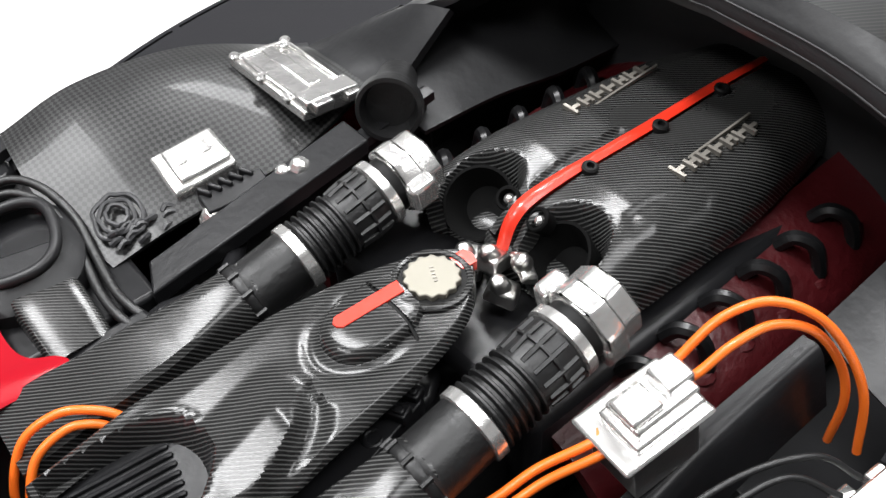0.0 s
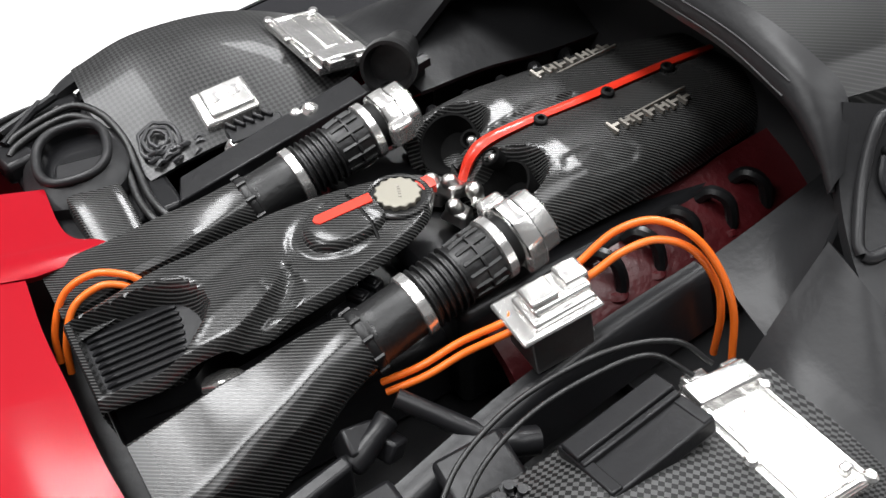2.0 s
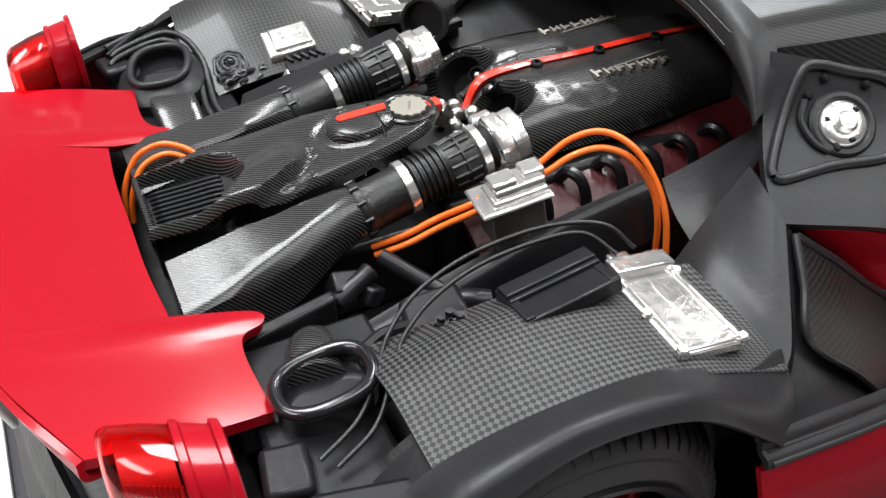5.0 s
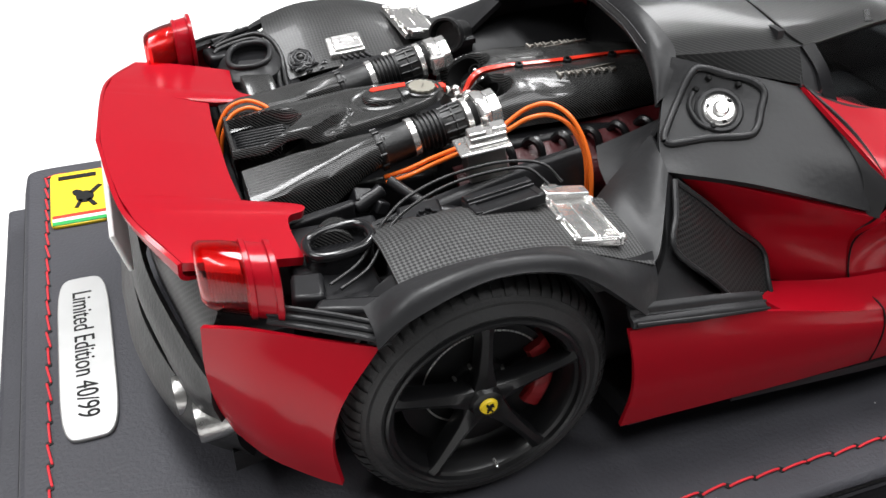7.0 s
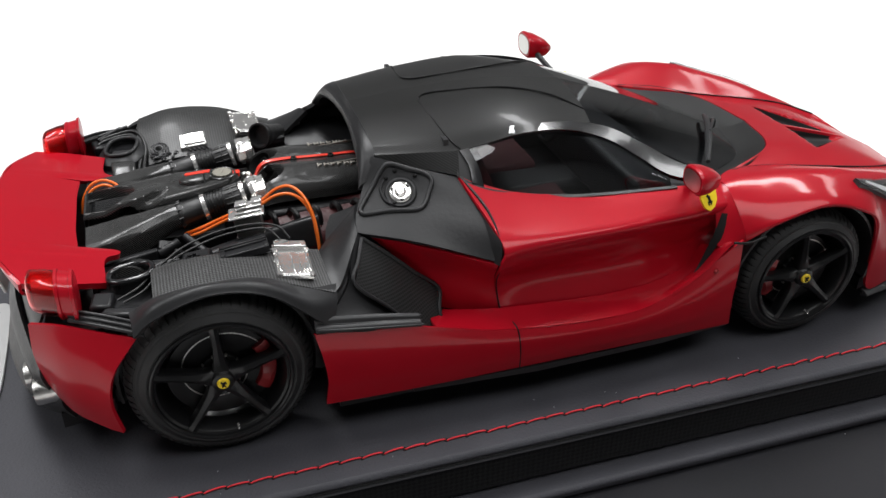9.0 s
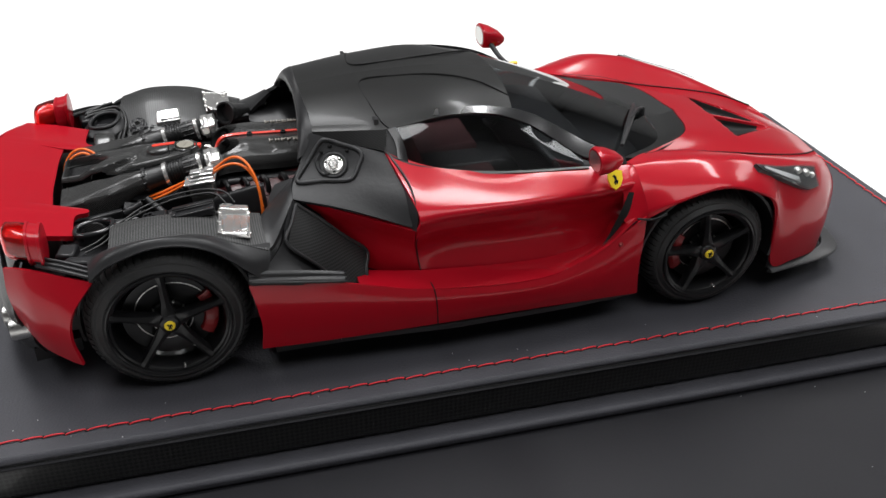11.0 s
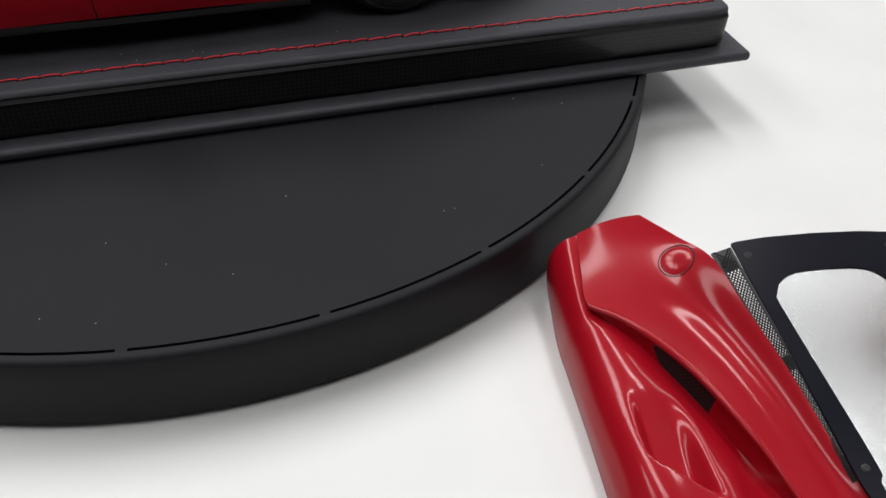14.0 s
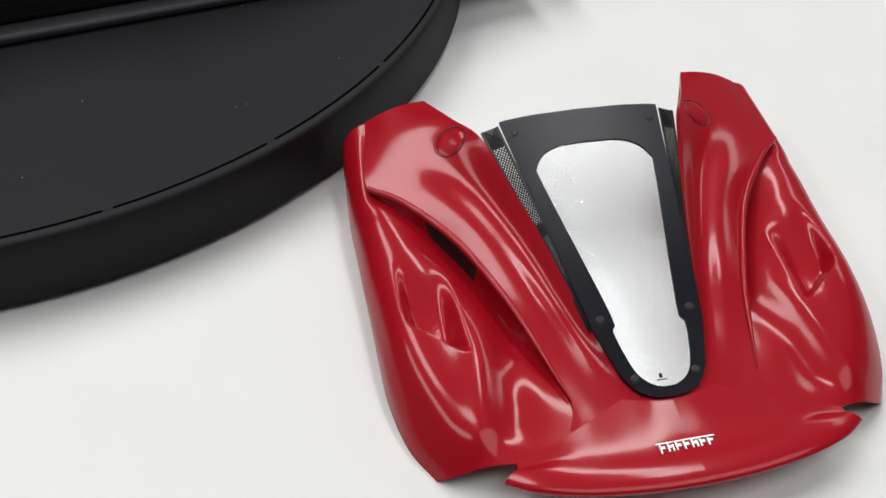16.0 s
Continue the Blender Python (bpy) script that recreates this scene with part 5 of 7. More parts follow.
# air box: one carbon shell with a sunk filter tray, a raised leaf beside it and a hollow round the island
AB_X = (-0.46, -0.25, -0.06, 0.08, 0.17, 0.24)
AB_Z = (0.711, 0.752, 0.778, 0.792, 0.797, 0.797)
AB_LEFT = spline([(-0.448, 0.160), (-0.306, 0.160), (-0.174, 0.155), (-0.043, 0.145), (0.077, 0.117), (0.165, 0.083), (0.214, 0.052), (0.230, 0.022)], 16)
AB_RIGHT = spline([(-0.452, -0.051), (-0.325, -0.089), (-0.211, -0.106), (-0.110, -0.105), (-0.010, -0.098), (0.085, -0.084), (0.165, -0.052), (0.230, 0.018)], 16)
AB_TRAY = [(p[0], p[1]) for p in spline([(-0.436, 0.149), (-0.325, 0.130), (-0.265, 0.112), (-0.236, 0.070), (-0.231, 0.010), (-0.252, -0.035), (-0.298, -0.069), (-0.330, -0.075), (-0.440, -0.040)], 6)]
AB_LEAF = [(p[0], p[1]) for p in spline([(-0.095, 0.002), (-0.112, -0.030), (-0.140, -0.062), (-0.190, -0.090), (-0.240, -0.108)], 6)]


def smooth(a, b, q):
    q = min(1, max(0, (q - a) / (b - a)))
    return q * q * (3 - 2 * q)


def to_line(x, y, line, closed=False):
    """Distance to a line of points, and whether the point lies within it."""
    best, within = 9.0, False
    for k in range(len(line) if closed else len(line) - 1):
        (ax, ay), (bx, by) = line[k], line[(k + 1) % len(line)]
        ex, ey = bx - ax, by - ay
        w = min(1, max(0, ((x - ax) * ex + (y - ay) * ey) / (ex * ex + ey * ey + 1e-12)))
        best = min(best, math.hypot(x - ax - ex * w, y - ay - ey * w))
        if (ay > y) != (by > y) and x < ex * (y - ay) / (by - ay) + ax:
            within = not within
    return best, within


def box_height(x, y):
    z = float(np.interp(x, AB_X, AB_Z))
    # leaf: rises gently from the middle and breaks off along its right edge
    away, _ = to_line(x, y, AB_LEAF)
    ly = float(np.interp(-x, [-p[0] for p in AB_LEAF], [p[1] for p in AB_LEAF]))
    if x < -0.09:
        if y > ly:
            z += 0.027 * smooth(0.0, 0.008, min(away, y - ly)) * smooth(0.062, -0.035, y - 0.18 * (x + 0.2)) * smooth(-0.085, -0.16, x) * smooth(-0.37, -0.29, x)
        else:
            z -= 0.008 * smooth(0.0, 0.006, away) * smooth(0.045, 0.015, away) * smooth(-0.22, -0.18, x)
    # hollow in front of the island
    r = math.hypot((x - 0.034) / 0.082, (y - 0.016) / 0.062)
    if x < 0.06:
        z -= 0.007 * math.exp(-((r - 1.16) / 0.17) ** 2) * smooth(0.06, 0.0, x)
    # long soft crease beside the left edge
    crease = 0.118 - 0.22 * max(0, x + 0.06)
    z -= 0.008 * smooth(crease - 0.012, crease + 0.030, y) * smooth(-0.30, -0.20, x)
    away, within = to_line(x, y, AB_TRAY, True)
    if within:
        z -= 0.085 * smooth(0.0, 0.010 + 0.026 * smooth(-0.33, -0.26, x), away)
    elif away < 0.008:
        z += 0.002 * (1 - away / 0.008)
    return z


bm = bmesh.new()
NU, NV = 112, 60
grid = []
for i in range(NU + 1):
    lx, ly = AB_LEFT[i][:2]
    rx, ry = AB_RIGHT[i][:2]
    row = []
    for j in range(-2, NV + 3):
        f = min(1, max(0, j / NV))
        x, y = lx + (rx - lx) * f, ly + (ry - ly) * f
        near = min(f, 1 - f) * math.hypot(rx - lx, ry - ly)
        z = box_height(x, y) - 0.012 * (1 - smooth(0, 0.014, near)) ** 2
        if j < 0 or j > NV:
            over = -j if j < 0 else j - NV
            y += (0.002 if j < 0 else -0.002) * (1 if over == 1 else -14 * smooth(0, 0.05, math.hypot(rx - lx, ry - ly)))
            z -= 0.010 if over == 1 else 0.024
        row.append(bm.verts.new((x, y, z)))
    grid.append(row)
front = [bm.verts.new((v.co.x - 0.004, v.co.y, v.co.z - 0.010)) for v in grid[0]]
under = [bm.verts.new((v.co.x + 0.004, v.co.y, v.co.z - 0.065)) for v in grid[0]]
for p, q in zip([under, front] + grid, [front] + grid):
    for k in range(len(p) - 1):
        bm.faces.new((p[k], p[k + 1], q[k + 1], q[k]))
airbox = part("air_box", bm, TWILL, car, "glossy carbon air box")
bm = bmesh.new()
slab(bm, [(-0.446, 0.145), (-0.10, 0.125), (0.08, 0.09), (0.19, 0.03), (0.08, -0.055), (-0.10, -0.075), (-0.22, -0.080), (-0.34, -0.065), (-0.446, -0.035)], 0.56, 0.640)
part("air_box_base", bm, BAY_BLACK, airbox, bevel=0.01)
bm = bmesh.new()
inner = [(p[0] + 0.004, p[1] * 0.97 + 0.001) for p in AB_TRAY]
rings = [[bm.verts.new((x, y, 0.711 + 0.195 * (x + 0.46) - d)) for x, y in inner] for d in (0.09, 0.046)]
for k in range(len(inner)):
    bm.faces.new((rings[0][k], rings[0][(k + 1) % len(inner)], rings[1][(k + 1) % len(inner)], rings[1][k]))
bm.faces.new(rings[1])
part("filter_tray", bm, BAY_BLACK, airbox, "satin black ribbed filter tray")
for k in range(9):
    f = (k + 0.5) / 9
    x0, y0 = -0.424 - 0.004 * f, 0.136 - 0.150 * f
    x1, y1 = -0.275 - 0.040 * f * f, 0.098 - 0.145 * f
    rise = [(q, 0.711 + 0.195 * (x0 + (x1 - x0) * q + 0.46) - d) for q, d in ((0, 0.050), (0.05, 0.043), (0.5, 0.043), (0.95, 0.043), (1, 0.050))]
    bm = tube(bmesh.new(), [(x0 + (x1 - x0) * q, y0 + (y1 - y0) * q, z) for q, z in rise], 0.0046, 8, 3)
    part("filter_rib", bm, BAY_BLACK, airbox)
# raised island with its red stripe
for x0, x1 in ((-0.1, 0.062), (0.068, 0.098)):
    bm = bmesh.new()
    rings = []
    for h, q in ((-0.008, 1.0), (0.008, 0.985), (0.015, 0.93), (0.019, 0.80), (0.021, 0.5), (0.0215, 0.1)):
        rings.append([bm.verts.new((min(x1, max(x0, p[0])), p[1], 0.784 + 0.09 * min(x1, max(x0, p[0])) + h)) for p in oval(0.036, 0.016, 0.080 * q, 0.058 * q, 48, 2.3)])
    for p, q in zip(rings, rings[1:]):
        for k in range(48):
            bm.faces.new((p[k], p[(k + 1) % 48], q[(k + 1) % 48], q[k]))
    bm.faces.new(rings[-1])
    bmesh.ops.remove_doubles(bm, verts=bm.verts, dist=0.0004)
    part("raised_island", bm, TWILL, airbox)
bm = bmesh.new()
tube(bm, [(0.066, 0.084, 0.786), (0.066, 0.05, 0.803), (0.066, 0.016, 0.807), (0.066, -0.025, 0.803), (0.062, -0.056, 0.788)], 0.0032, 6)
part("island_groove", bm, INK, airbox)
bm = bmesh.new()
slab(bm, [(q[0], q[1], 0.09 * q[0]) for q in [(-0.016, 0.036), (-0.015, 0.028), (-0.009, 0.021), (0.092, 0.011), (0.096, 0.034), (-0.008, 0.044)]], 0.800, 0.8075)
part("red_stripe", bm, STRIPE, airbox, "signal red stripe")
bm = bmesh.new()
slab(bm, [(0.192, 0.000), (0.218, -0.002), (0.224, 0.016), (0.219, 0.032), (0.192, 0.030)], 0.782, 0.7995)
part("red_stripe", bm, STRIPE, airbox, "signal red stripe")
# oil filler: well, collar and scalloped cap
CX, CY = 0.145, 0.014
bm = bmesh.new()
tube(bm, [(CX + 0.056 * math.cos(a), CY + 0.056 * math.sin(a), 0.797) for a in [2 * math.pi * k / 24 for k in range(25)]], 0.006, 8, 2, False)
part("filler_rim", bm, TWILL, airbox)
bm = bmesh.new()
lathe(bm, (CX, CY, 0.78), (CX, CY, 0.7985), ((0, 0.053), (1, 0.053)), 32)
lathe(bm, (CX, CY, 0.795), (CX, CY, 0.799), ((0, 0.040), (1, 0.040)), 32)
part("filler_well", bm, INK, airbox)
bm = bmesh.new()
pts = []
for k in range(96):
    a = 2 * math.pi * k / 96
    q = 0.0415 + 0.0022 * math.cos(14 * a)
    pts.append((CX + q * math.cos(a), CY + q * math.sin(a)))
slab(bm, pts, 0.792, 0.808)
part("oil_cap", bm, CAPMETAL, airbox, "scalloped champagne metal oil cap", bevel=0.002)
bm = bmesh.new()
for k in range(5):
    block(bm, (CX - 0.003 + 0.003 * k, CY - 0.013 + 0.0065 * k, 0.8085), (0.006, 0.003, 0.0012), (0, 0, -30))
part("cap_marks", bm, LETTER, airbox)
# bracket along the air box
bm = bmesh.new()
slab(bm, [(-0.245, -0.080, 0), (-0.10, -0.066, 0), (0.04, -0.055, 0.02), (0.058, -0.062, 0.02), (0.035, -0.085, 0.02), (-0.06, -0.104, 0.008), (-0.258, -0.138, -0.004)], 0.60, 0.678)
lathe(bm, (-0.048, -0.082, 0.675), (-0.048, -0.082, 0.692), ((0, 0.018), (0.8, 0.018), (1, 0.015), (1, 0.010), (0.7, 0.009)), 20)
part("side_bracket", bm, BAY_BLACK, airbox, bevel=0.006)
for x, y in ((0.000, -0.074), (0.034, -0.060)):
    bm = bmesh.new()
    block(bm, (x, y, 0.698), (0.026, 0.040, 0.022), (0, 0, 25))
    block(bm, (x - 0.002, y - 0.004, 0.708), (0.012, 0.026, 0.012), (0, 0, 25))
    part("clip", bm, BAY_BLACK, airbox, bevel=0.003)
bm = bmesh.new()
tube(bm, [(-0.300, -0.062, 0.652), (-0.262, -0.085, 0.662), (-0.238, -0.100, 0.650), (-0.232, -0.118, 0.625)], (0.016, 0.024, 0.026, 0.018), 12, 4)
part("bright_fitting", bm, SILVER, airbox, bevel=0.008)

for ob in (airbox,):
    ob.location.z = -0.021 * K

# ducts, hoses, clamps, throttles on both sides
def duct_section(t, hy, hz, count):
    """Outline of the duct at t: a box whose outer top corner opens into a band, then a circle."""
    q = smooth(0.0, 0.85, t)
    corners = [(-1, -1), (1, -1), (1 - 0.10 * q, 0.97 - 0.50 * q), (1 - 0.72 * q, 0.97 + 0.06 * q), (-0.97, 0.97)]
    w = smooth(0.62, 1.0, t)
    out = []
    for k in range(count):
        a = 2 * math.pi * k / count
        cx, cy = math.cos(a), math.sin(a)
        far = 0.0
        for (ax, ay), (bx, by) in zip(corners, corners[1:] + corners[:1]):
            den = cx * (by - ay) - cy * (bx - ax)
            if abs(den) > 1e-9:
                r = (ax * (by - ay) - ay * (bx - ax)) / den
                hit_x, hit_y = cx * r, cy * r
                span = ((hit_x - ax) * (bx - ax) + (hit_y - ay) * (by - ay)) / ((bx - ax) ** 2 + (by - ay) ** 2)
                if r > 0 and -1e-6 <= span <= 1 + 1e-6:
                    far = max(far, r)
        r = far * (1 - w) + w
        out.append((cx * r * hy, cy * r * hz))
    return out


for s in (-1, 1):
    bm = bmesh.new()
    rings = []
    # from a flat mouth to a round end, with two creases that part from the mouth's outer corner
    for k in range(15):
        t = k / 14
        x, y, z, hy, hz = [float(np.interp(t, (0, 0.3, 0.6, 0.85, 1), v)) for v in ((-0.445, -0.35, -0.22, -0.11, -0.055), (-0.215, -0.212, -0.205, -0.192, -0.188), (0.606, 0.622, 0.650, 0.690, 0.703), (0.082, 0.080, 0.072, 0.059, 0.055), (0.070, 0.070, 0.072, 0.061, 0.055))]
        o = duct_section(t, hy, hz, 44)
        lean = smooth(0.4, 0.6, t)
        rings.append([bm.verts.new(flip([(x + 0.25 * p[1] * lean, y - p[0], z + p[1] - 0.12 * p[0] * (1 - lean))], s)[0]) for p in o])
    for p, q in zip(rings, rings[1:]):
        for k in range(44):
            bm.faces.new((p[k], p[(k + 1) % 44], q[(k + 1) % 44], q[k]))
    bm.faces.new(rings[0])
    bm.faces.new(rings[-1])
    duct = part("intake_duct", bm, TWILL, car, "glossy carbon intake duct")
    a, b = flip([(-0.050, -0.188, 0.703), (0.295, -0.186, 0.781)], s)
    fit = 0.88

    def hose(mesh, p, q, profile, seg):
        return lathe(mesh, p, q, [(t, r * fit) for t, r in profile], seg)

    def along(t0, t1):
        va, vb = Vector(a), Vector(b)
        return va + (vb - va) * t0, va + (vb - va) * t1

    # toothed band where the duct ends
    e0, e1 = along(-0.03, 0.015)
    bm = bmesh.new()
    hose(bm, e0, e1, ((0, 0.064), (0.2, 0.0665), (0.8, 0.0665), (1, 0.064)), 32)
    dd = (e1 - e0).normalized()
    du = dd.orthogonal().normalized()
    dw = dd.cross(du)
    part("duct_band", bm, RUBBER, duct)
    for k in range(10):
        q = 2 * math.pi * k / 10 + 0.2
        c = (e0 + e1) / 2 + (du * math.cos(q) + dw * math.sin(q)) * 0.0595
        part("band_tooth", tube(bmesh.new(), [c - dd * 0.009, c + dd * 0.009], 0.0042, 6, 1), RUBBER, duct)
    bm = bmesh.new()
    hose(bm, *along(-0.02, 0.27), ((0, 0.064), (0.12, 0.066), (0.2, 0.060), (1, 0.060)), 28)
    part("duct_collar", bm, RUBBER, duct)
    bm = bmesh.new()
    hose(bm, *along(0.255, 0.315), ((0, 0.062), (0.1, 0.0665), (0.9, 0.0665), (1, 0.062)), 32)
    part("hose_clamp", bm, SILVER, duct, "bright silver hose clamp")
    bm = bmesh.new()
    prof = [(0, 0.058)]
    for k in range(6):
        prof += [(k / 6 + 0.04, 0.056), (k / 6 + 0.075, 0.0645), (k / 6 + 0.115, 0.0645), (k / 6 + 0.15, 0.056)]
    prof += [(1, 0.056)]
    hose(bm, *along(0.315, 0.535), prof, 32)
    part("bellows", bm, RUBBER, duct, "black ribbed rubber hose")
    bm = bmesh.new()
    hose(bm, *along(0.53, 0.735), ((0, 0.058), (0.05, 0.059), (0.95, 0.060), (1, 0.058)), 28)
    boot = part("boot", bm, RUBBER, car, "black ribbed rubber boot")
    p0, p1 = along(0.55, 0.72)
    d = (p1 - p0).normalized()
    u = d.orthogonal().normalized()
    w = d.cross(u)
    for k in range(14):
        q = 2 * math.pi * k / 14
        c = u * math.cos(q) + w * math.sin(q)
        part("boot_rib", tube(bmesh.new(), [p0 + c * 0.051, (p0 + p1) / 2 + c * 0.0537, p1 + c * 0.0532], 0.0045, 5, 2), RUBBER, boot)
    bm = bmesh.new()
    m0, m1 = along(0.63, 0.65)
    hose(bm, m0, m1, ((0, 0.060), (0.2, 0.065), (0.8, 0.065), (1, 0.060)), 28)
    part("boot_ring", bm, RUBBER, boot)
    bm = bmesh.new()
    hose(bm, *along(0.735, 0.79), ((0, 0.063), (0.1, 0.0675), (0.9, 0.0675), (1, 0.063)), 32)
    part("hose_clamp", bm, SILVER, duct, "bright silver hose clamp")
    bm = bmesh.new()
    hose(bm, *along(0.79, 0.84), ((0, 0.056), (1, 0.056)), 24)
    part("throttle_neck", bm, INK, duct)
    bm = bmesh.new()
    q0, q1 = along(0.84, 1.05)
    dirx = (Vector(b) - Vector(a)).normalized()
    rings = []
    for t, g in ((0.0, 0.93), (0.08, 1.0), (0.45, 1.0), (0.55, 0.93), (0.92, 0.93), (1.0, 0.86)):
        c = q0 + (q1 - q0) * t
        o = oval(0, 0, 0.063 * g, 0.056 * g, 8, 2.0, 22.5)
        side_v = Vector((0, 0, 1)).cross(dirx).normalized()
        up_v = dirx.cross(side_v)
        rings.append([bm.verts.new(c + side_v * p[0] * 1.05 + up_v * p[1] * 1.05) for p in o])
    for p, q in zip(rings, rings[1:]):
        for k in range(8):
            bm.faces.new((p[k], p[(k + 1) % 8], q[(k + 1) % 8], q[k]))
    bm.faces.new(rings[0])
    bm.faces.new(rings[-1])
    thr = part("throttle_body", bm, SILVER, car, "bright faceted throttle body", bevel=0.006)
    bm = bmesh.new()
    fx = flip([(0.255, -0.122, 0.782), (0.265, -0.232, 0.750)], s)
    block(bm, fx[0], (0.05, 0.03, 0.05), (0, -10, 0))
    part("throttle_lug", bm, SILVER, thr, bevel=0.008)
    bm = block(bmesh.new(), fx[1], (0.045, 0.03, 0.045), (0, -10, 0))
    part("throttle_lug", bm, SILVER, thr, bevel=0.008)

# inlet plenum with two lobes, valley stripe, ports and badges
def sink(x):
    """The plenum's top runs level towards the cabin."""
    return float(np.interp(x, (0.45, 0.62, 0.80, 0.97), (0, -0.018, -0.034, -0.052)))


LOOP = [(0.372, 0.048), (0.366, 0.036), (0.39, 0.033), (0.50, 0.034), (0.585, 0.036), (0.600, 0.047), (0.588, 0.058), (0.47, 0.062)]
CREASED = [(0.425, -0.095), (0.50, -0.095), (0.575, -0.115), (0.600, -0.145), (0.560, -0.166), (0.455, -0.164), (0.385, -0.150)]
PORT = (0.330, 0.092)


def plenum_relief(q):
    x, y, z = q
    z += sink(x)
    r = math.hypot((x - PORT[0]) / 0.074, (abs(y - EY) - PORT[1]) / 0.062)
    z -= 0.085 * smooth(1.08, 0.78, r)
    away, within = to_line(x, y, LOOP, True)
    if within:
        z -= 0.006 * smooth(0.0, 0.008, away)
    elif away < 0.012:
        z += 0.0025 * (1 - away / 0.012)
    away, within = to_line(x, y, CREASED, True)
    if within:
        # crumpled facets
        f1, f2 = (x - 0.40) * 5.0 + (y + 0.125) * 3.0, (x - 0.47) * 4.0 - (y + 0.13) * 6.0
        fold = abs((f1 % 1) - 0.5) + abs((f2 % 1) - 0.5)
        z += (0.011 * fold - 0.008) * smooth(0.0, 0.016, away)
    return np.array([x, y, z])


for s in (-1, 1):
    rows = [
        [(0.295, 0.005, 0.750), (0.29, -0.06, 0.770), (0.285, -0.135, 0.757), (0.285, -0.176, 0.730), (0.29, -0.194, 0.690)],
        [(0.345, 0.010, 0.795), (0.345, -0.06, 0.802), (0.345, -0.135, 0.787), (0.345, -0.176, 0.752), (0.35, -0.190, 0.700)],
        [(0.45, 0.012, 0.804), (0.45, -0.065, 0.813), (0.45, -0.138, 0.796), (0.45, -0.180, 0.755), (0.45, -0.192, 0.705)],
        [(0.62, 0.012, 0.815), (0.62, -0.065, 0.824), (0.62, -0.138, 0.803), (0.62, -0.176, 0.762), (0.62, -0.186, 0.715)],
        [(0.80, 0.012, 0.830), (0.80, -0.065, 0.835), (0.80, -0.128, 0.811), (0.80, -0.158, 0.772), (0.80, -0.168, 0.73)],
        [(0.97, 0.012, 0.838), (0.97, -0.055, 0.836), (0.97, -0.105, 0.804), (0.97, -0.130, 0.765), (0.97, -0.138, 0.735)]]
    rows = [flip(r, s) for r in rows]
    plen = part("inlet_plenum", sheet(bmesh.new(), rows, 24, 18, 0.03, shape=plenum_relief), TWILL, car, "glossy carbon inlet plenum")
    # black inlet port
    ax = Vector((-0.62, 0.20 * s * -1, 0.75)).normalized()
    bm = bmesh.new()
    c = Vector((PORT[0] + 0.004, EY + s * PORT[1], 0.742))
    lathe(bm, c - ax * 0.05, c + ax * 0.020, ((0, 0.030), (0.25, 0.050), (0.8, 0.061), (1, 0.063), (1, 0.058), (0.75, 0.050), (0.4, 0.036), (0.3, 0.0)), 32)
    part("inlet_port", bm, PORT_BLACK, plen, "deep black inlet port")
    # bolt sunk in a pocket beside the stripe
    c = Vector((0.339, EY + s * 0.034, 0.789))
    bm = bmesh.new()
    lathe(bm, c - ax * 0.02, c + ax * 0.008, ((0, 0.018), (0.9, 0.021), (1, 0.019), (1, 0.015), (0.5, 0.014)), 20)
    part("bolt_pocket", bm, PORT_BLACK, plen)
    bm = bmesh.new()
    lathe(bm, c - ax * 0.006, c + ax * 0.007, ((0, 0.009), (0.5, 0.009), (0.85, 0.006), (1, 0.002)), 12)
    part("bolt", bm, SILVER, plen)
    # badge: seven raised strokes over a bar, kept plain
    a = Vector(flip([(0.552, -0.090, 0.8195 + sink(0.552))], s)[0])
    b = Vector(flip([(0.762, -0.095, 0.8325 + sink(0.762))], s)[0])
    for k in range(7):
        c = a + (b - a) * ((k + 0.5) / 7)
        hgt = 0.034 if k in (0,) else 0.026
        bm = bmesh.new()
        yy = 0.004 * (1 if s > 0 else -1)
        block(bm, (c.x - 0.008, c.y, c.z), (0.006, hgt, 0.009), (0, -4, 0))
        block(bm, (c.x + 0.001, c.y - yy * 0.4, c.z), (0.018, 0.008, 0.009), (0, -4, 0))
        if k in (1, 4):
            block(bm, (c.x + 0.008, c.y, c.z), (0.006, hgt * 0.8, 0.009), (0, -4, 0))
        part("badge_stroke", bm, LETTER, plen)
    bm = bmesh.new()
    mid = (a + b) / 2
    block(bm, (mid.x, mid.y + (0.017 if s < 0 else -0.017), mid.z), ((b - a).length, 0.004, 0.007), (0, -3.6, 0))
    part("badge_bar", bm, LETTER, plen)
stripe = part("valley_stripe", sheet(bmesh.new(), [
    [(0.292, 0.038, 0.735), (0.285, 0.025, 0.742), (0.292, 0.012, 0.735)],
    [(0.312, 0.038, 0.782), (0.308, 0.025, 0.788), (0.312, 0.012, 0.782)],
    [(0.355, 0.038, 0.806), (0.355, 0.025, 0.811), (0.355, 0.012, 0.806)],
    [(0.48, 0.036, 0.811), (0.48, 0.025, 0.815), (0.48, 0.014, 0.811)],
    [(0.62, 0.036, 0.821), (0.62, 0.025, 0.825), (0.62, 0.014, 0.821)],
    [(0.80, 0.035, 0.835), (0.80, 0.025, 0.839), (0.80, 0.015, 0.835)],
    [(0.95, 0.033, 0.842), (0.95, 0.025, 0.845), (0.95, 0.017, 0.842)]], 8, 4, 0.02, shape=lambda q: np.array([q[0], q[1], q[2] + sink(q[0])])), STRIPE, car, "signal red stripe between the plenum lobes")
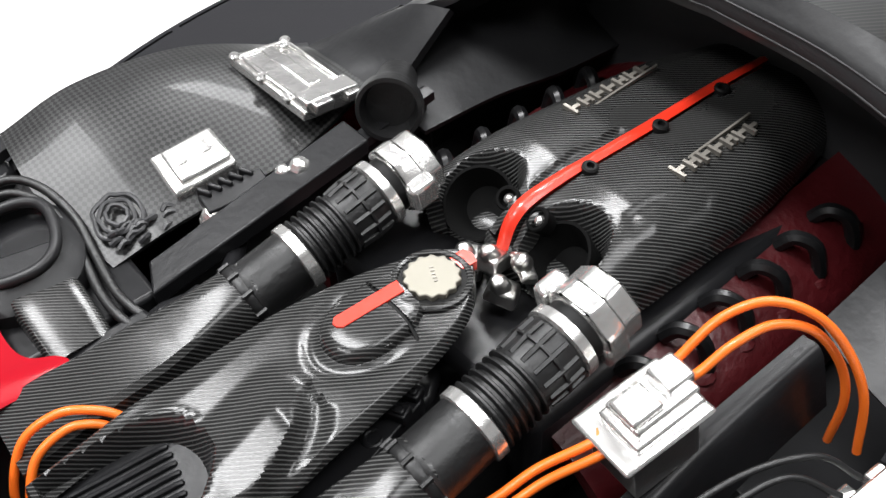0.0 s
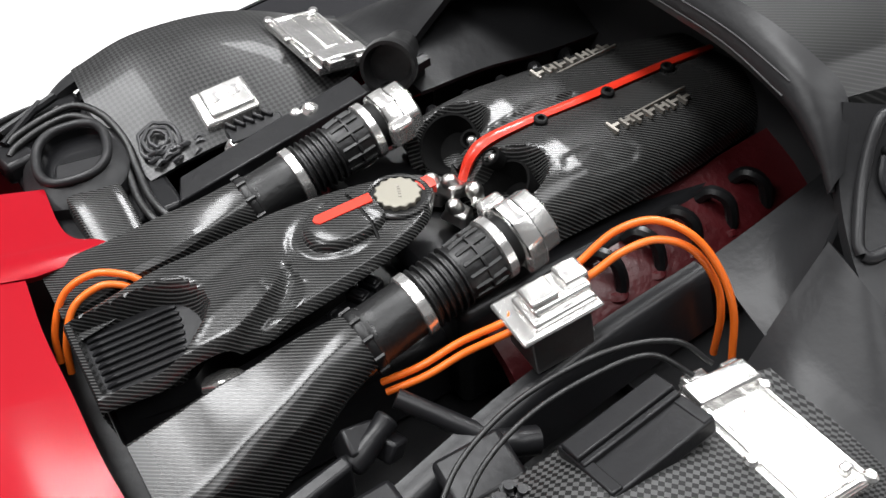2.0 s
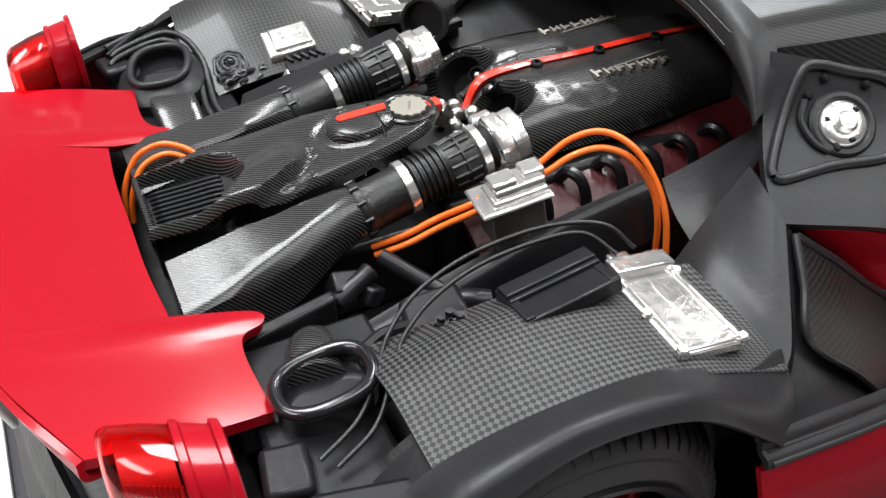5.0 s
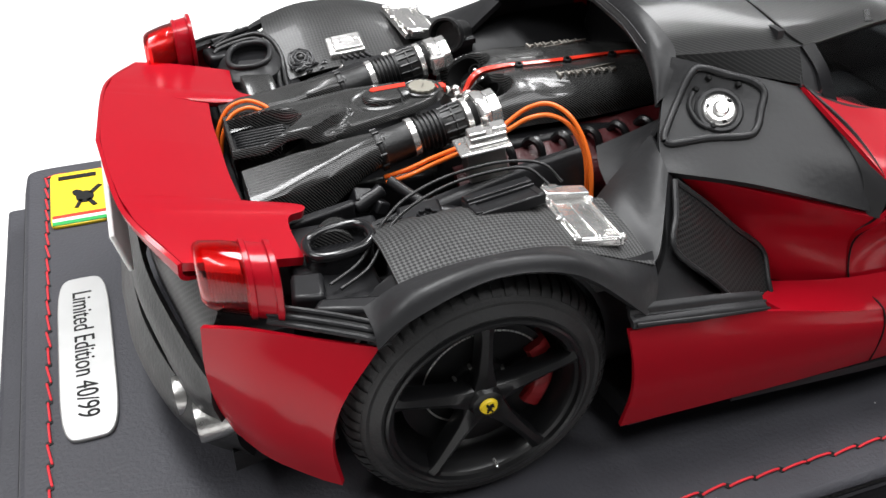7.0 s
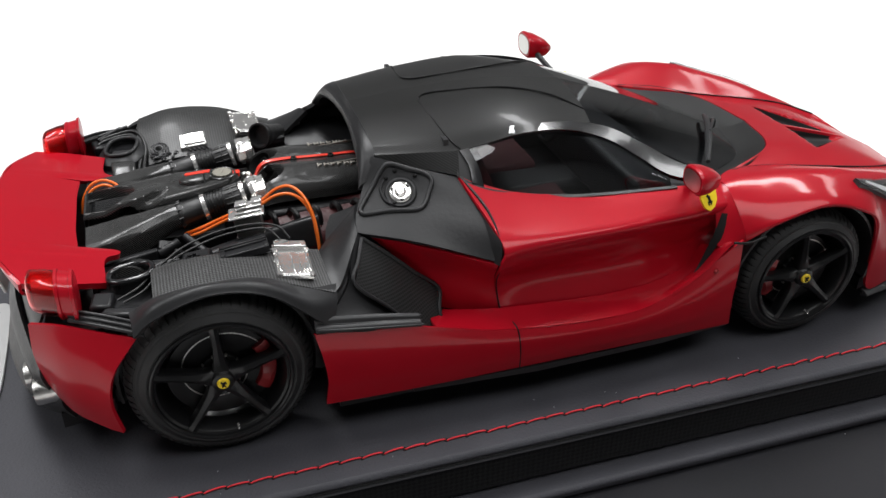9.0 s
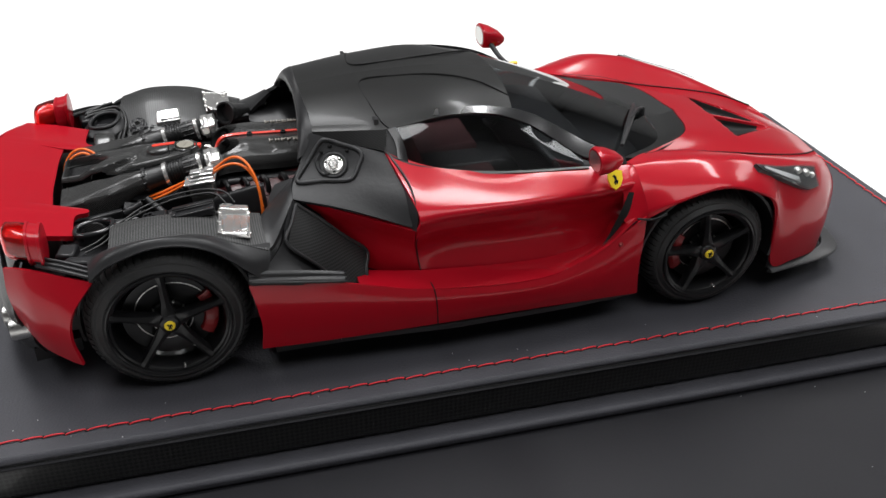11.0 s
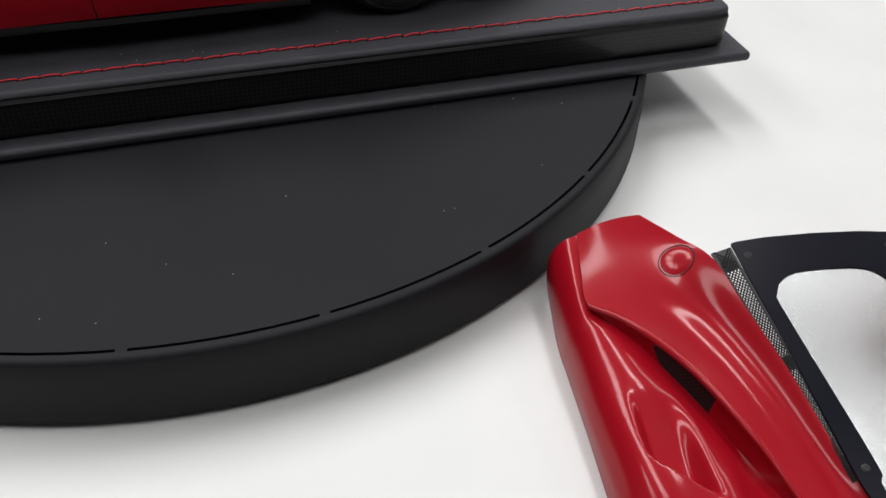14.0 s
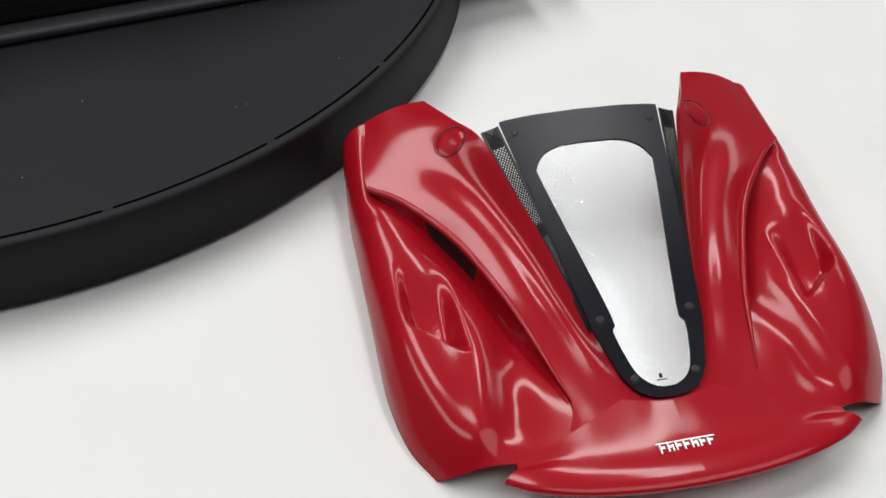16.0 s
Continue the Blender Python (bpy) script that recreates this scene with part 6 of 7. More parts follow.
for x, z in ((0.467, 0.8115), (0.637, 0.8065), (0.80, 0.803)):
    bm = bmesh.new()
    lathe(bm, (x, 0.011, z - 0.012), (x, 0.008, z + 0.005), ((0, 0.014), (0.85, 0.014), (1, 0.011), (1, 0.007), (0.5, 0.006)), 16)
    part("stripe_bolt", bm, INK, stripe)
# fittings between the throttles
for c, sz, r in (((0.265, 0.015, 0.735), (0.06, 0.05, 0.03), (0, 20, 15)), ((0.245, -0.03, 0.715), (0.05, 0.06, 0.03), (15, 0, 30)), ((0.285, -0.035, 0.745), (0.035, 0.07, 0.015), (10, 25, -20)), ((0.255, 0.06, 0.705), (0.06, 0.05, 0.05), (0, 10, 40))):
    bm = bmesh.new()
    block(bm, c, [v * 0.9 for v in sz], r, 0.8)
    lathe(bm, (c[0], c[1], c[2]), (c[0] - 0.012, c[1] + 0.006, c[2] + sz[2] * 0.5 + 0.016), ((0, 0.017), (0.7, 0.016), (0.85, 0.012), (1, 0.010)), 14)
    part("vacuum_fitting", bm, STEEL, car, "bright cast fitting", bevel=0.010)

# cylinder heads with hooked hoses, block below
bm = bmesh.new()
block(bm, (0.55, EY, 0.55), (0.86, 0.5, 0.25))
block(bm, (-0.1, EY, 0.5), (0.6, 0.4, 0.18))
part("engine_block", bm, BAY_BLACK, car, bevel=0.02)
for s in (-1, 1):
    head = part("cylinder_head", sheet(bmesh.new(), [flip(r, s) for r in [
        [(0.16, -0.17, 0.635), (0.16, -0.26, 0.615), (0.16, -0.335, 0.56), (0.16, -0.35, 0.46)],
        [(0.40, -0.17, 0.665), (0.40, -0.27, 0.640), (0.40, -0.345, 0.57), (0.40, -0.36, 0.46)],
        [(0.65, -0.17, 0.680), (0.65, -0.27, 0.650), (0.65, -0.345, 0.58), (0.65, -0.36, 0.46)],
        [(0.95, -0.17, 0.70), (0.95, -0.27, 0.66), (0.95, -0.345, 0.60), (0.95, -0.36, 0.46)]]], 8, 6, 0.03), HEAD, car, "crackle red cylinder head")
    for k in range(6):
        x = 0.30 + 0.095 * k
        z = 0.640 + 0.02 * (x - 0.3)
        bm = bmesh.new()
        tube(bm, flip([(x, -0.225, z + 0.02), (x + 0.01, -0.245, z + 0.045), (x + 0.025, -0.275, z + 0.035), (x + 0.03, -0.292, z - 0.01), (x + 0.02, -0.290, z - 0.035)], s), 0.0135, 8, 4)
        part("coil_hose", bm, RIM, head, "black hooked hose")
        bm = bmesh.new()
        c = flip([(x + 0.018, -0.288, z - 0.028)], s)[0]
        lathe(bm, (c[0], c[1], c[2] - 0.012), (c[0], c[1], c[2] + 0.012), ((0, 0.026), (0.7, 0.026), (1, 0.018)), 16)
        part("coil_socket", bm, HEAD, head)

# frame rails
for s in (-1, 1):
    lift = 0.0 if s < 0 else 0.028
    rail = part("frame_rail", sheet(bmesh.new(), [[(x, y, z + lift * (x < 0.4)) for x, y, z in flip(r, s)] for r in [
        [(-0.13, -0.385, 0.592), (-0.12, -0.43, 0.588), (-0.10, -0.45, 0.51)],
        [(0.10, -0.365, 0.640), (0.11, -0.41, 0.634), (0.12, -0.44, 0.54)],
        [(0.295, -0.369, 0.684), (0.275, -0.406, 0.676), (0.30, -0.44, 0.58)],
        [(0.492, -0.386, 0.730), (0.489, -0.421, 0.724), (0.50, -0.45, 0.62)]]], 8, 6, 0.02), BAY_BLACK, car, "satin black frame rail")
    if s > 0:
        bm = slab(bmesh.new(), [(x, y, 0.22 * (x + 0.13)) for x, y, z in flip([(-0.145, -0.370, 0), (-0.115, -0.440, 0), (0.31, -0.432, 0), (0.31, -0.352, 0)], s)], 0.60, 0.634)
        part("rail_plate", bm, BAY_BLACK, rail, bevel=0.004)
    bm = bmesh.new()
    tube(bm, flip([(-0.055, -0.285, 0.655), (0.0, -0.35, 0.625), (0.055, -0.43, 0.605)], s), 0.017, 10, 4)
    tube(bm, flip([(0.045, -0.425, 0.61), (0.075, -0.445, 0.615), (0.10, -0.455, 0.61)], s), 0.024, 10, 3)
    part("damper", bm, BAY_BLACK, car)
    bm = bmesh.new()
    slab(bm, flip([(-0.44, -0.335, 0.0), (-0.17, -0.315, 0.035), (-0.17, -0.345, 0.035), (-0.44, -0.372, 0.0)], s), 0.52, 0.605)
    part("bay_ledge", bm, BAY_BLACK, car, bevel=0.008)
    bm = bmesh.new()
    block(bm, flip([(-0.14, -0.30, 0.615)], s)[0], (0.06, 0.05, 0.06), (20, 15, 0))
    block(bm, flip([(-0.10, -0.31, 0.60)], s)[0], (0.04, 0.07, 0.04), (0, 30, 20))
    lathe(bm, flip([(-0.17, -0.33, 0.61)], s)[0], flip([(-0.08, -0.30, 0.64)], s)[0], ((0, 0.02), (0.3, 0.024), (0.7, 0.018), (1, 0.022)), 12)
    part("pump", bm, BAY_BLACK, car, "black cast pump", bevel=0.006)
    bm = bmesh.new()
    if s < 0:
        block(bm, (-0.02, -0.47, 0.63), (0.12, 0.10, 0.06), (0, -10, -8))
    block(bm, flip([(-0.28, -0.45, 0.56)], s)[0], (0.3, 0.14, 0.12))
    part("bay_box", bm, BAY_BLACK, car, bevel=0.01)
    bm = bmesh.new()
    block(bm, flip([(-0.30, -0.66, 0.61)], s)[0], (0.20, 0.26, 0.05), (0, 0, 0))
    block(bm, flip([(-0.385, -0.70, 0.645)], s)[0], (0.08, 0.10, 0.05), (0, 0, 10 * s))
    slab(bm, flip([(-0.40, -0.80, 0), (-0.20, -0.86, 0), (-0.20, -0.80, 0), (-0.37, -0.76, 0)], s), 0.62, 0.672)
    part("tail_tray", bm, BAY_BLACK, car, bevel=0.012)
    # exhaust outlet: oval ring on a carbon pipe
    rc = flip([(-0.275, -0.575, 0.690)], s)[0]
    loop = [(rc[0] + p[0], rc[1] + p[1], rc[2] + 0.12 * p[0] - 0.05 * p[1]) for p in oval(0, 0, 0.082, 0.062, 32, 2.6)]
    bm = bmesh.new()
    tube(bm, loop + [loop[0]], 0.0130, 12, 2, False)
    skirt = [[bm.verts.new((p[0], p[1], p[2] - d)) for p in [(rc[0] + (q[0] - rc[0]) * f, rc[1] + (q[1] - rc[1]) * f, q[2]) for q in loop]] for f, d in ((1.10, 0.004), (1.06, 0.06), (0.92, 0.06), (0.90, 0.004))]
    for p, q in zip(skirt, skirt[1:]):
        for k in range(len(loop)):
            bm.faces.new((p[k], p[(k + 1) % len(loop)], q[(k + 1) % len(loop)], q[k]))
    if s > 0:
        bm.free()
        rc = (-0.284, 0.640, 0.688)
        loop = [(rc[0] + p[0], rc[1] + p[1], rc[2] + 0.10 * p[0] + 0.04 * p[1]) for p in oval(0, 0, 0.074, 0.092, 36, 2.6, -14)]
        bm = tube(bmesh.new(), loop + [loop[0]], 0.0105, 12, 2, False)
        apron = [[bm.verts.new((rc[0] + (p[0] - rc[0]) * f, rc[1] + (p[1] - rc[1]) * f, p[2] - d)) for p in loop] for f, d in ((1.05, 0.006), (1.18, 0.016), (1.38, 0.024), (1.50, 0.034), (1.52, 0.09))]
        for p, q in zip(apron, apron[1:]):
            for k in range(36):
                bm.faces.new((p[k], p[(k + 1) % 36], q[(k + 1) % 36], q[k]))
    ringp = part("outlet_ring", bm, GLOSS if s < 0 else BLACK, car, "gloss black oval outlet ring" if s < 0 else "satin black oval outlet with a moulded apron")
    bm = bmesh.new()
    v = [bm.verts.new(Vector(p) + Vector((0, 0, -0.03))) for p in loop]
    bm.faces.new(v)
    w2 = [bm.verts.new(Vector(p) + Vector((0, 0, -0.002))) for p in loop]
    for k in range(len(loop)):
        bm.faces.new((v[k], v[(k + 1) % len(loop)], w2[(k + 1) % len(loop)], w2[k]))
    part("outlet_well", bm, GLOSS, ringp)
    if s > 0:
        bm = bmesh.new()
        slab(bm, [(-0.345, 0.575, 0), (-0.235, 0.560, 0.008), (-0.222, 0.605, 0.010), (-0.325, 0.640, 0)], 0.640, 0.672)
        part("well_step", bm, BLACK, ringp, bevel=0.006)
        part("outlet_pipe", sheet(bmesh.new(), [[(-0.350 + 0.01 * f, 0.600 - 0.21 * f, z - 0.07), (-0.345 + 0.01 * f, 0.600 - 0.21 * f, z - 0.012), (-0.330 + 0.01 * f, 0.600 - 0.21 * f, z), (-0.28 + 0.01 * f, 0.600 - 0.21 * f, z + 0.002), (-0.242 - 0.005 * f, 0.600 - 0.21 * f, z), (-0.226 - 0.005 * f, 0.600 - 0.21 * f, z - 0.012), (-0.222 - 0.005 * f, 0.600 - 0.21 * f, z - 0.07)] for f, z in ((0, 0.656), (0.3, 0.662), (0.65, 0.655), (1, 0.630))], 8, 5, 0.008), TWILL, ringp, "square-shouldered carbon outlet pipe")
        continue
    bm = bmesh.new()
    tube(bm, flip([(-0.28, -0.545, 0.635), (-0.265, -0.485, 0.625), (-0.25, -0.43, 0.60), (-0.24, -0.39, 0.56)], s), (0.060, 0.056, 0.054, 0.054), 20, 5)
    part("outlet_pipe", bm, TWILL, ringp, "carbon outlet pipe")
    bm = bmesh.new()
    tube(bm, flip([(-0.19, -0.52, 0.66), (-0.14, -0.50, 0.665), (-0.09, -0.50, 0.665)], s), 0.014, 8, 3)
    part("hose_stub", bm, BAY_BLACK, ringp)
    # bolts on the deck's corner
    for dx, dy in ((-0.02, -0.012), (0.0, -0.004), (0.012, -0.02)) if s < 0 else ():
        bm = bmesh.new()
        p = flip([(-0.03 + dx, -0.545 + dy, 0.70)], s)[0]
        lathe(bm, p, (p[0], p[1], p[2] + 0.022), ((0, 0.014), (0.6, 0.014), (0.6, 0.008), (1, 0.008)), 8)
        part("deck_bolt", bm, BAY_BLACK, car)

# thin struts between the left outlet and the wing
for a, b, r in (((-0.390, 0.820, 0.676), (-0.250, 0.868, 0.694), 0.011), ((-0.395, 0.775, 0.676), (-0.285, 0.862, 0.694), 0.009), ((-0.330, 0.795, 0.676), (-0.255, 0.815, 0.690), 0.010)):
    part("strut", tube(bmesh.new(), [a, b], r, 8, 1), BAY_BLACK, car)

# finned module, right of the engine
mod = pose(0.160, -0.598, 0.728, -14, -8, 1)
mrot = (-14, -8, 1)
bm = block(bmesh.new(), mod @ Vector((0, 0, 0)), (0.19, 0.125, 0.03), mrot)
module = part("control_module", bm, BAY_BLACK, car, "black finned control module", bevel=0.004)
for c, sz in (((0.0, 0.032, 0.02), (0.185, 0.04, 0.02)), ((0.0, 0.006, 0.017), (0.185, 0.012, 0.014)), ((-0.085, 0, 0.014), (0.02, 0.12, 0.012)), ((0.085, 0.0, 0.012), (0.02, 0.12, 0.01))):
    part("module_fin", block(bmesh.new(), mod @ Vector(c), sz, mrot), BAY_BLACK, module, bevel=0.003)

# silver control units on both decks
for s in (-1, 1):
    unit_m = pose(0.330, s * (0.700 if s < 0 else 0.682), 0.706 if s < 0 else 0.716, 2.5 * s, 8, 3 * s)
    rot = (2.5 * s, 8, 3 * s)
    bm = bmesh.new()
    block(bm, unit_m @ Vector((0, 0, 0)), (0.140, 0.255, 0.022), rot)
    unit = part("control_unit", bm, UNIT, car, "bright cast metal control unit", bevel=0.004)
    for c, sz in (((0, -0.105 * s, 0.016), (0.128, 0.045, 0.026)), ((-0.055, 0.01 * s, 0.012), (0.012, 0.20, 0.012)), ((0.058, 0.02 * s, 0.012), (0.010, 0.19, 0.010)), ((0.01, 0.03 * s, 0.010), (0.035, 0.17, 0.008)), ((0, 0.118 * s, 0.010), (0.136, 0.012, 0.010)), ((-0.03, -0.128 * s, 0.015), (0.045, 0.03, 0.024)), ((0.045, -0.126 * s, 0.012), (0.035, 0.025, 0.02)), ((0.04, 0.095 * s, 0.016), (0.02, 0.016, 0.012))):
        bm = bmesh.new()
        block(bm, unit_m @ Vector(c), sz, rot)
        part("unit_rib", bm, UNIT, unit, bevel=0.004)
    for x, y in ((-0.062, 0.12), (0.062, 0.12), (-0.066, -0.07), (0.064, -0.075), (-0.066, 0.02)):
        bm = bmesh.new()
        p = unit_m @ Vector((x, y * s, 0.004))
        lathe(bm, p, p + Vector((0, 0, 0.016)), ((0, 0.012), (0.7, 0.012), (1, 0.008)), 10)
        part("unit_screw", bm, UNIT, unit)

# silver relay box on the left deck
bx = pose(0.058, 0.620, 0.682, 14, -6, -3)
bm = bmesh.new()
block(bm, bx @ Vector((0, 0, 0)), (0.130, 0.105, 0.028), (14, -6, -3))
relay = part("relay_box", bm, SILVER, car, "bright silver relay box", bevel=0.006)
bm = bmesh.new()
block(bm, bx @ Vector((0.008, 0.002, 0.016)), (0.105, 0.085, 0.014), (14, -6, -3))
part("relay_lid", bm, SILVER, relay, bevel=0.006)
for x in (-0.02, 0.03):
    bm = bmesh.new()
    lathe(bm, bx @ Vector((x, 0.008, 0.02)), bx @ Vector((x, 0.008, 0.027)), ((0, 0.016), (0.8, 0.014), (1, 0.009)), 14)
    part("relay_stud", bm, SILVER, relay)
bm = bmesh.new()
block(bm, (0.085, 0.525, 0.648), (0.13, 0.05, 0.035), (10, 0, -4))
for k in range(5):
    block(bm, (0.035 + 0.022 * k, 0.546, 0.668), (0.01, 0.03, 0.02), (10, 0, 30))
part("relay_bracket", bm, BAY_BLACK, car, bevel=0.004)
for c, r in (((0.19, 0.455, 0.70), 0.022), ((0.165, 0.475, 0.69), 0.018), ((0.03, 0.515, 0.635), 0.026), ((0.0, 0.50, 0.625), 0.02)):
    bm = bmesh.new()
    block(bm, c, (r * 1.7, r * 1.6, r * 1.5), (20, 25, 30))
    part("bright_connector", bm, SILVER, car, bevel=0.01)
# coiled mount on the left deck corner
bm = bmesh.new()
mount_dice = random.Random(5)
for q, lift in ((0.044, 0.0), (0.031, 0.004), (0.019, 0.006)):
    coil = [(-0.112 + q * (1 + 0.10 * mount_dice.uniform(-1, 1)) * math.cos(a), 0.600 + q * (1 + 0.10 * mount_dice.uniform(-1, 1)) * math.sin(a)) for a in [2 * math.pi * k / 18 for k in range(18)]]
    coil = [(x, y, 0.648 + 0.42 * (y - 0.56) + 0.07 * (x + 0.11) + lift) for x, y in coil]
    tube(bm, coil + coil[:1], 0.0045, 7, 2, False)
deck_mount = part("deck_mount", bm, GREY, car, "round black coiled deck mount")
for k in range(16):
    x, y = -0.150 + 0.11 * mount_dice.random(), 0.535 + 0.045 * mount_dice.random()
    z = 0.640 + 0.40 * (y - 0.54)
    part("deck_lump", tube(bmesh.new(), [(x, y, z), (x + 0.010, y + 0.006 * mount_dice.uniform(-1, 1), z + 0.006), (x + 0.022, y + 0.008 * mount_dice.uniform(-1, 1), z)], 0.0055, 6, 2), GREY, deck_mount)
# black rubber trumpet on the left
bm = bmesh.new()
lathe(bm, (0.475, 0.53, 0.722), (0.362, 0.405, 0.766), ((0, 0.040), (0.5, 0.046), (0.8, 0.060), (0.86, 0.064), (1, 0.062), (1, 0.054), (0.8, 0.045)), 28)
part("rubber_trumpet", bm, RUBBER, car, "black rubber intake trumpet")

# silver high-voltage connector box on the right
hv = pose(0.203, -0.340, 0.755, -3, -9, -6)
hr = (-3, -9, -6)
bm = bmesh.new()
block(bm, hv @ Vector((0, 0, -0.045)), (0.112, 0.088, 0.09), hr)
hbox = part("connector_box", bm, STEEL, car, "cast silver high-voltage connector box", bevel=0.003)
for nm, c, sz, mt in (("flange", (0, 0, 0.004), (0.150, 0.110, 0.010), SILVER), ("step", (0.012, -0.004, 0.014), (0.116, 0.076, 0.016), SILVER), ("connector", (0.016, -0.002, 0.028), (0.106, 0.062, 0.022), SILVER), ("latch", (-0.012, -0.004, 0.044), (0.052, 0.048, 0.016), SILVER), ("socket_cap", (0.052, 0.004, 0.040), (0.045, 0.046, 0.022), SILVER)):
    bm = bmesh.new()
    block(bm, hv @ Vector(c), sz, hr)
    part(nm, bm, mt, hbox, bevel=0.005)


def wire(name, pts, r, mat, label):
    bm = bmesh.new()
    tube(bm, pts, r, 10, 8)
    return part(name, bm, mat, car, label)


OL = "orange high-voltage cable"
wire("orange_cable", [(0.262, -0.318, 0.785), (0.279, -0.326, 0.800), (0.334, -0.340, 0.846), (0.385, -0.372, 0.868), (0.425, -0.420, 0.850), (0.453, -0.463, 0.795), (0.466, -0.500, 0.720), (0.470, -0.520, 0.610)], 0.0066, ORANGE, OL)
wire("orange_cable", [(0.262, -0.348, 0.785), (0.280, -0.360, 0.803), (0.325, -0.372, 0.832), (0.380, -0.390, 0.842), (0.426, -0.424, 0.822), (0.460, -0.458, 0.757), (0.468, -0.478, 0.690), (0.480, -0.475, 0.58)], 0.0066, ORANGE, OL)
wire("orange_cable", [(0.150, -0.312, 0.748), (0.134, -0.318, 0.743), (0.073, -0.282, 0.702), (0.01, -0.262, 0.668), (-0.05, -0.23, 0.635)], 0.0066, ORANGE, OL)
wire("orange_cable", [(0.150, -0.332, 0.742), (0.134, -0.336, 0.737), (0.073, -0.298, 0.692), (0.01, -0.275, 0.655), (-0.05, -0.245, 0.625)], 0.0066, ORANGE, OL)
wire("orange_cable", [(-0.478, 0.185, 0.58), (-0.465, 0.200, 0.64), (-0.425, 0.215, 0.700), (-0.37, 0.205, 0.725), (-0.325, 0.180, 0.718), (-0.300, 0.162, 0.698), (-0.285, 0.155, 0.670)], 0.0066, ORANGE, OL)
wire("orange_cable", [(-0.470, 0.150, 0.58), (-0.455, 0.165, 0.64), (-0.420, 0.185, 0.690), (-0.37, 0.185, 0.710), (-0.335, 0.172, 0.704), (-0.315, 0.160, 0.686), (-0.30, 0.155, 0.66)], 0.0066, ORANGE, OL)
wire("black_cable", [(0.345, -0.565, 0.735), (0.30, -0.520, 0.775), (0.20, -0.475, 0.772), (0.06, -0.455, 0.745), (-0.06, -0.475, 0.715), (-0.14, -0.53, 0.695), (-0.19, -0.60, 0.695), (-0.25, -0.665, 0.675), (-0.33, -0.70, 0.655)], 0.0046, RUBBER, "thin black cable")
wire("black_cable", [(0.305, -0.565, 0.735), (0.26, -0.515, 0.765), (0.17, -0.490, 0.757), (0.06, -0.480, 0.735), (-0.04, -0.500, 0.712), (-0.12, -0.555, 0.705), (-0.17, -0.62, 0.70), (-0.23, -0.69, 0.675), (-0.31, -0.725, 0.655)], 0.0046, RUBBER, "thin black cable")
wire("black_cable", [(-0.385, 0.775, 0.672), (-0.36, 0.785, 0.68), (-0.295, 0.800, 0.690), (-0.228, 0.795, 0.698), (-0.188, 0.735, 0.694), (-0.172, 0.646, 0.672), (-0.180, 0.563, 0.650), (-0.190, 0.471, 0.640), (-0.185, 0.409, 0.635), (-0.165, 0.357, 0.62)], 0.0085, RUBBER, "black cable looped round the outlet")
wire("black_cable", [(-0.395, 0.735, 0.668), (-0.37, 0.752, 0.676), (-0.300, 0.776, 0.684), (-0.240, 0.768, 0.690), (-0.206, 0.715, 0.686), (-0.192, 0.640, 0.668), (-0.200, 0.560, 0.648), (-0.212, 0.471, 0.638), (-0.208, 0.400, 0.632), (-0.185, 0.345, 0.615)], 0.0085, RUBBER, "black cable looped round the outlet")

# fuel filler on the right panel: metal cap in a three-cornered raised border
fuel = surface(FUEL_ROWS, 30, 30, -1)
fo = on_surface(fuel, 0.36, 0.39, 0.004)
fn = (on_surface(fuel, 0.36, 0.39, 0.05) - fo).normalized()
fu = Vector((1, 0, 0))
fu = (fu - fn * fu.dot(fn)).normalized()
fv = fn.cross(fu)
bm = bmesh.new()
lathe(bm, fo - fn * 0.01, fo + fn * 0.012, ((0, 0.048), (0.5, 0.048), (0.8, 0.046), (1, 0.040), (1.0, 0.030)), 32)
filler = part("fuel_cap", bm, SILVER, car, "polished round fuel cap")
bm = bmesh.new()
lathe(bm, fo + fn * 0.006, fo + fn * 0.026, ((0, 0.024), (0.6, 0.023), (0.8, 0.019), (1, 0.016)), 28)
part("cap_hub", bm, SILVER, filler)
for k in range(3):
    q = 2 * math.pi * k / 3 + 0.5
    p = fo + (fu * math.cos(q) + fv * math.sin(q)) * 0.036 + fn * 0.012
    bm = bmesh.new()
    block(bm, p, (0.008, 0.012, 0.006), (0, 0, math.degrees(q)))
    part("cap_lug", bm, INK, filler)
border = [(0.60, 0.04), (0.53, 0.025), (0.30, 0.10), (0.09, 0.175), (0.03, 0.25), (0.04, 0.45), (0.06, 0.62), (0.13, 0.68), (0.30, 0.63), (0.47, 0.58), (0.545, 0.52), (0.58, 0.30), (0.62, 0.09)]
bm = bmesh.new()
loop = [on_surface(fuel, u, v, 0.003) for u, v in border]
tube(bm, loop + [loop[0]], 0.0105, 10, 5, False)
part("filler_border", bm, BLACK, car, "raised three-cornered border")
bm = bmesh.new()
tube(bm, [fo + (fu * math.cos(q) + fv * math.sin(q)) * 0.058 for q in [2 * math.pi * k / 24 for k in range(25)]], 0.010, 8, 2, False)
part("filler_collar", bm, BLACK, car)
bm = bmesh.new()
tube(bm, [on_surface(fuel, u, v, 0.006) for u, v in ((0.22, 0.20), (0.33, 0.19), (0.45, 0.24), (0.50, 0.30))], 0.007, 8, 4)
part("filler_hinge", bm, BLACK, car)
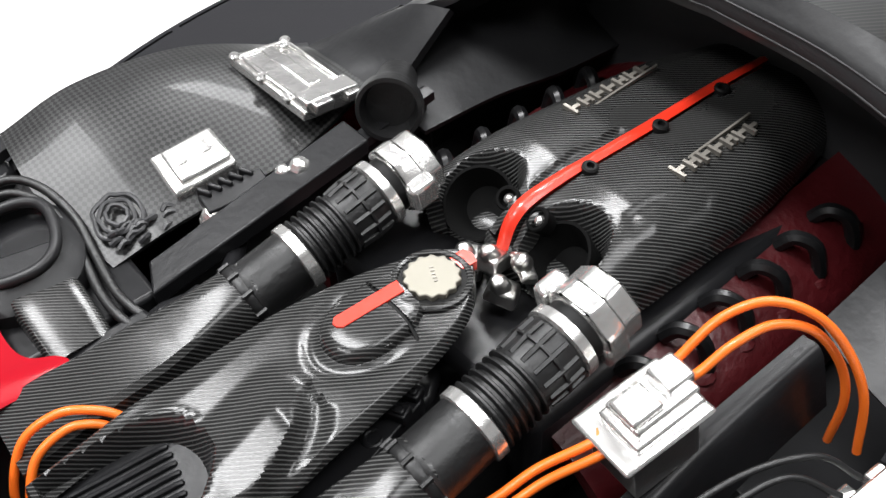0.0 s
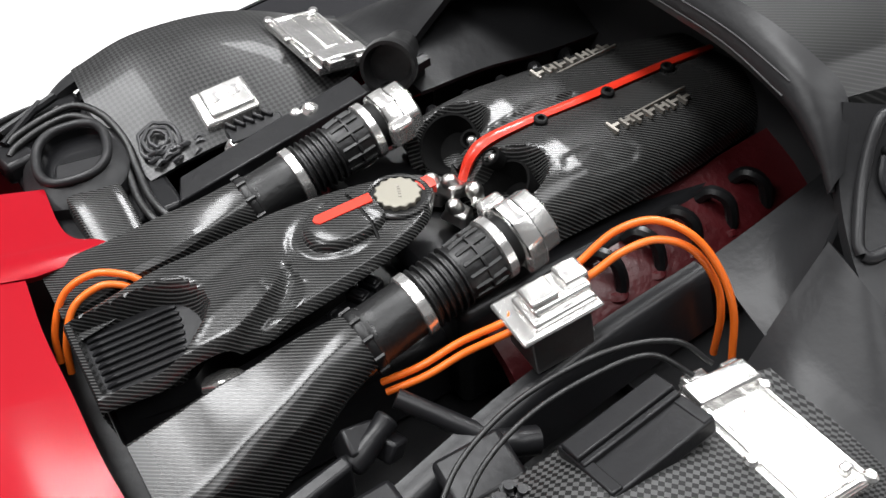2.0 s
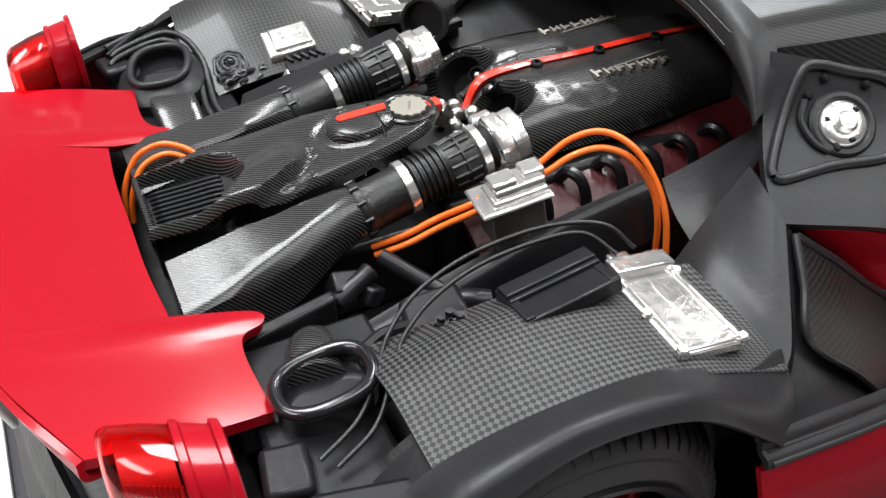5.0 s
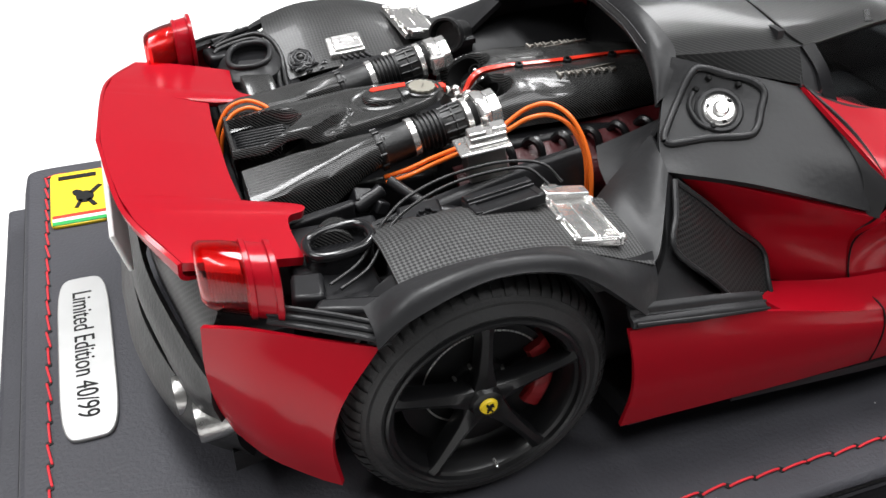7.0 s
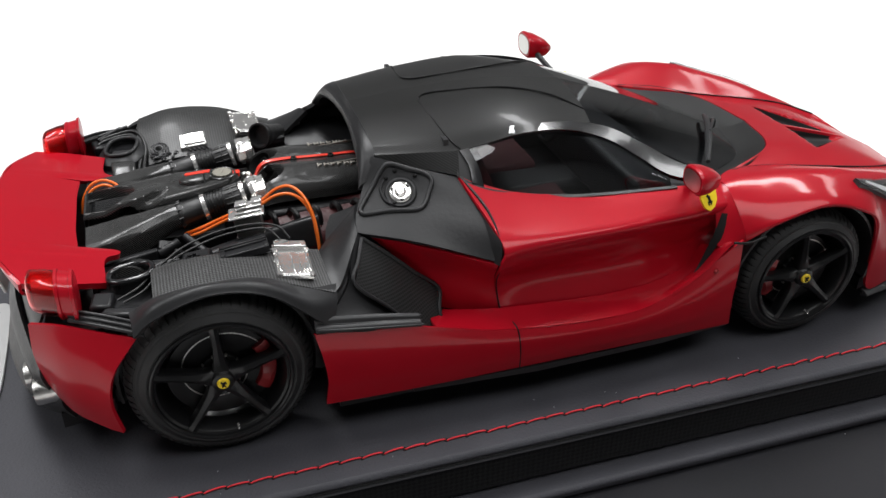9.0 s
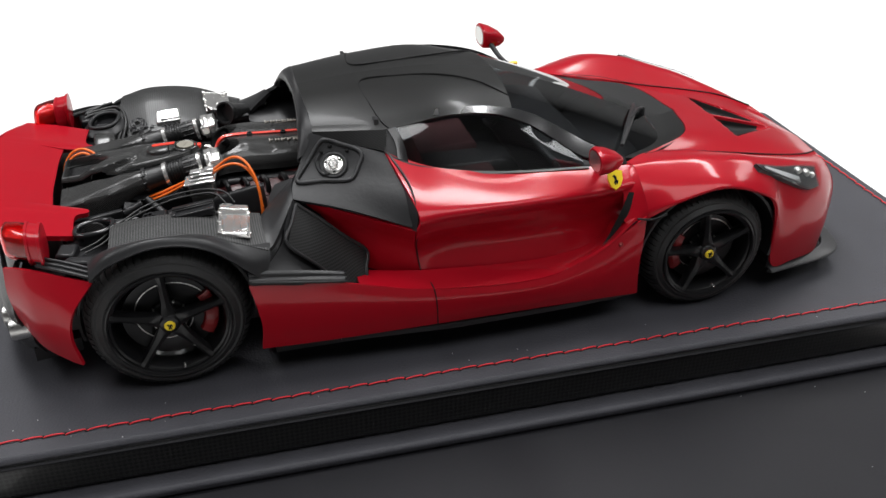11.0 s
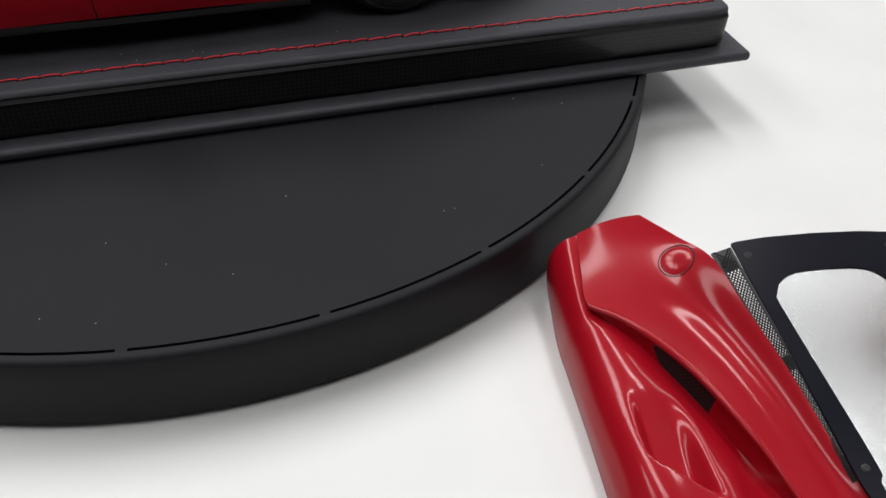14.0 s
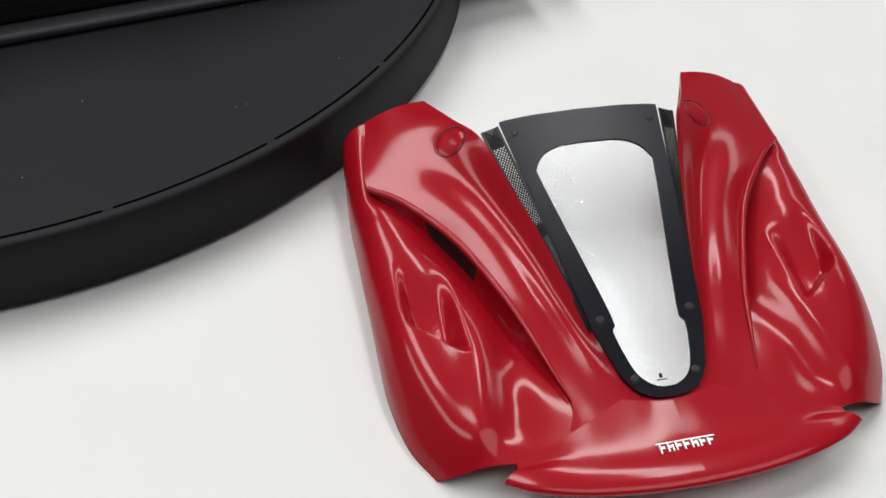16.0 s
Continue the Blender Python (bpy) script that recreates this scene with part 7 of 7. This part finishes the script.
for u, v in ((0.10, 0.30), (0.11, 0.52), (0.20, 0.21), (0.49, 0.33)):
    bm = bmesh.new()
    p = on_surface(fuel, u, v, 0.0)
    lathe(bm, p, on_surface(fuel, u, v, 0.014), ((0, 0.009), (0.6, 0.009), (1, 0.005)), 10)
    part("panel_bolt", bm, INK, car)

# ---- removed engine cover, lying on the table beside the turntable ----
cover = thing("engine_cover", "glossy red engine cover with clear window, lying on the table", "engine cover")


def scoop(q):
    """Sinks the scoop's floor, deeper towards its slanted rear lip."""
    x, y, z = q
    inner = 0.655 + 0.9 * max(0, x - 0.20) ** 1.5
    outer = 0.885 - 1.2 * max(0, 0.10 - x) ** 2
    lip = -0.035 - (0.83 - y) * 0.82
    e = ease((y - inner) / 0.085) * ease((outer - y) / 0.05) * ease((x - lip) / 0.03)
    z = z - 0.080 * e * ease((0.36 - x) / 0.42)
    # a soft ridge runs back from the lip, with a hollow beside it
    ridge = 0.64 + 0.18 * (-0.2 - x)
    back = ease((0.02 - x) / 0.2) * ease((x + 0.56) / 0.1)
    z += 0.012 * math.exp(-((y - ridge) / 0.055) ** 2) * back
    z -= 0.012 * math.exp(-((y - ridge + 0.12) / 0.07) ** 2) * ease((0.3 - x) / 0.3) * ease((x + 0.56) / 0.1)
    return np.array([x, y, z])


BUTTRESS = [
    [(1.095, 0.605, 0.885), (1.09, 0.69, 0.88), (1.085, 0.78, 0.857), (1.075, 0.87, 0.815)],
    [(0.90, 0.52, 0.935), (0.90, 0.635, 0.895), (0.89, 0.78, 0.845), (0.87, 0.90, 0.80)],
    [(0.725, 0.437, 0.968), (0.72, 0.565, 0.885), (0.71, 0.74, 0.835), (0.69, 0.912, 0.787)],
    [(0.50, 0.375, 0.918), (0.52, 0.475, 0.844), (0.54, 0.62, 0.836), (0.56, 0.775, 0.803)],
    [(0.23, 0.30, 0.862), (0.25, 0.375, 0.808), (0.29, 0.49, 0.807), (0.33, 0.605, 0.785)],
    [(-0.02, 0.245, 0.807), (0.0, 0.305, 0.768), (0.02, 0.39, 0.774), (0.04, 0.48, 0.760)],
    [(-0.20, 0.195, 0.767), (-0.19, 0.25, 0.737), (-0.17, 0.33, 0.741), (-0.15, 0.42, 0.738)],
    [(-0.42, 0.115, 0.724), (-0.42, 0.19, 0.714), (-0.41, 0.28, 0.710), (-0.40, 0.355, 0.712)],
    [(-0.60, 0.10, 0.698), (-0.60, 0.19, 0.699), (-0.58, 0.30, 0.700), (-0.54, 0.40, 0.698)]]
skin("buttress", BUTTRESS, RED, cover, 12, 8, 0.02)
skin("haunch", [
    [(1.072, 0.868, 0.812), (1.065, 0.93, 0.787), (1.058, 0.975, 0.72), (1.04, 0.985, 0.64), (1.02, 0.98, 0.56)],
    [(0.69, 0.870, 0.762), (0.69, 0.940, 0.760), (0.69, 0.985, 0.70), (0.70, 1.0, 0.61), (0.72, 0.995, 0.505)],
    [(0.60, 0.785, 0.750), (0.585, 0.90, 0.763), (0.575, 0.970, 0.713), (0.58, 0.998, 0.615), (0.585, 0.993, 0.505)],
    [(0.50, 0.705, 0.730), (0.48, 0.86, 0.765), (0.46, 0.955, 0.725), (0.46, 0.995, 0.62), (0.45, 0.99, 0.505)],
    [(0.30, 0.570, 0.662), (0.28, 0.76, 0.757), (0.27, 0.92, 0.738), (0.27, 0.99, 0.63), (0.27, 0.985, 0.505)],
    [(0.04, 0.475, 0.655), (0.02, 0.66, 0.745), (0.0, 0.88, 0.757), (0.0, 0.975, 0.65), (0.0, 0.985, 0.51)],
    [(-0.16, 0.415, 0.668), (-0.17, 0.62, 0.730), (-0.19, 0.84, 0.742), (-0.20, 0.955, 0.64), (-0.20, 0.98, 0.505)],
    [(-0.40, 0.36, 0.698), (-0.40, 0.52, 0.702), (-0.40, 0.76, 0.712), (-0.40, 0.90, 0.61), (-0.40, 0.945, 0.505)],
    [(-0.60, 0.38, 0.700), (-0.605, 0.53, 0.696), (-0.58, 0.69, 0.668), (-0.56, 0.81, 0.59), (-0.53, 0.875, 0.52)]], RED, cover, 28, 22, 0.007, shape=scoop)
skin("tail_deck", [
    [(-0.435, 0.0, 0.724), (-0.425, 0.07, 0.722), (-0.42, 0.14, 0.716), (-0.49, 0.30, 0.7065), (-0.555, 0.46, 0.704), (-0.60, 0.60, 0.692)],
    [(-0.62, 0.0, 0.716), (-0.62, 0.10, 0.716), (-0.615, 0.20, 0.713), (-0.61, 0.32, 0.709), (-0.61, 0.46, 0.705), (-0.62, 0.605, 0.693)],
    [(-0.73, 0.0, 0.735), (-0.727, 0.13, 0.733), (-0.715, 0.26, 0.729), (-0.695, 0.40, 0.722), (-0.66, 0.52, 0.713), (-0.63, 0.625, 0.696)],
    [(-0.80, 0.0, 0.728), (-0.795, 0.14, 0.726), (-0.78, 0.28, 0.721), (-0.755, 0.42, 0.713), (-0.71, 0.56, 0.70), (-0.655, 0.655, 0.682)],
    [(-0.795, 0.0, 0.69), (-0.79, 0.14, 0.688), (-0.775, 0.28, 0.684), (-0.75, 0.42, 0.677), (-0.705, 0.56, 0.666), (-0.652, 0.65, 0.652)]], RED, cover, 10, 10, 0.018)
seam_pts = [(0.69, 0.915, 0.790), (0.56, 0.778, 0.806), (0.33, 0.608, 0.788), (0.04, 0.483, 0.763), (-0.15, 0.423, 0.741), (-0.40, 0.358, 0.717)]
for s in (-1, 1):
    bm = bmesh.new()
    tube(bm, [(x, s * y, z) for x, y, z in seam_pts], (0.011, 0.015, 0.016, 0.014, 0.012, 0.003), 10, 8)
    part("crease_edge", bm, RED, cover)
    # round lid, flush with the buttress
    surf = surface(BUTTRESS, 12, 12, s)
    flat = surf[0].reshape(-1, 3)
    nrm = surf[1].reshape(-1, 3)

    def settle(x, y, lift):
        d = (flat[:, 0] - x) ** 2 + (flat[:, 1] - y) ** 2
        near = np.argsort(d)[:6]
        w = 1 / (d[near] + 1e-5)
        w /= w.sum()
        z = float((w * flat[near, 2]).sum())
        nn = (w[:, None] * nrm[near]).sum(0)
        return Vector((x, y, z)) + Vector(nn) * lift

    lx, ly = 0.785, s * 0.552
    bm = bmesh.new()
    rings = []
    for r, h in ((0.001, 0.002), (0.028, 0.002), (0.054, 0.002), (0.058, 0.000), (0.060, -0.006)):
        rings.append([bm.verts.new(settle(lx + r * math.cos(a), ly + r * math.sin(a), h)) for a in [2 * math.pi * k / 40 for k in range(40)]])
    for p, q in zip(rings, rings[1:]):
        for k in range(40):
            bm.faces.new((p[k], p[(k + 1) % 40], q[(k + 1) % 40], q[k]))
    bm.faces.new(rings[0])
    part("round_lid", bm, RED, cover)
    bm = bmesh.new()
    tube(bm, [settle(lx + 0.064 * math.cos(a), ly + 0.064 * math.sin(a), 0.0) for a in [2 * math.pi * k / 40 for k in range(41)]], 0.0030, 6, 1, False)
    part("lid_groove", bm, HEAD, cover)
    # wall under the crease: red, with a black mesh in its middle
    for name, mt, pts in (("crease_wall", RED, ((0.70, 0.915, 0.786, 0.70, 0.915, 0.765), (0.56, 0.778, 0.800, 0.56, 0.795, 0.752), (0.42, 0.665, 0.788, 0.42, 0.685, 0.715))),
                          ("vent_mesh", MESH_BLACK, ((0.47, 0.7055, 0.790, 0.47, 0.717, 0.772), (0.42, 0.667, 0.788, 0.42, 0.688, 0.718), (0.32, 0.597, 0.782, 0.31, 0.612, 0.668), (0.22, 0.553, 0.774, 0.22, 0.565, 0.658))),
                          ("crease_wall", RED, ((0.22, 0.553, 0.774, 0.22, 0.565, 0.658), (-0.15, 0.415, 0.736, -0.16, 0.427, 0.664), (-0.40, 0.350, 0.712, -0.40, 0.36, 0.688)))):
        bm = sheet(bmesh.new(), [[(a, s * b, c), (d, s * e, f)] for a, b, c, d, e, f in pts], 8, 4, 0.006)
        part(name, bm, mt, cover)

# window: black frame, clear pane, side meshes, bolts
def slope(x):
    return 0.735 + (x + 0.43) * 0.204


def even(pts, n):
    """n points evenly spaced along an open line."""
    p = [np.array(q, float) for q in pts]
    d = np.concatenate([[0], np.cumsum([np.linalg.norm(b - a) for a, b in zip(p, p[1:])])])
    at = np.linspace(0, d[-1], n)
    return [(np.interp(t, d, [q[0] for q in p]), np.interp(t, d, [q[1] for q in p])) for t in at]


outer = [(0.805, 0.0), (0.80, 0.20), (0.785, 0.345), (-0.15, 0.218), (-0.19, 0.212), (-0.37, 0.160), (-0.43, 0.122), (-0.462, 0.065), (-0.468, 0.0)]
inner = [(0.640, 0.0), (0.632, 0.13), (0.60, 0.20), (0.54, 0.24), (0.46, 0.238), (-0.13, 0.130), (-0.19, 0.142), (-0.34, 0.112), (-0.40, 0.075), (-0.425, 0.03), (-0.427, 0.0)]
oo, ii = even(outer, 60), even(spline([(x, y, 0) for x, y in inner], 6), 60)
bm = bmesh.new()
full_o = oo + [(x, -y) for x, y in oo[-2:0:-1]]
full_i = ii + [(x, -y) for x, y in ii[-2:0:-1]]
quad = [[bm.verts.new((p[0], p[1], slope(p[0]) + h)) for p in ring] for ring, h in ((full_o, 0.006), (full_i, 0.006), (full_i, -0.006), (full_o, -0.006))]
n = len(full_o)
for k in range(n):
    for r in range(4):
        bm.faces.new((quad[r][k], quad[r][(k + 1) % n], quad[(r + 1) % 4][(k + 1) % n], quad[(r + 1) % 4][k]))
window = part("window_frame", bm, FRAME, cover, "gloss black window frame")
bm = bmesh.new()
slab(bm, [(p[0], p[1], slope(p[0])) for p in full_i], -0.003, 0.001)
pane = part("pane", bm, PANE, window, "clear plastic pane", smooth=False)
pane.visible_shadow = False
bm = bmesh.new()
block(bm, (-0.385, 0.018, slope(-0.385) + 0.003), (0.018, 0.012, 0.001), (0, -11, 0))
block(bm, (-0.400, 0.018, slope(-0.40) + 0.003), (0.004, 0.04, 0.001), (0, -11, 0))
part("pane_mark", bm, INK, window)
for s in (-1, 1):
    for x, y in ((0.72, 0.295), (-0.145, 0.175), (-0.385, 0.115)):
        bm = bmesh.new()
        z = slope(x) + 0.004
        lathe(bm, (x, s * y, z), (x - 0.002, s * y, z + 0.008), ((0, 0.017), (0.6, 0.017), (0.75, 0.012), (1, 0.010)), 14)
        part("frame_bolt", bm, BLACK, window)
    # perforated strip: rows of bars with open holes
    bm = bmesh.new()

    def strip_point(t, u):
        x = 0.765 - 0.935 * t
        yo = 0.425 - (0.425 - 0.222) * t
        yi = 0.352 - (0.352 - 0.200) * t
        return Vector((x, s * (yi + (yo - yi) * u), slope(x) + 0.004 - 0.028 * u))

    for u0, u1 in ((0.0, 0.14), (0.86, 1.0)):
        a, b, c, d = strip_point(0, u0), strip_point(1, u0), strip_point(1, u1), strip_point(0, u1)
        vs = [bm.verts.new(q) for q in (a, b, c, d)] + [bm.verts.new(q + Vector((0, 0, -0.006))) for q in (a, b, c, d)]
        for f in ((0, 1, 2, 3), (7, 6, 5, 4), (0, 4, 5, 1), (1, 5, 6, 2), (2, 6, 7, 3), (3, 7, 4, 0)):
            bm.faces.new([vs[i] for i in f])
    part("mesh_border", bm, BLACK, window)
    bm = bmesh.new()
    for k in range(-6, 58):
        for dr in (1, -1):
            t0, t1 = k / 56, (k + 4 * dr) / 56
            ends = []
            for t, u in ((t0, 0.12), (t1, 0.88)):
                ends.append((t, u))
            if any(t < 0.0 or t > 1.0 for t, u in ends):
                continue
            tube(bm, [strip_point(*ends[0]), strip_point(*ends[1])], 0.0030, 4, 1)
    part("wire_mesh", bm, BLACK, window, "black diamond wire mesh", smooth=False)
    for t0, t1 in ((0.0, 0.10), (0.50, 0.56), (0.93, 1.0)):
        bm = bmesh.new()
        q = [strip_point(t0, 0.02), strip_point(t1, 0.02), strip_point(t1, 0.98), strip_point(t0, 0.98)]
        vs = [bm.verts.new(p + Vector((0, 0, -0.001))) for p in q] + [bm.verts.new(p + Vector((0, 0, -0.006))) for p in q]
        for f in ((0, 1, 2, 3), (7, 6, 5, 4), (0, 4, 5, 1), (1, 5, 6, 2), (2, 6, 7, 3), (3, 7, 4, 0)):
            bm.faces.new([vs[i] for i in f])
        part("mesh_bridge", bm, BLACK, window)
    # dark inner lining of the buttress
    bm = bmesh.new()
    sheet(bm, [[(1.07, s * 0.605, 0.868), (1.05, s * 0.62, 0.82)], [(0.90, s * 0.52, 0.918), (0.90, s * 0.535, 0.86)], [(0.725, s * 0.437, 0.952), (0.73, s * 0.452, 0.90)], [(0.52, s * 0.382, 0.908), (0.52, s * 0.395, 0.885)]], 6, 3, 0.008)
    part("inner_lining", bm, BLACK, cover)
# badge strokes on the tail, kept plain
for k in range(7):
    bm = bmesh.new()
    y = 0.105 - 0.029 * k
    z = 0.7205
    block(bm, (-0.652, y + 0.008, z), (0.030 if k else 0.038, 0.006, 0.010))
    block(bm, (-0.650, y, z), (0.009, 0.018, 0.010))
    if k in (1, 4):
        block(bm, (-0.655, y - 0.008, z), (0.024, 0.006, 0.010))
    part("badge_stroke", bm, STEEL, cover)
bm = bmesh.new()
block(bm, (-0.634, 0.018, 0.7205), (0.004, 0.21, 0.008))
part("badge_bar", bm, STEEL, cover)
turn = pose(0, 0, 0, -0.9, -1.1, 79.4)
cover.matrix_basis = Matrix.Translation(Vector((3.882, -2.767, -1.167)) * K) @ turn @ Matrix.Scale(1.034, 4) @ Matrix.Translation(Vector((-0.835, 0, 0)) * K)

# pale cable that crosses the table's far corner
bm = bmesh.new()
tube(bm, [(7.9, 3.3, -0.595), (7.35, 2.6, -0.595), (7.02, 1.98, -0.595), (6.84, 1.40, -0.595), (6.86, 0.85, -0.595), (7.15, 0.35, -0.595), (7.7, 0.0, -0.595)], 0.06, 12, 8)
tagged(part("cable", bm, PLATE), "pale grey cable lying curved on the white table", "cable")
